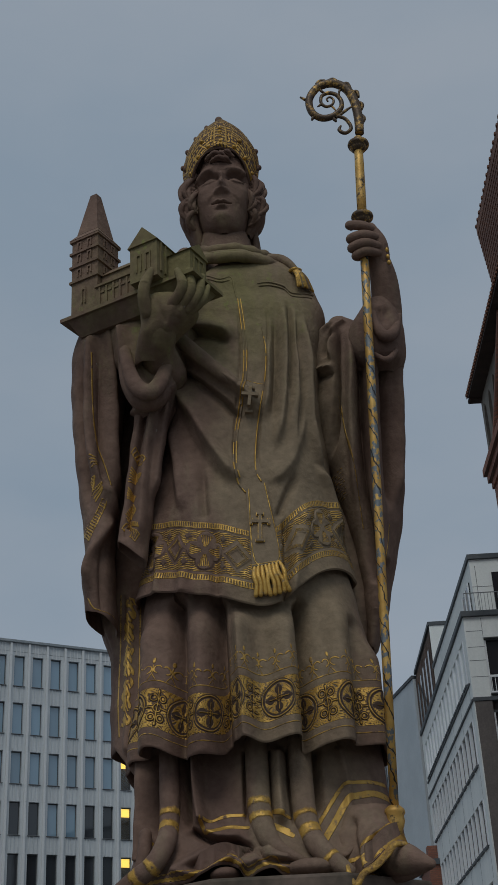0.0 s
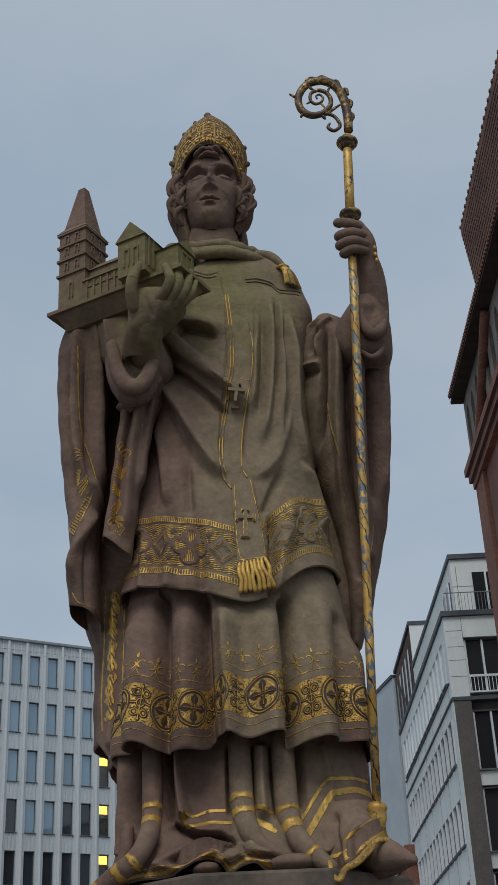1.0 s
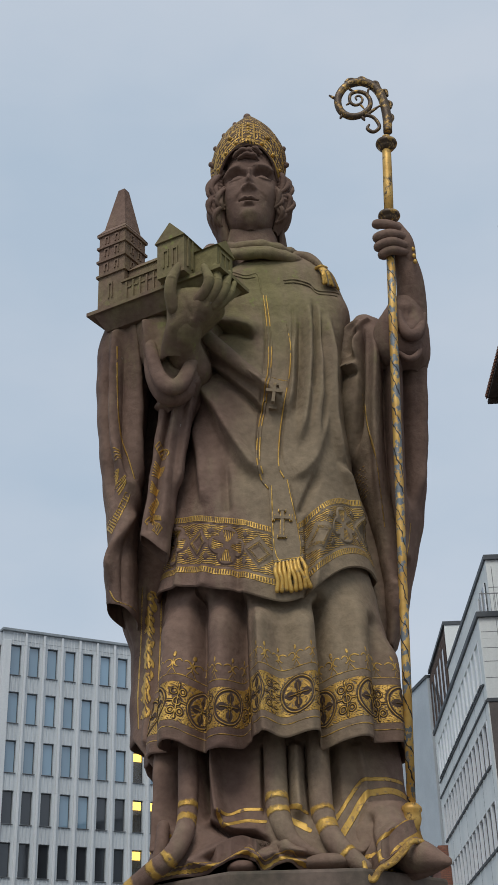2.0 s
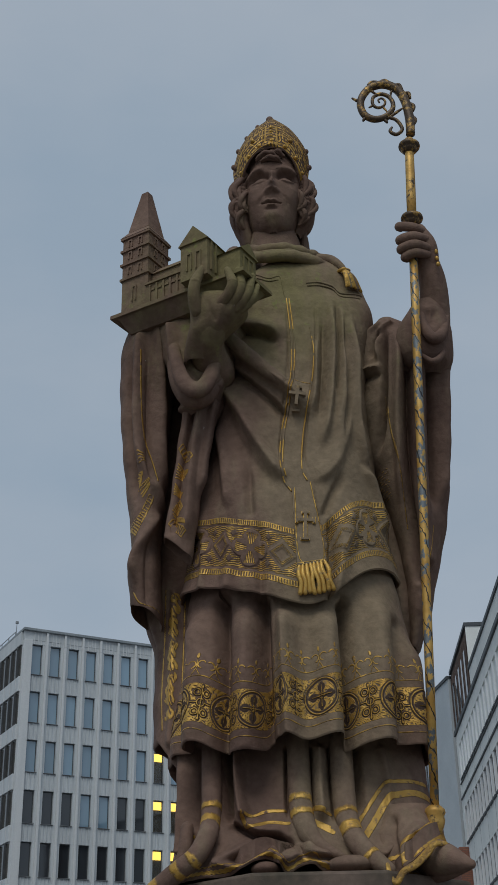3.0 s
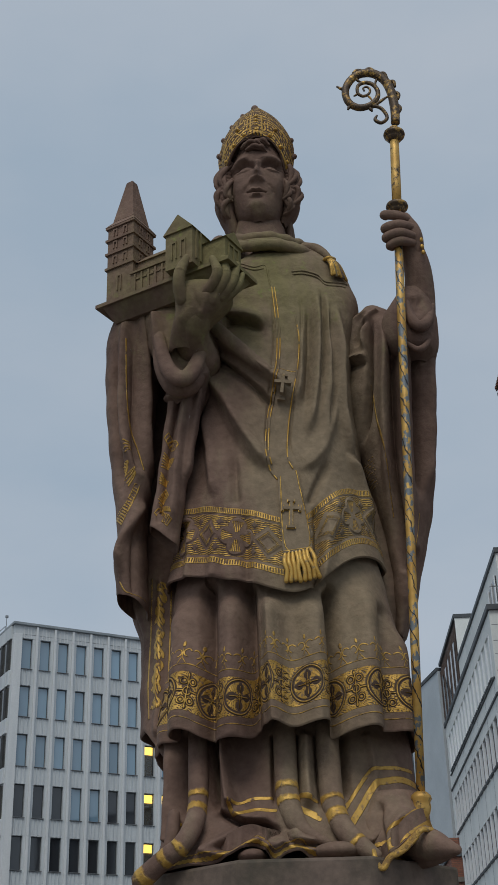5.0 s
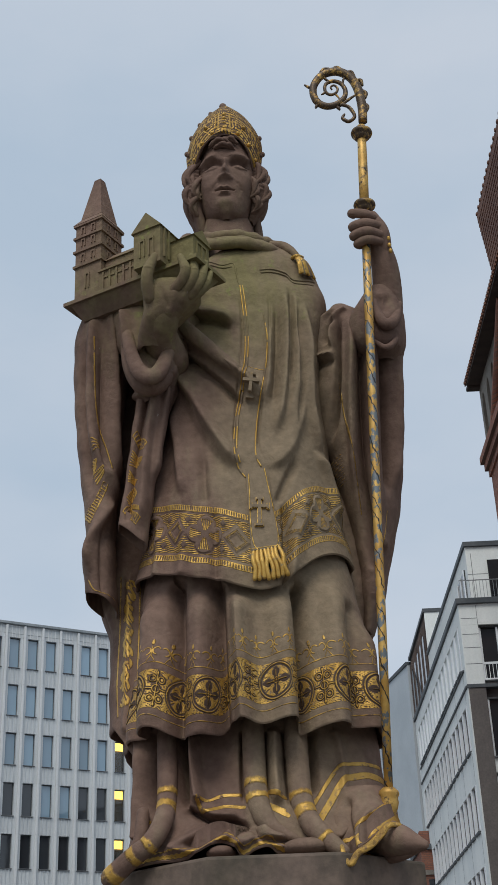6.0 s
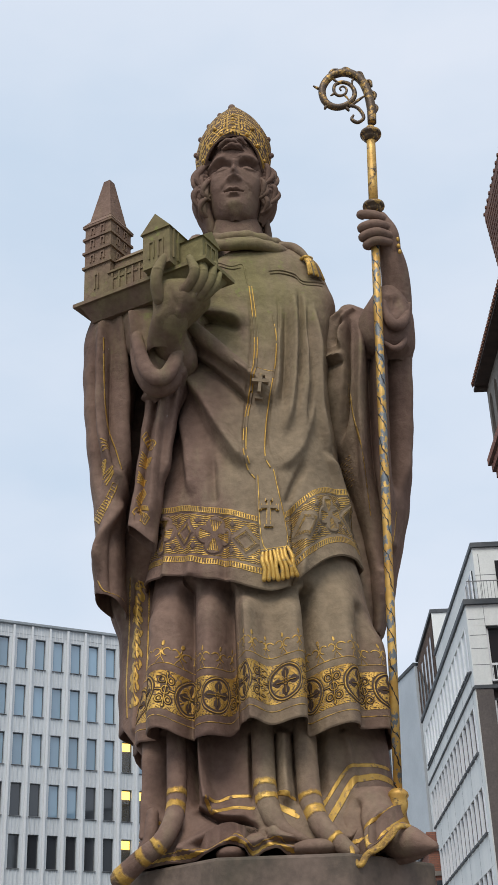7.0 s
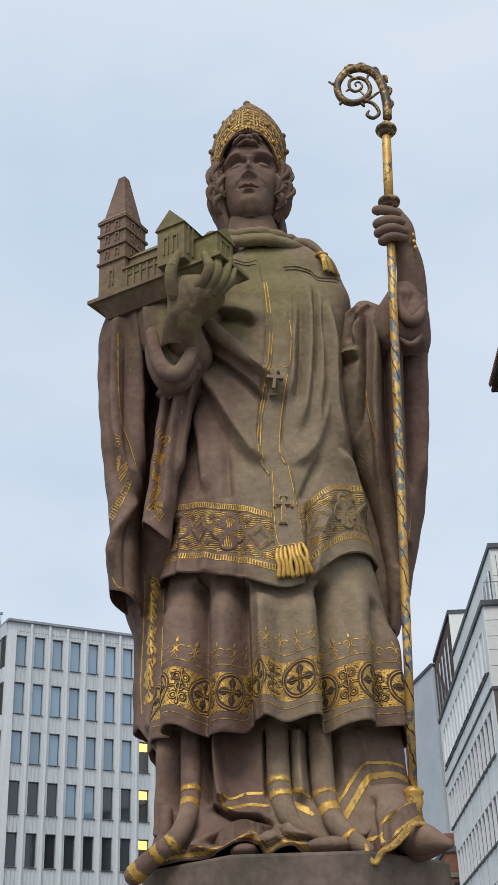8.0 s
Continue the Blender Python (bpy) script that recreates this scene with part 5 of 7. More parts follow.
FALL_GOLD = [
    (0.0020, [(-0.271, 1.200), (-0.284, 1.185)]),
    (0.0020, [(-0.266, 1.191), (-0.279, 1.175)]),
    (0.0020, [(-0.261, 1.182), (-0.274, 1.166)]),
    (0.0020, [(-0.257, 1.174), (-0.269, 1.157)]),
    (0.0020, [(-0.252, 1.166), (-0.265, 1.148)]),
    (0.0020, [(-0.247, 1.157), (-0.260, 1.140)]),
    (0.0020, [(-0.242, 1.149), (-0.255, 1.132)]),
    (0.0015, [(-0.271, 1.200), (-0.257, 1.174), (-0.242, 1.149)]),
    (0.0015, [(-0.284, 1.185), (-0.269, 1.157), (-0.255, 1.132)]),
    (0.0020, [(-0.297, 0.966), (-0.310, 0.951)]),
    (0.0020, [(-0.292, 0.959), (-0.305, 0.943)]),
    (0.0020, [(-0.287, 0.953), (-0.299, 0.937)]),
    (0.0020, [(-0.282, 0.947), (-0.294, 0.930)]),
    (0.0020, [(-0.277, 0.941), (-0.289, 0.924)]),
    (0.0020, [(-0.271, 0.935), (-0.284, 0.918)]),
    (0.0020, [(-0.266, 0.929), (-0.279, 0.912)]),
    (0.0020, [(-0.261, 0.923), (-0.274, 0.906)]),
    (0.0015, [(-0.297, 0.966), (-0.279, 0.944), (-0.261, 0.923)]),
    (0.0015, [(-0.310, 0.951), (-0.291, 0.927), (-0.274, 0.906)]),
    (0.0022, [(-0.284, 1.138), (-0.253, 1.101)]),
    (0.0022, [(-0.286, 1.129), (-0.256, 1.099)]),
    (0.0022, [(-0.287, 1.120), (-0.258, 1.097)]),
    (0.0022, [(-0.289, 1.111), (-0.260, 1.094)]),
    (0.0022, [(-0.290, 1.102), (-0.262, 1.092)]),
    (0.0022, [(-0.292, 1.093), (-0.264, 1.089)]),
    (0.0022, [(-0.293, 1.075), (-0.271, 1.044)]),
    (0.0022, [(-0.294, 1.067), (-0.273, 1.042)]),
    (0.0022, [(-0.295, 1.059), (-0.275, 1.040)]),
    (0.0022, [(-0.296, 1.052), (-0.278, 1.039)]),
    (0.0022, [(-0.296, 1.043), (-0.280, 1.037)]),
    (0.0022, [(-0.280, 1.027), (-0.271, 0.995)]),
    (0.0022, [(-0.284, 1.020), (-0.274, 0.992)]),
    (0.0022, [(-0.288, 1.013), (-0.277, 0.990)]),
    (0.0022, [(-0.291, 1.007), (-0.280, 0.987)]),
    (0.0022, [(-0.295, 1.000), (-0.283, 0.984)]),
    (0.0022, [(-0.299, 0.994), (-0.286, 0.982)]),
    (0.0022, [(-0.297, 0.983), (-0.267, 0.954)]),
    (0.0022, [(-0.295, 0.976), (-0.266, 0.950)]),
    (0.0022, [(-0.292, 0.968), (-0.265, 0.947)]),
    (0.0022, [(-0.289, 0.961), (-0.264, 0.943)]),
]
SLEEVE = [(1.703, -0.374, -0.123, -0.1, 0.1, 0.14), (1.572, -0.358, -0.118, -0.13, 0.125, 0.14), (1.460, -0.311, -0.126, -0.15, 0.125, 0.12), (1.364, -0.277, -0.151, -0.15, 0.1, 0.1), (1.298, -0.261, -0.178, -0.15, 0.06, 0.08)]
SLEEVE_FOLDS = [
    (0.030, 0.012, 0.012, [(-0.301, 1.565), (-0.284, 1.448), (-0.241, 1.364), (-0.189, 1.354), (-0.146, 1.417)], 0, 1),
    (-0.040, 0.014, 0.014, [(-0.251, 1.524), (-0.235, 1.443), (-0.202, 1.419), (-0.169, 1.452)]),
    (0.024, 0.010, 0.010, [(-0.331, 1.546), (-0.307, 1.411), (-0.264, 1.320), (-0.203, 1.306)]),
]
RIGHT_DRAPE = [(1.679, 0.323, 0.377, -0.05, 0.04, 0.06), (1.640, 0.294, 0.429, -0.05, 0.075, 0.09), (1.581, 0.271, 0.481, -0.05, 0.1, 0.11), (1.513, 0.259, 0.519, -0.045, 0.112, 0.12), (1.408, 0.257, 0.525, -0.03, 0.12, 0.13), (1.322, 0.259, 0.522, -0.01, 0.12, 0.13), (1.146, 0.291, 0.506, 0.02, 0.12, 0.13), (1.003, 0.332, 0.484, 0.03, 0.11, 0.13), (0.864, 0.355, 0.448, 0.04, 0.09, 0.12), (0.764, 0.358, 0.422, 0.05, 0.07, 0.1), (0.658, 0.357, 0.380, 0.06, 0.04, 0.06)]
CUFF = [(1.679, 0.425, 0.516, -0.15, 0.045, 0.05), (1.630, 0.394, 0.526, -0.15, 0.06, 0.06), (1.582, 0.370, 0.532, -0.15, 0.068, 0.07), (1.521, 0.360, 0.533, -0.14, 0.074, 0.08), (1.474, 0.387, 0.522, -0.13, 0.064, 0.07), (1.450, 0.433, 0.501, -0.12, 0.03, 0.04)]
CUFF_FOLDS = [(-0.016, 0.020, 0.020, [(0.455, 1.640), (0.470, 1.585), (0.490, 1.640)], 1, 1)]
RIGHT_FOLDS = [
    (0.020, 0.009, 0.009, [(0.326, 1.631), (0.293, 1.604), (0.269, 1.544), (0.262, 1.489)], 0, 1),
    (-0.024, 0.008, 0.008, [(0.328, 1.603), (0.301, 1.559), (0.287, 1.504)], 1, 1),
    (0.018, 0.008, 0.008, [(0.354, 1.632), (0.324, 1.599), (0.310, 1.539), (0.316, 1.479)], 0, 1),
    (0.018, 0.004, 0.012, [(0.252, 1.489), (0.282, 1.474), (0.322, 1.467)], 1, 1),
    (-0.014, 0.016, 0.004, [(0.254, 1.466), (0.284, 1.455), (0.321, 1.452)], 1, 1),
    (0.012, 0.020, 0.020, [(0.282, 1.429), (0.277, 1.296), (0.288, 1.165)], 1, 1),
    (-0.040, 0.007, 0.008, [(0.343, 1.614), (0.329, 1.526), (0.321, 1.409), (0.310, 1.295), (0.289, 1.184)], 1, 1),
    (0.034, 0.014, 0.017, [(0.370, 1.634), (0.367, 1.458), (0.357, 1.323), (0.359, 1.173), (0.360, 0.976)], 1, 1),
    (-0.058, 0.012, 0.014, [(0.397, 1.611), (0.392, 1.463), (0.384, 1.270), (0.379, 1.086), (0.382, 0.927), (0.391, 0.841)], 1, 0),
    (0.036, 0.012, 0.015, [(0.427, 1.547), (0.418, 1.312), (0.413, 1.090), (0.411, 0.878)], 0, 0),
    (-0.034, 0.010, 0.010, [(0.462, 1.466), (0.452, 1.235), (0.443, 1.017)], 0, 1),
    (0.026, 0.014, 0.014, [(0.501, 1.471), (0.487, 1.239), (0.461, 1.021)], 0, 1),
]
RIGHT_GOLD = [(0.0016, [(0.325, 1.387), (0.334, 1.272), (0.354, 1.123), (0.367, 0.980)]), (0.0013, [(0.440, 0.982), (0.427, 0.912), (0.405, 0.836)])] + [
    (0.0016, [(0.292 + 0.001 * k, 1.157 - 0.010 * k), (0.319 + 0.001 * k, 1.167 - 0.010 * k)]) for k in range(9)]
FACE = [(2.386, -0.044, 0.084, 0, 0.08, 0.1), (2.310, -0.070, 0.107, 0, 0.098, 0.11), (2.242, -0.080, 0.114, 0, 0.106, 0.11), (2.186, -0.081, 0.112, 0, 0.107, 0.11), (2.132, -0.076, 0.104, 0, 0.105, 0.1), (2.082, -0.064, 0.088, -0.005, 0.099, 0.09), (2.047, -0.044, 0.068, -0.01, 0.086, 0.07), (2.027, -0.016, 0.036, -0.03, 0.05, 0.05)]
FACE_FOLDS = [
    (0.0120, 0.0075, 0.0075, [(0.010, 2.2540), (0.009, 2.2150), (0.008, 2.1850)], 1, 0),
    (0.0215, 0.0125, 0.0125, [(0.008, 2.1920), (0.008, 2.1720)], 0, 0),
    (0.0100, 0.0075, 0.0075, [(-0.008, 2.1680), (-0.009, 2.1630)], 0, 0),
    (0.0100, 0.0075, 0.0075, [(0.024, 2.1680), (0.025, 2.1630)], 0, 0),
    (0.0115, 0.0110, 0.0140, [(-0.062, 2.2420), (-0.040, 2.2570), (-0.012, 2.2560)], 0, 1),
    (0.0115, 0.0110, 0.0140, [(0.039, 2.2560), (0.067, 2.2570), (0.089, 2.2420)], 0, 1),
    (-0.0185, 0.0130, 0.0110, [(-0.052, 2.2320), (-0.032, 2.2370), (-0.008, 2.2300)], 0, 0),
    (-0.0185, 0.0130, 0.0110, [(0.035, 2.2300), (0.059, 2.2370), (0.079, 2.2320)], 0, 0),
    (0.0045, 0.0085, 0.0085, [(-0.042, 2.2190), (-0.028, 2.2190)], 0, 0),
    (0.0045, 0.0085, 0.0085, [(0.055, 2.2190), (0.069, 2.2190)], 0, 0),
    (0.0040, 0.0030, 0.0040, [(-0.058, 2.2210), (-0.035, 2.2300), (-0.013, 2.2210)], 0, 0),
    (0.0040, 0.0030, 0.0040, [(0.040, 2.2210), (0.062, 2.2300), (0.085, 2.2210)], 0, 0),
    (0.0022, 0.0030, 0.0040, [(-0.054, 2.2130), (-0.034, 2.2080), (-0.016, 2.2130)], 0, 0),
    (0.0040, 0.0030, 0.0040, [(0.043, 2.2130), (0.061, 2.2080), (0.081, 2.2130)], 0, 0),
    (0.0060, 0.0240, 0.0220, [(-0.050, 2.1780), (-0.042, 2.1500)], 0, 0),
    (0.0060, 0.0240, 0.0220, [(0.069, 2.1500), (0.077, 2.1780)], 0, 0),
    (0.0065, 0.0040, 0.0050, [(-0.022, 2.1260), (-0.006, 2.1310), (0.004, 2.1280), (0.014, 2.1310), (0.032, 2.1240)], 1, 1),
    (-0.0070, 0.0022, 0.0022, [(-0.026, 2.1220), (0.004, 2.1225), (0.037, 2.1200)], 0, 0),
    (0.0065, 0.0055, 0.0040, [(-0.012, 2.1140), (0.004, 2.1120), (0.022, 2.1140)], 1, 1),
    (-0.0050, 0.0060, 0.0060, [(-0.012, 2.0990), (0.020, 2.0990)], 0, 0),
    (0.0090, 0.0180, 0.0160, [(-0.006, 2.0730), (0.016, 2.0730)], 0, 0),
    (-0.0030, 0.0050, 0.0050, [(-0.014, 2.1560), (-0.028, 2.1380), (-0.034, 2.1160)], 1, 1),
    (-0.0030, 0.0050, 0.0050, [(0.061, 2.1160), (0.055, 2.1380), (0.041, 2.1560)], 1, 1),
]
MITRE = [(2.557, 0.006, 0.024, 0, 0.012, 0.015), (2.524, -0.022, 0.054, 0, 0.035, 0.045), (2.472, -0.069, 0.099, 0, 0.064, 0.076), (2.412, -0.099, 0.128, 0, 0.09, 0.098), (2.344, -0.114, 0.138, 0, 0.106, 0.112), (2.291, -0.107, 0.130, 0, 0.112, 0.116), (2.239, -0.098, 0.119, 0, 0.115, 0.118)]
MITRE_HEM = [(-0.129, 2.226), (-0.103, 2.227), (-0.084, 2.255), (-0.055, 2.304), (-0.024, 2.336), (0.010, 2.347), (0.044, 2.334), (0.073, 2.299), (0.099, 2.249), (0.120, 2.218), (0.150, 2.214)]
MITRE_GOLD = [
    (0.0030, [(-0.107, 2.223), (-0.080, 2.278), (-0.051, 2.322), (-0.022, 2.353), (0.011, 2.364), (0.043, 2.350), (0.072, 2.318), (0.098, 2.272), (0.124, 2.215)]),
    (0.0026, [(-0.010, 2.370), (-0.005, 2.473)]), (0.0026, [(0.032, 2.369), (0.031, 2.471)]),
    (0.0020, [(-0.019, 2.380), (-0.015, 2.453)]), (0.0020, [(0.042, 2.378), (0.040, 2.451)]), (0.0020, [(-0.028, 2.400), (-0.025, 2.444)]), (0.0020, [(0.052, 2.397), (0.049, 2.441)]),
    (0.0026, [(-0.103, 2.305), (-0.086, 2.367), (-0.059, 2.409), (-0.023, 2.447)]), (0.0026, [(0.128, 2.297), (0.115, 2.360), (0.086, 2.405), (0.053, 2.445)]),
    (0.0026, [(-0.076, 2.320), (-0.052, 2.357), (-0.025, 2.380)]), (0.0026, [(0.098, 2.314), (0.077, 2.353), (0.051, 2.378)]),
    (0.0026, [(-0.059, 2.382), (-0.041, 2.357), (-0.030, 2.347)]), (0.0026, [(0.070, 2.377), (0.062, 2.353), (0.054, 2.344)]),
    (0.0026, [(-0.082, 2.335), (-0.068, 2.311), (-0.076, 2.288)]), (0.0026, [(0.110, 2.329), (0.090, 2.306), (0.097, 2.282)]),
]


def foot_border(s, w):
    return np.maximum(np.minimum(w - 0.004, 0.030 - w), np.minimum(w - 0.048, 0.059 - w)) + 0.0012 * np.sin(s * 420) * np.sin(w * 520)


def alb_border(s, w):
    return np.maximum(np.minimum(w - 0.003, 0.0125 - w), 0.0016 - np.abs(w - 0.021)) + 0.0012 * np.sin(s * 380) * np.sin(w * 430)


def mitre_cloth(s, w):
    """Embossed cloth, dull gold all over and broken by dark threads."""
    thread = np.abs(ring_line(w + 0.004 * np.sin(s * 70), 0.017)) - 0.0026
    cross = np.abs(ring_line(s + 0.003 * np.sin(w * 90), 0.0115)) - 0.0018
    gate = np.sin(s * 63 + 2.1 * np.sin(w * 47)) * np.sin(w * 71 + 1.7 * np.sin(s * 39 + 1))
    return np.minimum(np.minimum(thread, np.where(gate > 0, cross, 1)), 0.0014 + 0.0016 * gate) - 0.0002, 0.0, np.full(s.shape, 0.55)


def carve_church(c):
    """The small church that the statue holds: tower with a broach spire, nave, transept and choir on a thick slab."""
    m = Matrix.Translation((-0.464, -0.170, 1.649)) @ pose(0, 0, 0, 0, 0, -31)
    c.block(m, (-0.022, -0.025, -0.012), (0.455, 0.135, 0.0))
    c.block(m @ Matrix.Translation((0, 0, -0.012)) @ pose(0, 0, 0, 180), (0.0, -0.12, 0.0), (0.44, 0.015, 0.045), taper=(0.9, 0.5))
    c.block(m, (0, 0, 0), (0.098, 0.105, 0.285))
    for z in (0.130, 0.185, 0.236, 0.283):
        c.block(m, (-0.006, -0.006, z), (0.104, 0.111, z + 0.008))
    c.block(m, (-0.007, -0.007, 0.291), (0.105, 0.112, 0.325), taper=(0.60, 0.60))
    c.block(m, (0.010, 0.011, 0.318), (0.088, 0.094, 0.480), taper=(0.30, 0.30))
    c.block(m, (0.041, 0.044, 0.474), (0.057, 0.061, 0.488), taper=(0.5, 0.5))
    for z in (0.045, 0.150, 0.205, 0.250):
        for a in ((0.022, 0.060) if z > 0.1 else (0.040,)):
            h = 0.022 if z > 0.1 else 0.05
            c.block(m, (a, -0.004, z), (a + 0.004, 0.0, z + h))
            c.block(m, (a + 0.012, -0.004, z), (a + 0.016, 0.0, z + h))
            c.block(m, (a, -0.004, z + h), (a + 0.016, 0.0, z + h + 0.005))
            b = a + 0.005
            c.block(m, (0.098, b, z), (0.102, b + 0.004, z + h))
            c.block(m, (0.098, b + 0.012, z), (0.102, b + 0.016, z + h))
            c.block(m, (0.098, b, z + h), (0.102, b + 0.016, z + h + 0.005))
    # aisle, nave and their roofs
    c.block(m, (0.098, -0.008, 0), (0.262, 0.03, 0.075))
    c.block(m, (0.096, -0.014, 0.075), (0.262, 0.034, 0.082))
    c.block(m, (0.098, 0.0, 0.082), (0.262, 0.060, 0.105), taper=(1, 0.4))
    c.block(m, (0.098, 0.020, 0), (0.262, 0.095, 0.130))
    c.block(m, (0.098, 0.014, 0.130), (0.262, 0.101, 0.175), taper=(1, 0.03))
    for k in range(6):
        a = 0.112 + 0.025 * k
        c.block(m, (a, -0.013, 0.0), (a + 0.006, -0.008, 0.07))
        c.block(m, (a + 0.006, -0.011, 0.05), (a + 0.020, -0.008, 0.056))
    # transept with a gable to the front
    c.block(m, (0.258, -0.055, 0), (0.352, 0.13, 0.122))
    c.block(m, (0.252, -0.061, 0.122), (0.358, 0.136, 0.180), taper=(0.03, 1))
    for a in (0.280, 0.312):
        c.block(m, (a, -0.059, 0.03), (a + 0.004, -0.055, 0.085))
        c.block(m, (a + 0.015, -0.059, 0.03), (a + 0.019, -0.055, 0.085))
        c.block(m, (a, -0.059, 0.085), (a + 0.019, -0.055, 0.091))
    c.block(m, (0.352, -0.040, 0.02), (0.357, -0.034, 0.12))
    c.block(m, (0.352, -0.018, 0.02), (0.357, -0.012, 0.12))
    # choir
    c.block(m, (0.350, 0.0, 0), (0.430, 0.085, 0.088))
    c.block(m, (0.346, -0.006, 0.088), (0.436, 0.091, 0.126), taper=(1, 0.03))
    for b in (0.015, 0.040, 0.064):
        c.block(m, (0.430, b, 0.02), (0.434, b + 0.005, 0.07))
    c.block(m, (0.430, 0.015, 0.07), (0.434, 0.070, 0.076))


def carve_statue():
    c = Carving()
    robe(c, ALB, ALB_FOLDS, ALB_HEM, 800, 220, 2.6, ALB_GOLD, alb_border)
    robe(c, TUNIC, TUNIC_FOLDS, TUNIC_HEM, 1150, 250, 2.6, (), lower_band, origin=0.085, dense=(0.46, 0.76))
    robe(c, VEST, VEST_FOLDS, VEST_HEM, 860, 500, (2.4, 1.179, 3.7, 1.578), VEST_GOLD, upper_band, origin=0.022, dense=(0.22, 0.33))
    robe(c, MANTLE, MANTLE_FOLDS, MANTLE_HEM, 320, 180, 2.6, MANTLE_GOLD)
    robe(c, DRAPE, DRAPE_FOLDS, DRAPE_HEM, 300, 220, 2.2, DRAPE_GOLD, back=(2, 0.004), lip=0.005)
    robe(c, FALL, [(0.024, 0.010, 0.016, [(-0.217, 1.350), (-0.244, 1.167), (-0.260, 0.992), (-0.272, 0.874)], 0, 1), (-0.022, 0.008, 0.010, [(-0.240, 1.332), (-0.273, 1.132), (-0.291, 0.976), (-0.300, 0.909)], 0, 1), (0.018, 0.008, 0.010, [(-0.185, 1.330), (-0.212, 1.166), (-0.232, 1.026)], 0, 1)], FALL_HEM, 200, 160, 3.2, FALL_GOLD, back=(2, 0.003), lip=0.005)
    robe(c, SLEEVE, SLEEVE_FOLDS, None, 260, 120, 2.2)
    robe(c, RIGHT_DRAPE, RIGHT_FOLDS, None, 300, 260, 2.3, RIGHT_GOLD)
    for path, radii, rings in ALB_TUBES:
        c.tube(path, radii, 24, 14, 1.0, -0.01, rings)
    robe(c, FOOT_CLOTH, FOOT_FOLDS, FOOT_HEM, 300, 130, 2.2, (), foot_border, lip=0.006)
    c.tube([(0.219, -0.355, 0.014), (0.223, -0.365, -0.016), (0.237, -0.365, -0.026), (0.254, -0.362, -0.004), (0.285, -0.355, 0.014), (0.312, -0.345, 0.038), (0.334, -0.335, 0.061), (0.364, -0.310, 0.065)], [0.005, 0.007, 0.008, 0.008, 0.009, 0.009, 0.008, 0.006], 16, 8, 0.7, 0.0006)
    # shoes
    c.tube([(0.316, -0.180, 0.061), (0.341, -0.260, 0.042), (0.374, -0.310, 0.027), (0.414, -0.335, 0.014)], [0.046, 0.044, 0.033, 0.012], 24, 8)
    c.tube([(0.321, -0.220, 0.006), (0.362, -0.280, 0.003), (0.412, -0.330, 0.009)], [0.020, 0.018, 0.008], 16, 8)
    c.blob((-0.064, -0.275, 0.020), (0.036, 0.05, 0.018))
    c.blob((0.140, -0.300, 0.023), (0.060, 0.05, 0.022))
    # seam of the yoke, and the gilded cords along the middle band
    def on_vest(line, lift):
        q = smooth_line(line, 10)
        x, z = q[:, 0], q[:, 1]
        y = [float(front_y(VEST, a, b, np.interp(b, [1.179, 1.578], [2.4, 3.7]))) for a, b in q] - relief(x, z, VEST_FOLDS) - lift
        return [tuple(v) for v in np.stack([x, y, z], axis=-1)]

    for line in SEAMS:
        pts = on_vest(line, 0.0005)
        c.tube(pts, [0.0026] * len(pts), 8, 1)
    worn = random.Random(12)
    for line in CORDS:
        pts = on_vest(line, 0.0016)
        for k in range(0, len(pts) - 4, 4):
            c.tube(pts[k:k + 5], [0.0021] * len(pts[k:k + 5]), 8, 2, 1, 0.003 if worn.random() > 0.22 else -0.01)
    # panel with the cross, and the fringe, in front of the vest
    a = np.linspace(0, 1, 40)[None, :]
    b = np.linspace(0, 1, 90)[:, None]
    (xa, za), (xb, zb), (xc, zc), (xd, zd) = (0.033, 1.031), (0.090, 1.047), (0.117, 0.796), (0.038, 0.786)
    x = (xa + (xb - xa) * a) * (1 - b) + (xd + (xc - xd) * a) * b
    z = (za + (zb - za) * a) * (1 - b) + (zd + (zc - zd) * a) * b
    y = front_y(VEST, np.full_like(z, (xa + xc) / 2), z) - 0.014
    g = gilding(x, z, [(0.0016, [(xa + 0.007, za - 0.004), (xd + 0.008, zd + 0.018), (xc - 0.006, zc + 0.016), (xb - 0.006, zb)])])
    g = np.maximum(g, gilding(x, z, [(0.0016, [(xd, zd + 0.006), (xc, zc + 0.006)])]))
    c.grid(np.stack([x, y, z], axis=-1), g, False)
    for k0, k1 in ((0, 1), (1, 0)):
        edge = np.stack([x[:, -k0 if k0 else 0], y[:, 0], z[:, -k0 if k0 else 0]], axis=-1)
        c.grid(np.stack([edge, edge + np.array([0, 0.03, 0])], axis=1), -0.01, False)
    yb = float(y[-1, 0])
    edge = np.stack([x[-1], y[-1], z[-1]], axis=-1)
    c.grid(np.stack([edge, edge + np.array([0, 0.03, 0])], axis=0), -0.01, False)
    ym = float(y[45, 20]) - 0.004
    cx, cz = (0.065, 0.912)
    up = pose(cx, ym, cz, -8.4, 3, 0)
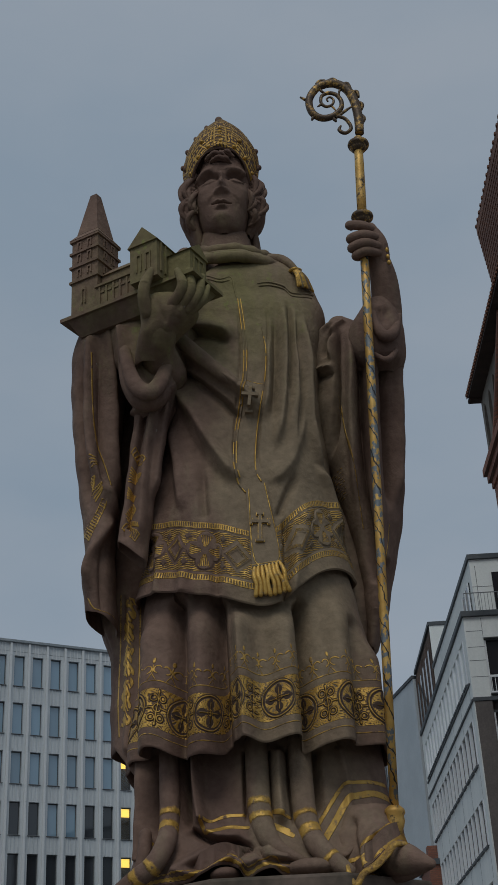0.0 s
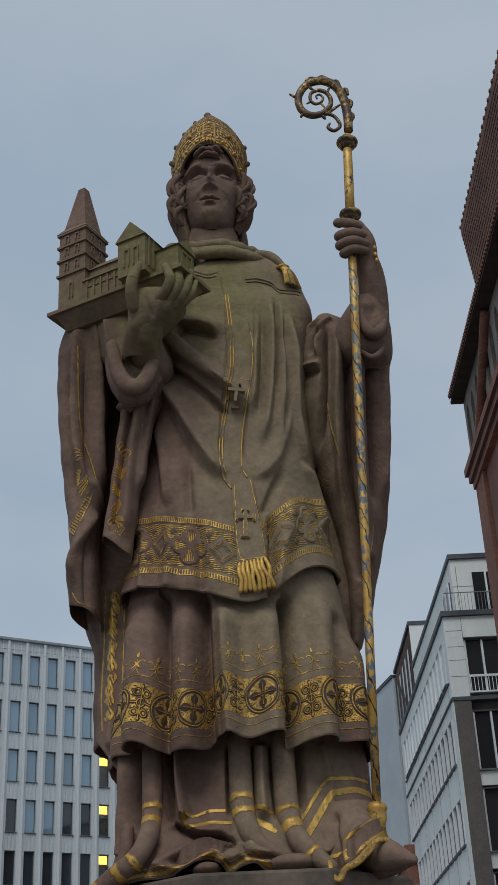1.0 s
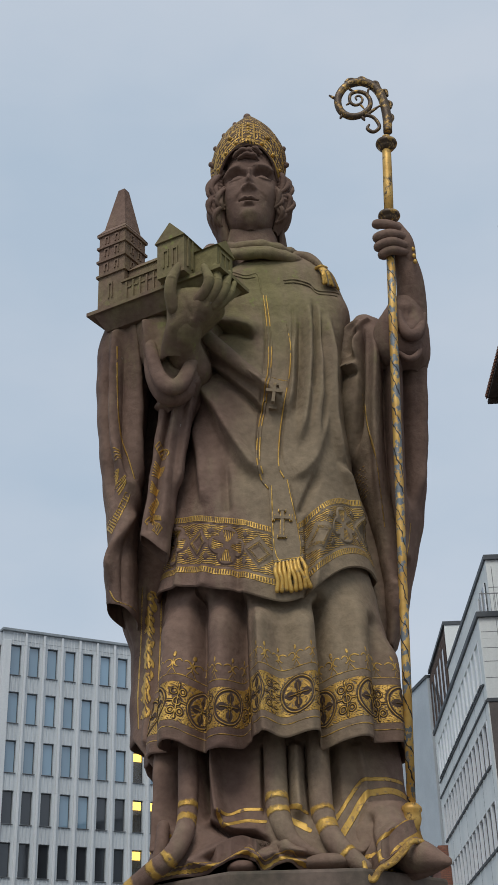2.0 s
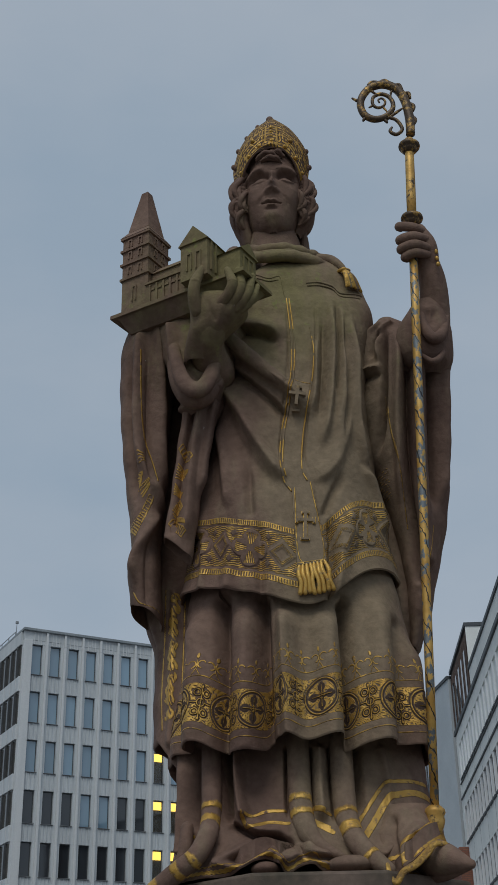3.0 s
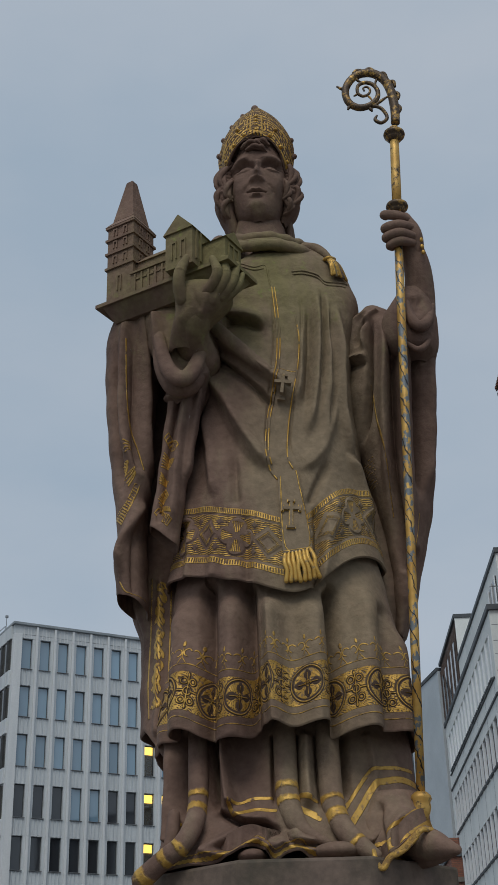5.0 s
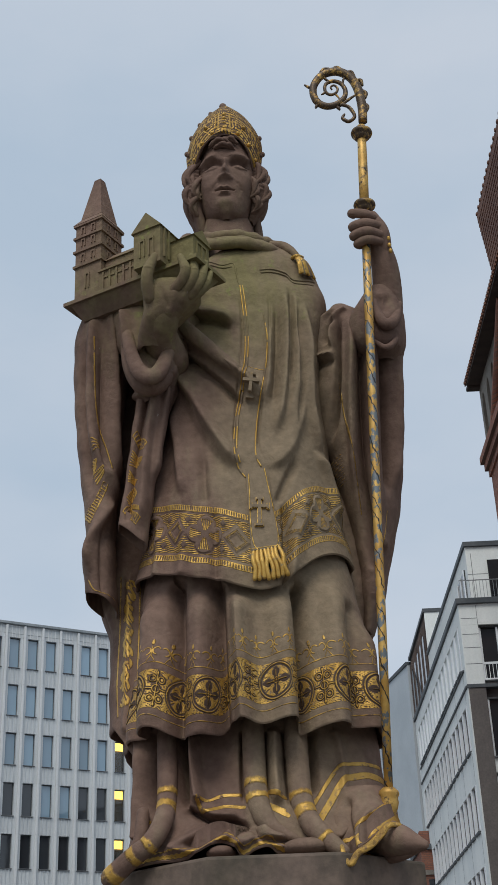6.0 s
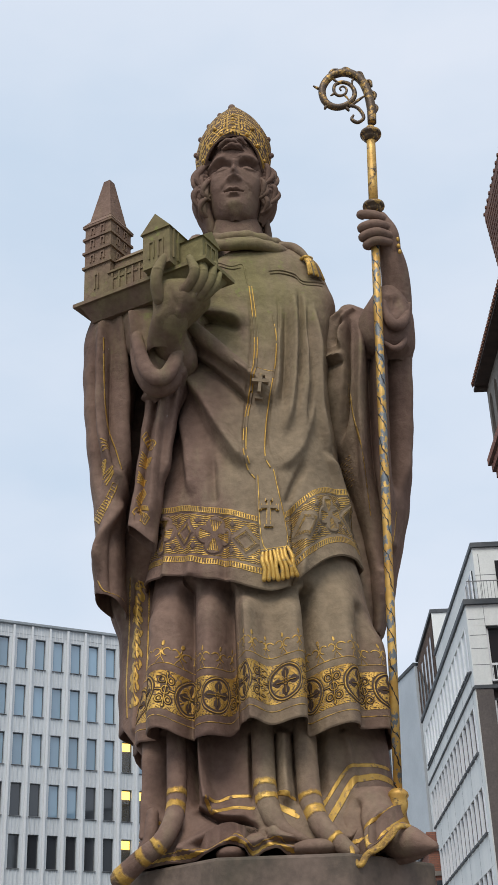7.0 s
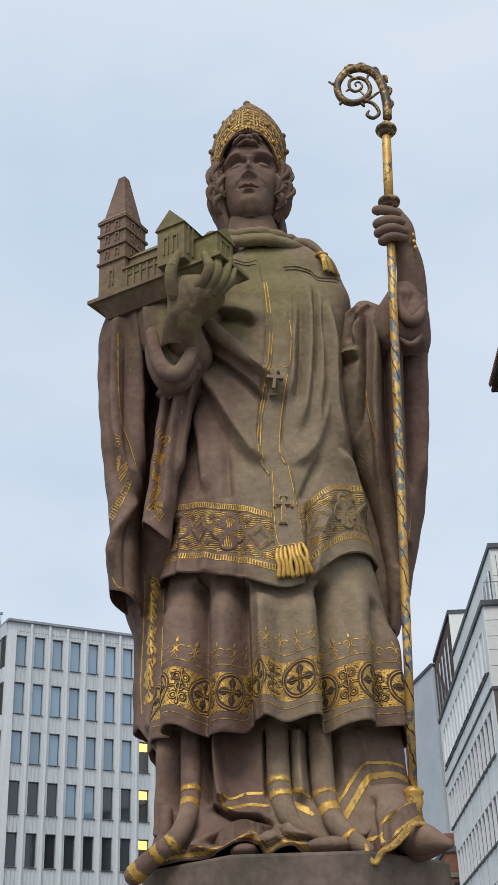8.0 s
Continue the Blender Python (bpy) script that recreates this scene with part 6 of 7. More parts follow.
    for rim, lift, gold in ((0.0015, 0.0, 0.0016), (0.0, -0.0035, -0.01)):
        bars = (((-0.0042, -0.048), (0.0042, 0.032)), ((-0.022, 0.005), (0.022, 0.0135)), ((-0.009, 0.030), (0.009, 0.036)), ((-0.011, -0.053), (0.011, -0.047)), ((-0.026, 0.000), (-0.021, 0.0185)), ((0.021, 0.000), (0.026, 0.0185)))
        for k, (lo, hi) in enumerate(bars):
            c.block(up, (lo[0] - rim, lift - 0.0003 * k, lo[1] - rim), (hi[0] + rim, 0.018, hi[1] + rim), gold)
    x1, z1 = (0.058, 1.318)
    bars = (((-0.0045, -0.034), (0.0045, 0.034)), ((-0.024, -0.002), (0.024, 0.007)), ((-0.011, 0.030), (0.011, 0.037)), ((-0.011, -0.040), (0.011, -0.033)), ((-0.028, -0.010), (-0.023, 0.014)), ((0.023, -0.010), (0.028, 0.014)))
    for k, (lo, hi) in enumerate(bars):
        mx, mz = x1 + (lo[0] + hi[0]) / 2, z1 + (lo[1] + hi[1]) / 2
        up = pose(x1, on_vest([(mx, mz), (mx + 0.001, mz)], 0.004 + 0.0004 * k)[0][1], z1, 0, 8, 0)
        c.block(up, (lo[0], 0, lo[1]), (hi[0], 0.016, hi[1]), -0.0008)
    rnd = random.Random(4)
    for k in range(8):
        f = k / 7
        x0, x1 = xd + 0.006 + (xc - xd - 0.012) * f, xd + 0.006 + (xc - xd + 0.008) * f
        z0 = zd + (zc - zd) * f + 0.002
        drop = 0.080 + 0.006 * rnd.random()
        wig = 0.007 * (rnd.random() - 0.5)
        c.tube([(x0, yb + 0.006, z0), (x0 * 0.65 + x1 * 0.35 + wig, yb - 0.004, z0 - 0.03), (x0 * 0.3 + x1 * 0.7 - wig, yb - 0.006, z0 - 0.055), (x1, yb - 0.002, z0 - drop)], [0.0050, 0.0060, 0.0056, 0.0066], 12, 5, 1, 0.004)
    # head
    robe(c, FACE, FACE_FOLDS, None, 340, 220, 2.25, back=(3, 0.0))
    robe(c, [(2.188, -0.043, 0.075, 0.02, 0.075, 0.08), (2.083, -0.061, 0.086, 0.02, 0.08, 0.085), (1.970, -0.082, 0.104, 0.02, 0.1, 0.1)], (), None, 120, 50, 2.2)
    robe(c, MITRE, [(0.007, 0.006, 0.006, [(-0.111, 2.218), (-0.084, 2.269), (-0.053, 2.315), (-0.022, 2.345), (0.011, 2.356), (0.042, 2.343), (0.071, 2.311), (0.101, 2.263), (0.127, 2.210)], 0, 0), (0.006, 0.016, 0.016, [(0.010, 2.355), (0.012, 2.479)], 0, 0), (-0.003, 0.003, 0.003, [(-0.016, 2.361), (-0.011, 2.468)], 0, 0), (-0.003, 0.003, 0.003, [(0.037, 2.359), (0.037, 2.466)], 0, 0)], MITRE_HEM, 420, 160, 2.2, MITRE_GOLD, mitre_cloth)
    for q in ((0.012, -0.010, 2.551), (-0.032, -0.020, 2.508), (0.055, -0.020, 2.506), (-0.070, -0.020, 2.460), (0.098, -0.020, 2.454), (-0.100, -0.020, 2.404), (0.131, -0.020, 2.397), (-0.117, -0.020, 2.337), (0.139, -0.020, 2.328)):
        c.blob(q, (0.0085, 0.009, 0.0095), -0.01, 10)
        c.blob((q[0] * 0.93 + 0.07 * 0.010, q[1], q[2] - 0.006), (0.011, 0.010, 0.009), -0.01, 10)
    for (x, z) in [(0.012, 2.456), (0.011, 2.431), (0.011, 2.402), (0.011, 2.376), (-0.051, 2.390), (-0.029, 2.355), (-0.064, 2.318), (-0.091, 2.276), (0.076, 2.385), (0.056, 2.350), (0.092, 2.311), (0.111, 2.267)]:
        c.blob((x, front_y(MITRE, x, z, 2.2) - 0.004, z), (0.0078, 0.0085, 0.0070), 0.012, 12)
    c.blob((0.011, 0.0, 2.558), (0.013, 0.013, 0.013), -0.01, 12)
    c.blob((0.010, 0.030, 2.315), (0.098, 0.105, 0.14))
    # locks of hair beside the face
    left_hair = [(2.284, -0.101, -0.059, 0, 0.04, 0.06), (2.243, -0.121, -0.063, 0, 0.052, 0.06), (2.192, -0.127, -0.066, 0, 0.058, 0.06), (2.146, -0.130, -0.067, 0, 0.058, 0.06), (2.107, -0.121, -0.065, 0.005, 0.052, 0.06), (2.070, -0.103, -0.058, 0.01, 0.045, 0.05), (2.021, -0.084, -0.052, 0.015, 0.035, 0.04)]
    right_hair = [(2.278, 0.085, 0.129, 0, 0.04, 0.06), (2.231, 0.087, 0.143, 0, 0.052, 0.06), (2.185, 0.088, 0.149, 0, 0.058, 0.06), (2.143, 0.086, 0.150, 0, 0.058, 0.06), (2.105, 0.083, 0.137, 0.005, 0.052, 0.06), (2.082, 0.080, 0.117, 0.01, 0.045, 0.05), (2.061, 0.075, 0.101, 0.015, 0.035, 0.04)]
    ripple = [(0.006, 0.006, 0.006, [(x, z), (x + 0.05, z - 0.012)], 1, 1) for x, z in [(xx, 2.263 - 0.017 * k) for xx in (-0.121, 0.087) for k in range(7)]]
    robe(c, left_hair, ripple, None, 120, 100, 2.2, back=(5, 0.006))
    robe(c, right_hair, ripple, None, 120, 100, 2.2, back=(5, 0.006))
    for path, rr in (
            ([(-0.073, -0.050, 2.278), (-0.099, -0.055, 2.241), (-0.107, -0.055, 2.204), (-0.092, -0.060, 2.167)], [0.010, 0.015, 0.015, 0.008]),
            ([(-0.101, -0.030, 2.271), (-0.120, -0.030, 2.238), (-0.119, -0.040, 2.193), (-0.100, -0.050, 2.159)], [0.010, 0.014, 0.014, 0.008]),
            ([(-0.071, -0.060, 2.204), (-0.088, -0.065, 2.172), (-0.091, -0.060, 2.142), (-0.078, -0.055, 2.124)], [0.008, 0.013, 0.013, 0.007]),
            ([(-0.098, -0.050, 2.184), (-0.119, -0.045, 2.159), (-0.118, -0.040, 2.126), (-0.098, -0.045, 2.100)], [0.010, 0.015, 0.014, 0.008]),
            ([(-0.076, -0.050, 2.142), (-0.097, -0.050, 2.115), (-0.100, -0.040, 2.091), (-0.084, -0.030, 2.070)], [0.010, 0.014, 0.013, 0.008]),
            ([(-0.103, -0.030, 2.126), (-0.108, -0.020, 2.101), (-0.094, -0.010, 2.076), (-0.076, -0.010, 2.053)], [0.010, 0.014, 0.014, 0.010]),
            ([(-0.076, 0.020, 2.167), (-0.081, 0.020, 2.109), (-0.067, 0.020, 2.047)], [0.020, 0.020, 0.016]),
            ([(0.097, -0.050, 2.277), (0.120, -0.055, 2.241), (0.128, -0.055, 2.205), (0.109, -0.060, 2.170)], [0.010, 0.015, 0.015, 0.008]),
            ([(0.123, -0.030, 2.268), (0.143, -0.030, 2.234), (0.141, -0.040, 2.191), (0.120, -0.050, 2.158)], [0.010, 0.014, 0.014, 0.008]),
            ([(0.092, -0.060, 2.203), (0.105, -0.065, 2.170), (0.108, -0.060, 2.139), (0.092, -0.055, 2.121)], [0.008, 0.013, 0.013, 0.007]),
            ([(0.116, -0.050, 2.182), (0.141, -0.045, 2.162), (0.144, -0.040, 2.133), (0.120, -0.045, 2.102)], [0.010, 0.015, 0.014, 0.008]),
            ([(0.093, -0.050, 2.141), (0.113, -0.050, 2.112), (0.116, -0.040, 2.092), (0.095, -0.030, 2.078)], [0.010, 0.014, 0.012, 0.007]),
            ([(0.104, 0.030, 2.155), (0.110, 0.030, 2.076), (0.117, 0.030, 2.002)], [0.016, 0.016, 0.013]),
            ([(-0.038, -0.095, 2.306), (-0.020, -0.108, 2.316), (0.004, -0.114, 2.317), (0.026, -0.110, 2.306)], [0.006, 0.010, 0.011, 0.006]),
            ([(-0.023, -0.100, 2.294), (-0.004, -0.112, 2.298), (0.022, -0.114, 2.295), (0.040, -0.104, 2.286)], [0.005, 0.010, 0.011, 0.005]),
            ([(0.012, -0.105, 2.329), (0.034, -0.110, 2.324), (0.051, -0.104, 2.310)], [0.008, 0.010, 0.005])):
        for j in range(3):
            turn = [2.1 * j + 1.3 * n for n in range(len(path))]
            c.tube([(q[0] + 0.55 * r * math.cos(u), q[1] - 0.55 * r * math.sin(u), q[2] + 0.15 * r * math.sin(u)) for q, r, u in zip(path, rr, turn)], [0.62 * r for r in rr], 12, 6)
    # hood rolled round the neck
    for rx, ry, rad, x0, z0, tilt in ((0.122, 0.130, 0.019, 0.024, 1.917, 0.08), (0.156, 0.162, 0.018, 0.048, 1.865, 0.14), (0.140, 0.150, 0.014, 0.038, 1.885, 0.12)):
        pts = []
        for k in range(33):
            a = 2 * math.pi * k / 32
            pts.append((x0 + rx * math.cos(a) + 0.006 * math.sin(3 * a), 0.0 - ry * math.sin(a), z0 + 0.05 - 0.05 * math.sin(a) - tilt * rx * math.cos(a) + 0.004 * math.sin(5 * a + 1)))
        c.tube(pts, [rad * (1 + 0.14 * math.sin(4 * k * 0.7)) for k in range(33)], 18, 3)
    c.tube([(0.153, -0.100, 1.896), (0.188, -0.110, 1.883), (0.214, -0.130, 1.846), (0.237, -0.130, 1.807)], [0.018, 0.016, 0.012, 0.008], 16, 6)
    c.tube([(-0.118, 0.020, 2.003), (-0.125, -0.050, 1.923), (-0.114, -0.100, 1.836)], [0.032, 0.034, 0.03], 16, 6)
    jewel = random.Random(9)
    ta, tb, tc = Vector((0.215, -0.150, 1.818)), Vector((0.226, -0.172, 1.745)), Vector((0.274, -0.130, 1.751))
    for k in range(11):
        f = k / 10
        end = tb.lerp(tc, f) + Vector((0, -0.010 * math.sin(math.pi * f), -0.006 * jewel.random()))
        start = ta + Vector((0.010 * f, -0.004 * math.sin(math.pi * f), 0.003 * f))
        mid = start.lerp(end, 0.5) + Vector((0.003, -0.010, 0.004))
        c.tube([tuple(start), tuple(mid), tuple(end)], [0.0040, 0.0052, 0.0042], 8, 5, 1, 0.003 if jewel.random() > 0.25 else -0.01)
    c.tube([(0.208, -0.150, 1.814), (0.221, -0.160, 1.813), (0.238, -0.148, 1.816)], [0.006, 0.007, 0.006], 10, 5, 1, 0.002)
    # arm with the church: upper arm, forearm, hand and sleeve folds
    c.tube([(-0.068, 0.000, 1.903), (-0.120, -0.060, 1.735), (-0.169, -0.140, 1.563), (-0.204, -0.200, 1.469)], [0.075, 0.085, 0.080, 0.06], 28, 8)
    c.tube([(-0.174, -0.200, 1.430), (-0.200, -0.270, 1.466), (-0.191, -0.315, 1.495), (-0.174, -0.330, 1.523)], [0.056, 0.052, 0.048, 0.044], 24, 8)
    c.tube([(-0.313, -0.120, 1.717), (-0.296, -0.255, 1.491), (-0.274, -0.285, 1.377), (-0.242, -0.295, 1.326), (-0.206, -0.290, 1.335), (-0.177, -0.265, 1.419), (-0.164, -0.200, 1.559)], [0.010, 0.017, 0.022, 0.026, 0.025, 0.019, 0.010], 24, 8, 0.8)
    c.tube([(-0.303, -0.230, 1.506), (-0.281, -0.245, 1.391), (-0.244, -0.250, 1.326), (-0.200, -0.245, 1.345), (-0.172, -0.230, 1.453)], [0.016, 0.030, 0.036, 0.033, 0.018], 24, 8)
    c.tube([(-0.152, -0.220, 1.553), (-0.083, -0.235, 1.471), (-0.006, -0.235, 1.396), (0.043, -0.225, 1.370)], [0.020, 0.022, 0.018, 0.010], 16, 8)
    robe(c, [(1.604, -0.221, -0.119, -0.345, 0.03, 0.03), (1.578, -0.238, -0.090, -0.34, 0.046, 0.04), (1.544, -0.243, -0.078, -0.335, 0.056, 0.05), (1.516, -0.245, -0.102, -0.325, 0.058, 0.05), (1.488, -0.253, -0.139, -0.31, 0.058, 0.05), (1.460, -0.261, -0.169, -0.285, 0.056, 0.05), (1.425, -0.267, -0.185, -0.25, 0.056, 0.05)],
         [(0.006, 0.010, 0.010, [(-0.148, 1.563), (-0.158, 1.510), (-0.185, 1.435)], 1, 1), (0.006, 0.009, 0.009, [(-0.119, 1.558), (-0.130, 1.509)], 1, 1), (-0.003, 0.006, 0.006, [(-0.193, 1.576), (-0.184, 1.530), (-0.159, 1.491)], 1, 1)], None, 160, 90, 2.5, back=(3, 0.0))
    for path, r in (
            ([(-0.158, -0.375, 1.551), (-0.131, -0.400, 1.572), (-0.119, -0.410, 1.605), (-0.133, -0.390, 1.662)], 0.0150),
            ([(-0.126, -0.375, 1.546), (-0.106, -0.395, 1.569), (-0.095, -0.400, 1.605), (-0.102, -0.385, 1.665)], 0.0140),
            ([(-0.110, -0.370, 1.541), (-0.088, -0.385, 1.565), (-0.073, -0.385, 1.599), (-0.062, -0.365, 1.656)], 0.0138),
            ([(-0.101, -0.360, 1.540), (-0.074, -0.370, 1.559), (-0.059, -0.370, 1.586), (-0.048, -0.355, 1.627)], 0.0115),
            ([(-0.223, -0.370, 1.537), (-0.230, -0.390, 1.574), (-0.226, -0.395, 1.617), (-0.207, -0.385, 1.670)], 0.0165)):
        c.tube(path, [r * 1.15, r * 1.08, r * 1.02, r * 0.70], 18, 7)
        tip = path[-1]
        c.blob((tip[0], tip[1] - r * 0.25, tip[2] - 0.006), (r * 0.62, r * 0.5, r * 0.8), -0.01, 10)
        c.blob((path[2][0], path[2][1] - r * 0.12, path[2][2]), (r * 1.02, r * 0.98, r * 0.9), -0.01, 10)
    carve_church(c)
    # raised arm: sleeve, forearm, fist round the staff
    c.tube([(0.256, 0.020, 1.710), (0.325, -0.030, 1.601), (0.397, -0.090, 1.546), (0.469, -0.140, 1.553)], [0.050, 0.048, 0.054, 0.05], 28, 8)
    robe(c, CUFF, CUFF_FOLDS, None, 220, 120, 2.2)
    c.tube([(0.438, -0.185, 1.647), (0.444, -0.210, 1.567), (0.464, -0.220, 1.520), (0.495, -0.205, 1.541), (0.521, -0.160, 1.628)], [0.012, 0.015, 0.018, 0.017, 0.012], 20, 8)
    c.tube([(0.432, -0.205, 1.470), (0.459, -0.210, 1.445), (0.487, -0.200, 1.466), (0.507, -0.170, 1.518)], [0.006, 0.010, 0.009, 0.005], 16, 8)
    c.tube([(0.484, -0.130, 1.595), (0.492, -0.150, 1.676), (0.488, -0.180, 1.750), (0.471, -0.205, 1.817), (0.453, -0.210, 1.863)], [0.052, 0.046, 0.041, 0.034, 0.036], 24, 8)
    c.tube([(0.490, -0.180, 1.730), (0.480, -0.228, 1.835), (0.457, -0.235, 1.900)], [0.020, 0.026, 0.018], 16, 7)
    for path, r in (
            ([(0.470, -0.235, 1.886), (0.433, -0.262, 1.889), (0.394, -0.245, 1.907), (0.401, -0.215, 1.921)], 0.0108),
            ([(0.478, -0.240, 1.857), (0.430, -0.266, 1.852), (0.393, -0.248, 1.854), (0.404, -0.215, 1.869)], 0.0118),
            ([(0.475, -0.240, 1.827), (0.431, -0.264, 1.824), (0.394, -0.246, 1.822), (0.405, -0.215, 1.835)], 0.0115),
            ([(0.474, -0.235, 1.806), (0.433, -0.258, 1.799), (0.403, -0.242, 1.795), (0.413, -0.215, 1.805)], 0.0102)):
        c.tube(path, [r * 1.3, r * 1.42, r * 1.34, r * 1.0], 14, 7)
        c.blob(path[1], (r * 1.15, r * 1.12, r * 1.1), -0.01, 10)
    for q in ((0.498, -0.240, 1.814), (0.499, -0.240, 1.789), (0.501, -0.240, 1.768)):
        c.blob(q, (0.006, 0.006, 0.008), 0.003, 8)
    return c


BASE = Matrix.Translation((0.03, 3.38, 2.03))
statue = new("statue", carve_statue().mesh("statue", STATUE))
statue.matrix_world = BASE
tagged(statue, "brown sandstone bishop statue holding a model church, gilded hems", "statue")


# ---------------------------------------------------------------- pedestal
PLINTH = surface("dark_brown_plinth_stone", (0.072, 0.058, 0.040), (0.160, 0.115, 0.089), 5.0, 34, 0.8, 0.35, 0.006, grain=0.3)


def build_pedestal():
    p = thing("pedestal", pose(0.03, 3.38, 0), "dark brown eight-sided stone pedestal", "pedestal")

    def octagon(r):
        return [(r * math.cos(math.pi / 8 + k * math.pi / 4) + 0.06, r * math.sin(math.pi / 8 + k * math.pi / 4)) for k in range(8)]

    for name, r, z0, z1 in (("plinth", 0.41, 1.86, 2.03), ("cornice", 0.47, 1.72, 1.857), ("shaft", 0.40, 0.42, 1.717), ("foot", 0.50, 0.0, 0.417)):
        bm = prism(octagon(r), z0, z1)
        bmesh.ops.bevel(bm, geom=list(bm.edges), offset=0.008, segments=2, affect="EDGES", profile=0.5)
        part(name, bm, PLINTH, p)


build_pedestal()


# ---------------------------------------------------------------- crozier
def gilt_metal(name, wear, spiral=False, tarnish=(0.045, 0.035, 0.030)):
    """Gilded staff, worn to dark metal in spots; the lower shaft is wound with blue-grey leaves."""
    m, n, l, bsdf = nodes_of(name)
    gold = blend(n, l, ramp(n, l, noise_at(n, l, 9, 5), 0.3, 0.7), (0.44, 0.24, 0.05), (0.66, 0.42, 0.12))
    dark = ramp(n, l, noise_at(n, l, 46, 9, (1, 1, 1), 0.7), wear, wear + 0.14)
    col = blend(n, l, dark, gold, tarnish)
    if spiral:
        c = n.new("ShaderNodeTexCoord")
        sep = n.new("ShaderNodeSeparateXYZ")
        l.new(c.outputs["Object"], sep.inputs["Vector"])
        ang = n.new("ShaderNodeMath")
        ang.operation = "ARCTAN2"
        l.new(sep.outputs["Y"], ang.inputs[0])
        l.new(sep.outputs["X"], ang.inputs[1])
        wind = n.new("ShaderNodeMath")
        wind.operation = "MULTIPLY_ADD"
        wind.inputs[1].default_value = 40.0
        l.new(sep.outputs["Z"], wind.inputs[0])
        l.new(ang.outputs["Value"], wind.inputs[2])
        wob = n.new("ShaderNodeMath")
        wob.operation = "MULTIPLY_ADD"
        wob.inputs[1].default_value = 5.0
        l.new(noise_at(n, l, 12, 3), wob.inputs[0])
        l.new(wind.outputs["Value"], wob.inputs[2])
        sn = n.new("ShaderNodeMath")
        sn.operation = "SINE"
        l.new(wob.outputs["Value"], sn.inputs[0])
        col = blend(n, l, ramp(n, l, noise_at(n, l, 52, 5, (1, 1, 0.7)), 0.51, 0.56), col, (0.16, 0.18, 0.195))
        ab = n.new("ShaderNodeMath")
        ab.operation = "ABSOLUTE"
        sh = n.new("ShaderNodeMath")
        sh.inputs[1].default_value = -0.28
        l.new(sn.outputs["Value"], sh.inputs[0])
        l.new(sh.outputs["Value"], ab.inputs[0])
        col = blend(n, l, ramp(n, l, ab.outputs["Value"], 0.20, 0.08), col, (0.025, 0.022, 0.022))
    l.new(col, bsdf.inputs["Base Color"])
    bsdf.inputs["Metallic"].default_value = 0.4
    bsdf.inputs["Roughness"].default_value = 0.5
    bn = add(n, "ShaderNodeBump", Strength=0.5, Distance=0.003)
    l.new(noise_at(n, l, 60, 5), bn.inputs["Height"])
    l.new(bn.outputs["Normal"], bsdf.inputs["Normal"])
    return m


GILT = gilt_metal("worn_gilding", 0.51)
DULL = gilt_metal("tarnished_gilding", 0.36, tarnish=(0.085, 0.056, 0.034))
WOUND = gilt_metal("leaf_wound_gilding", 0.62, True)


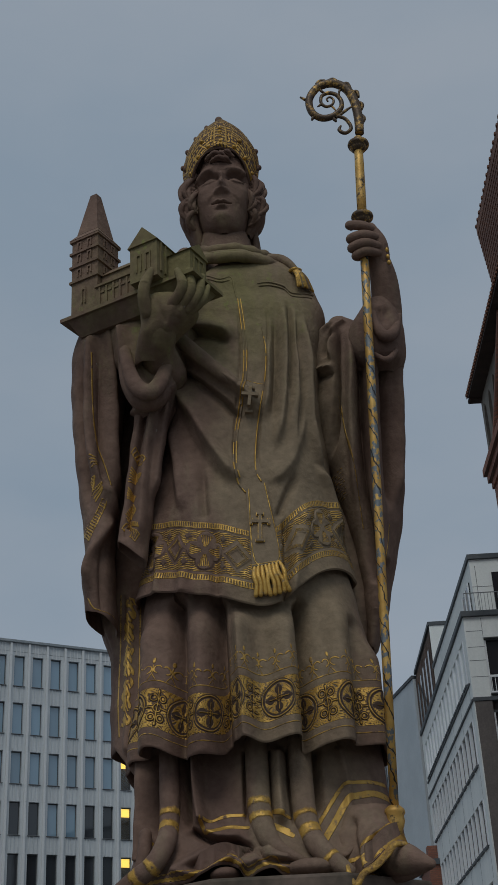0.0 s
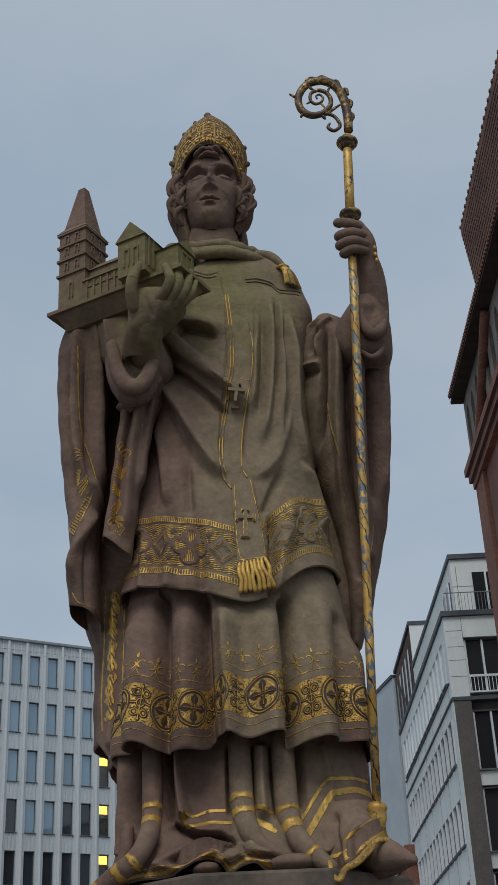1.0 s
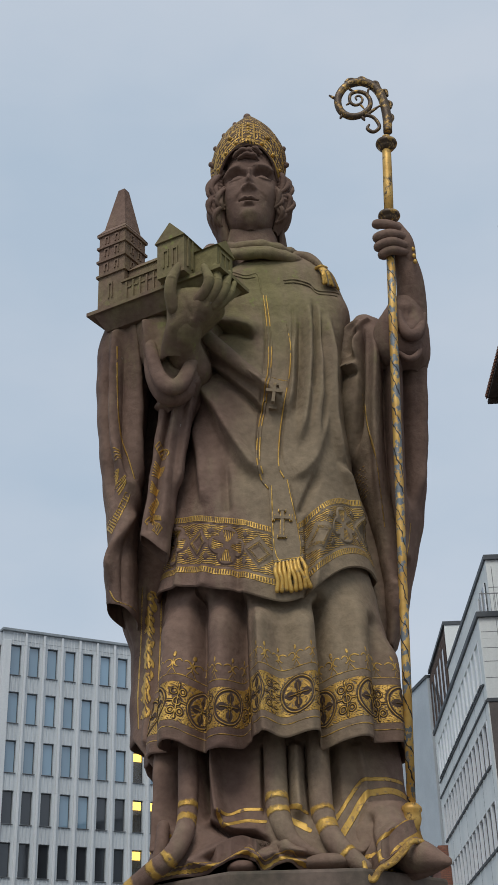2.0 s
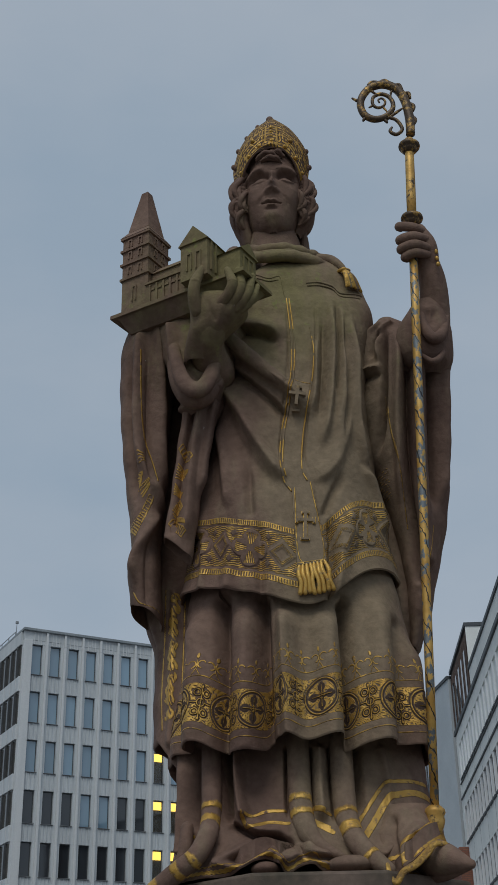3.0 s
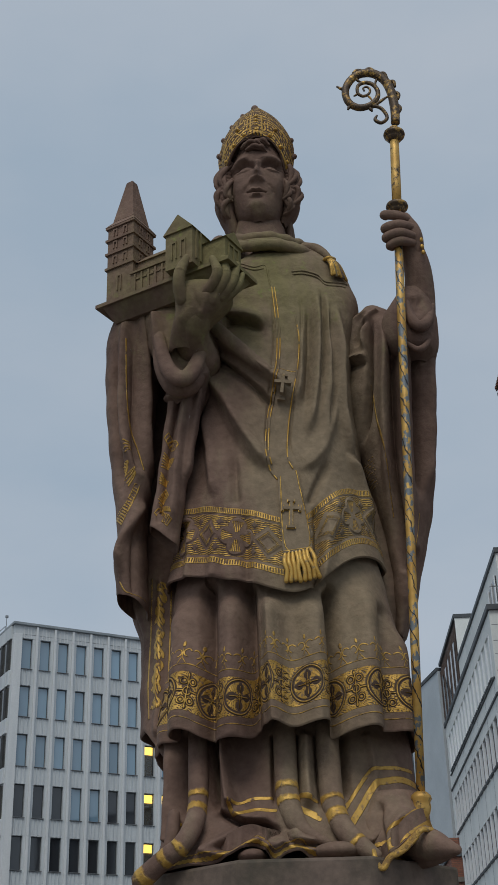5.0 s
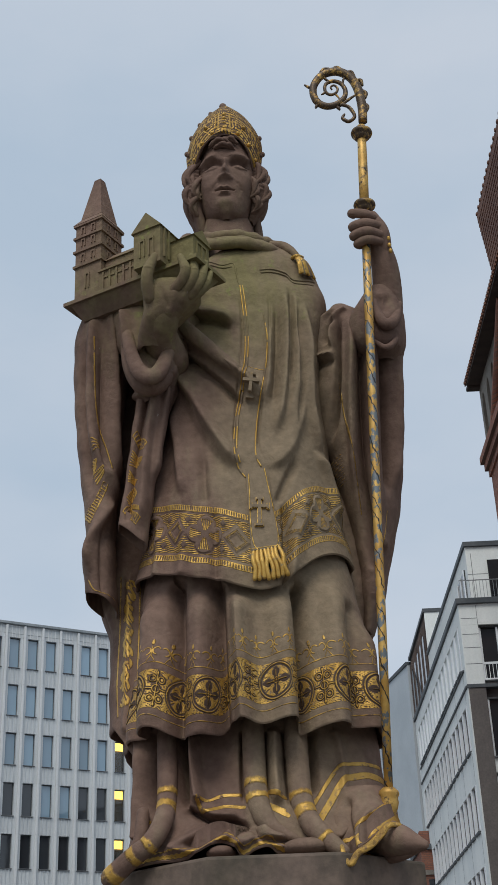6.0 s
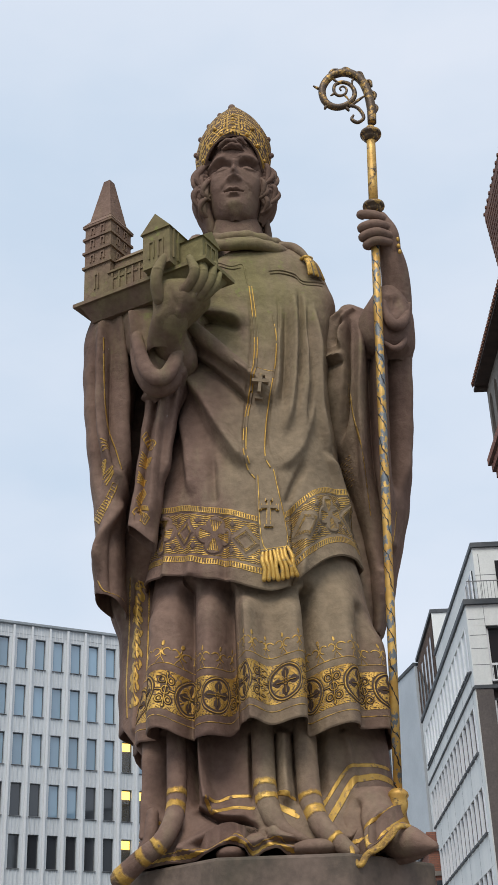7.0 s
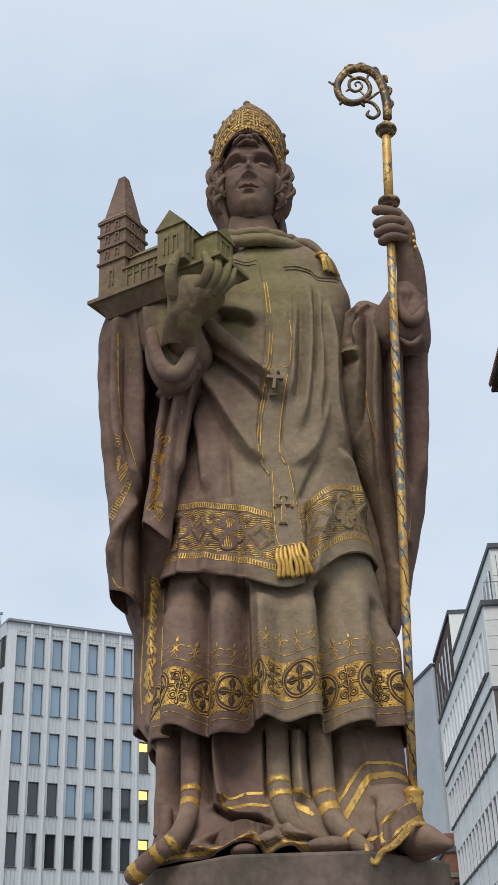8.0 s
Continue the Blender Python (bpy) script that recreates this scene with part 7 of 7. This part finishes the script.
def build_crozier():
    top, low = Vector((0.450, -0.235, 2.256)), Vector((0.353, -0.235, 0.137))
    c = thing("crozier", BASE, "gilded bishop's crozier with a curled head and leaf-wound shaft", "crozier")
    axis = low - top
    at = lambda k: top + axis * k
    rot = (-axis).to_track_quat("Z", "Y").to_matrix().to_4x4()

    def turned(name, profile, k, material, label="", sides=28):
        ob = part(name, lathe(profile, sides), material, c, label)
        ob.matrix_basis = Matrix.Translation(at(k)) @ rot
        return ob

    n = axis.length
    hand = 0.165 * n
    turned("shaft", [(0.0145, -hand), (0.0150, -hand * 0.6), (0.0145, -hand * 0.3), (0.0135, 0.0)], 0, GILT, "plain worn gilded shaft")
    turned("shaft", [(0.0110, -n), (0.0120, -n * 0.8), (0.0128, -n * 0.5), (0.0130, -n * 0.3), (0.0130, -hand - 0.003)], 0, WOUND, "shaft wound with blue-grey leaves")
    knop = [(0.013, -0.026), (0.020, -0.020), (0.026, -0.013), (0.027, -0.006), (0.033, -0.003), (0.0345, 0.003), (0.033, 0.009), (0.022, 0.014), (0.014, 0.020)]
    turned("knop", knop, 0.015, DULL, "turned tarnished knop")
    turned("knop", knop, 0.149, DULL, "turned tarnished knop")
    foot = [(0.004, -0.060), (0.008, -0.045), (0.015, -0.034), (0.021, -0.020), (0.024, -0.006), (0.022, 0.006), (0.026, 0.014), (0.024, 0.022), (0.015, 0.030)]
    turned("foot_knob", foot, 1.0, GILT, "gilded foot knob")
    turned("spike", [(0.006, -0.12), (0.008, -0.06)], 1.0, DULL)
    # crook: rises from the knop, turns over and winds inwards
    spine = [(0.457, -0.235, 2.275), (0.459, -0.235, 2.340), (0.451, -0.235, 2.412), (0.429, -0.235, 2.463), (0.387, -0.235, 2.489), (0.337, -0.235, 2.474), (0.306, -0.235, 2.424), (0.310, -0.235, 2.371), (0.340, -0.235, 2.344), (0.377, -0.235, 2.350), (0.405, -0.235, 2.380), (0.409, -0.235, 2.413), (0.394, -0.235, 2.440), (0.369, -0.235, 2.448), (0.347, -0.235, 2.435), (0.344, -0.235, 2.406), (0.359, -0.235, 2.391), (0.378, -0.235, 2.398), (0.385, -0.235, 2.416), (0.375, -0.235, 2.430), (0.363, -0.235, 2.424), (0.366, -0.235, 2.412)]
    part("crook", tube(spine, [0.0145, 0.0150, 0.0150, 0.0145, 0.0140, 0.0130, 0.0125, 0.012, 0.0115, 0.0105, 0.0085, 0.0075, 0.0068, 0.0064, 0.0058, 0.0054, 0.005, 0.0045, 0.004, 0.0036, 0.0032, 0.003], 16, 7), DULL, c, "curled tarnished crook")
    for pts, r in (
            ([(0.384, -0.235, 2.352), (0.416, -0.235, 2.337), (0.432, -0.235, 2.299), (0.412, -0.235, 2.278), (0.393, -0.235, 2.291), (0.400, -0.235, 2.309)], 0.006),
            ([(0.387, -0.235, 2.343), (0.419, -0.235, 2.370), (0.442, -0.235, 2.388)], 0.005),
            ([(0.306, -0.235, 2.426), (0.293, -0.235, 2.424), (0.277, -0.235, 2.435)], 0.0055),
            ([(0.318, -0.235, 2.354), (0.312, -0.235, 2.345), (0.308, -0.235, 2.336)], 0.0055),
            ([(0.342, -0.235, 2.469), (0.349, -0.235, 2.456), (0.361, -0.235, 2.449)], 0.0045),
            ([(0.344, -0.235, 2.404), (0.338, -0.235, 2.397), (0.330, -0.235, 2.392)], 0.0038),
            ([(0.376, -0.235, 2.393), (0.383, -0.235, 2.383), (0.389, -0.235, 2.371)], 0.0035),
            ([(0.415, -0.235, 2.469), (0.406, -0.235, 2.452), (0.405, -0.235, 2.437)], 0.004),
            ([(0.376, -0.235, 2.343), (0.383, -0.235, 2.333), (0.386, -0.235, 2.326)], 0.0055)):
        part("tendril", tube(pts, [r] * (len(pts) - 1) + [r * 0.55], 10, 6), DULL, c)
    for a, b, d in (((0.334, -0.235, 2.488), (0.346, -0.235, 2.499), (0.363, -0.235, 2.502)), ((0.372, -0.235, 2.497), (0.388, -0.235, 2.506), (0.406, -0.235, 2.496)), ((0.420, -0.235, 2.485), (0.435, -0.235, 2.485), (0.444, -0.235, 2.465)),
                    ((0.451, -0.235, 2.450), (0.464, -0.235, 2.448), (0.467, -0.235, 2.426)), ((0.462, -0.235, 2.407), (0.476, -0.235, 2.394), (0.472, -0.235, 2.373)), ((0.465, -0.235, 2.354), (0.477, -0.235, 2.337), (0.470, -0.235, 2.316))):
        part("crocket", tube([a, b, d], [0.0055, 0.0065, 0.0045], 10, 5), DULL, c)


build_crozier()
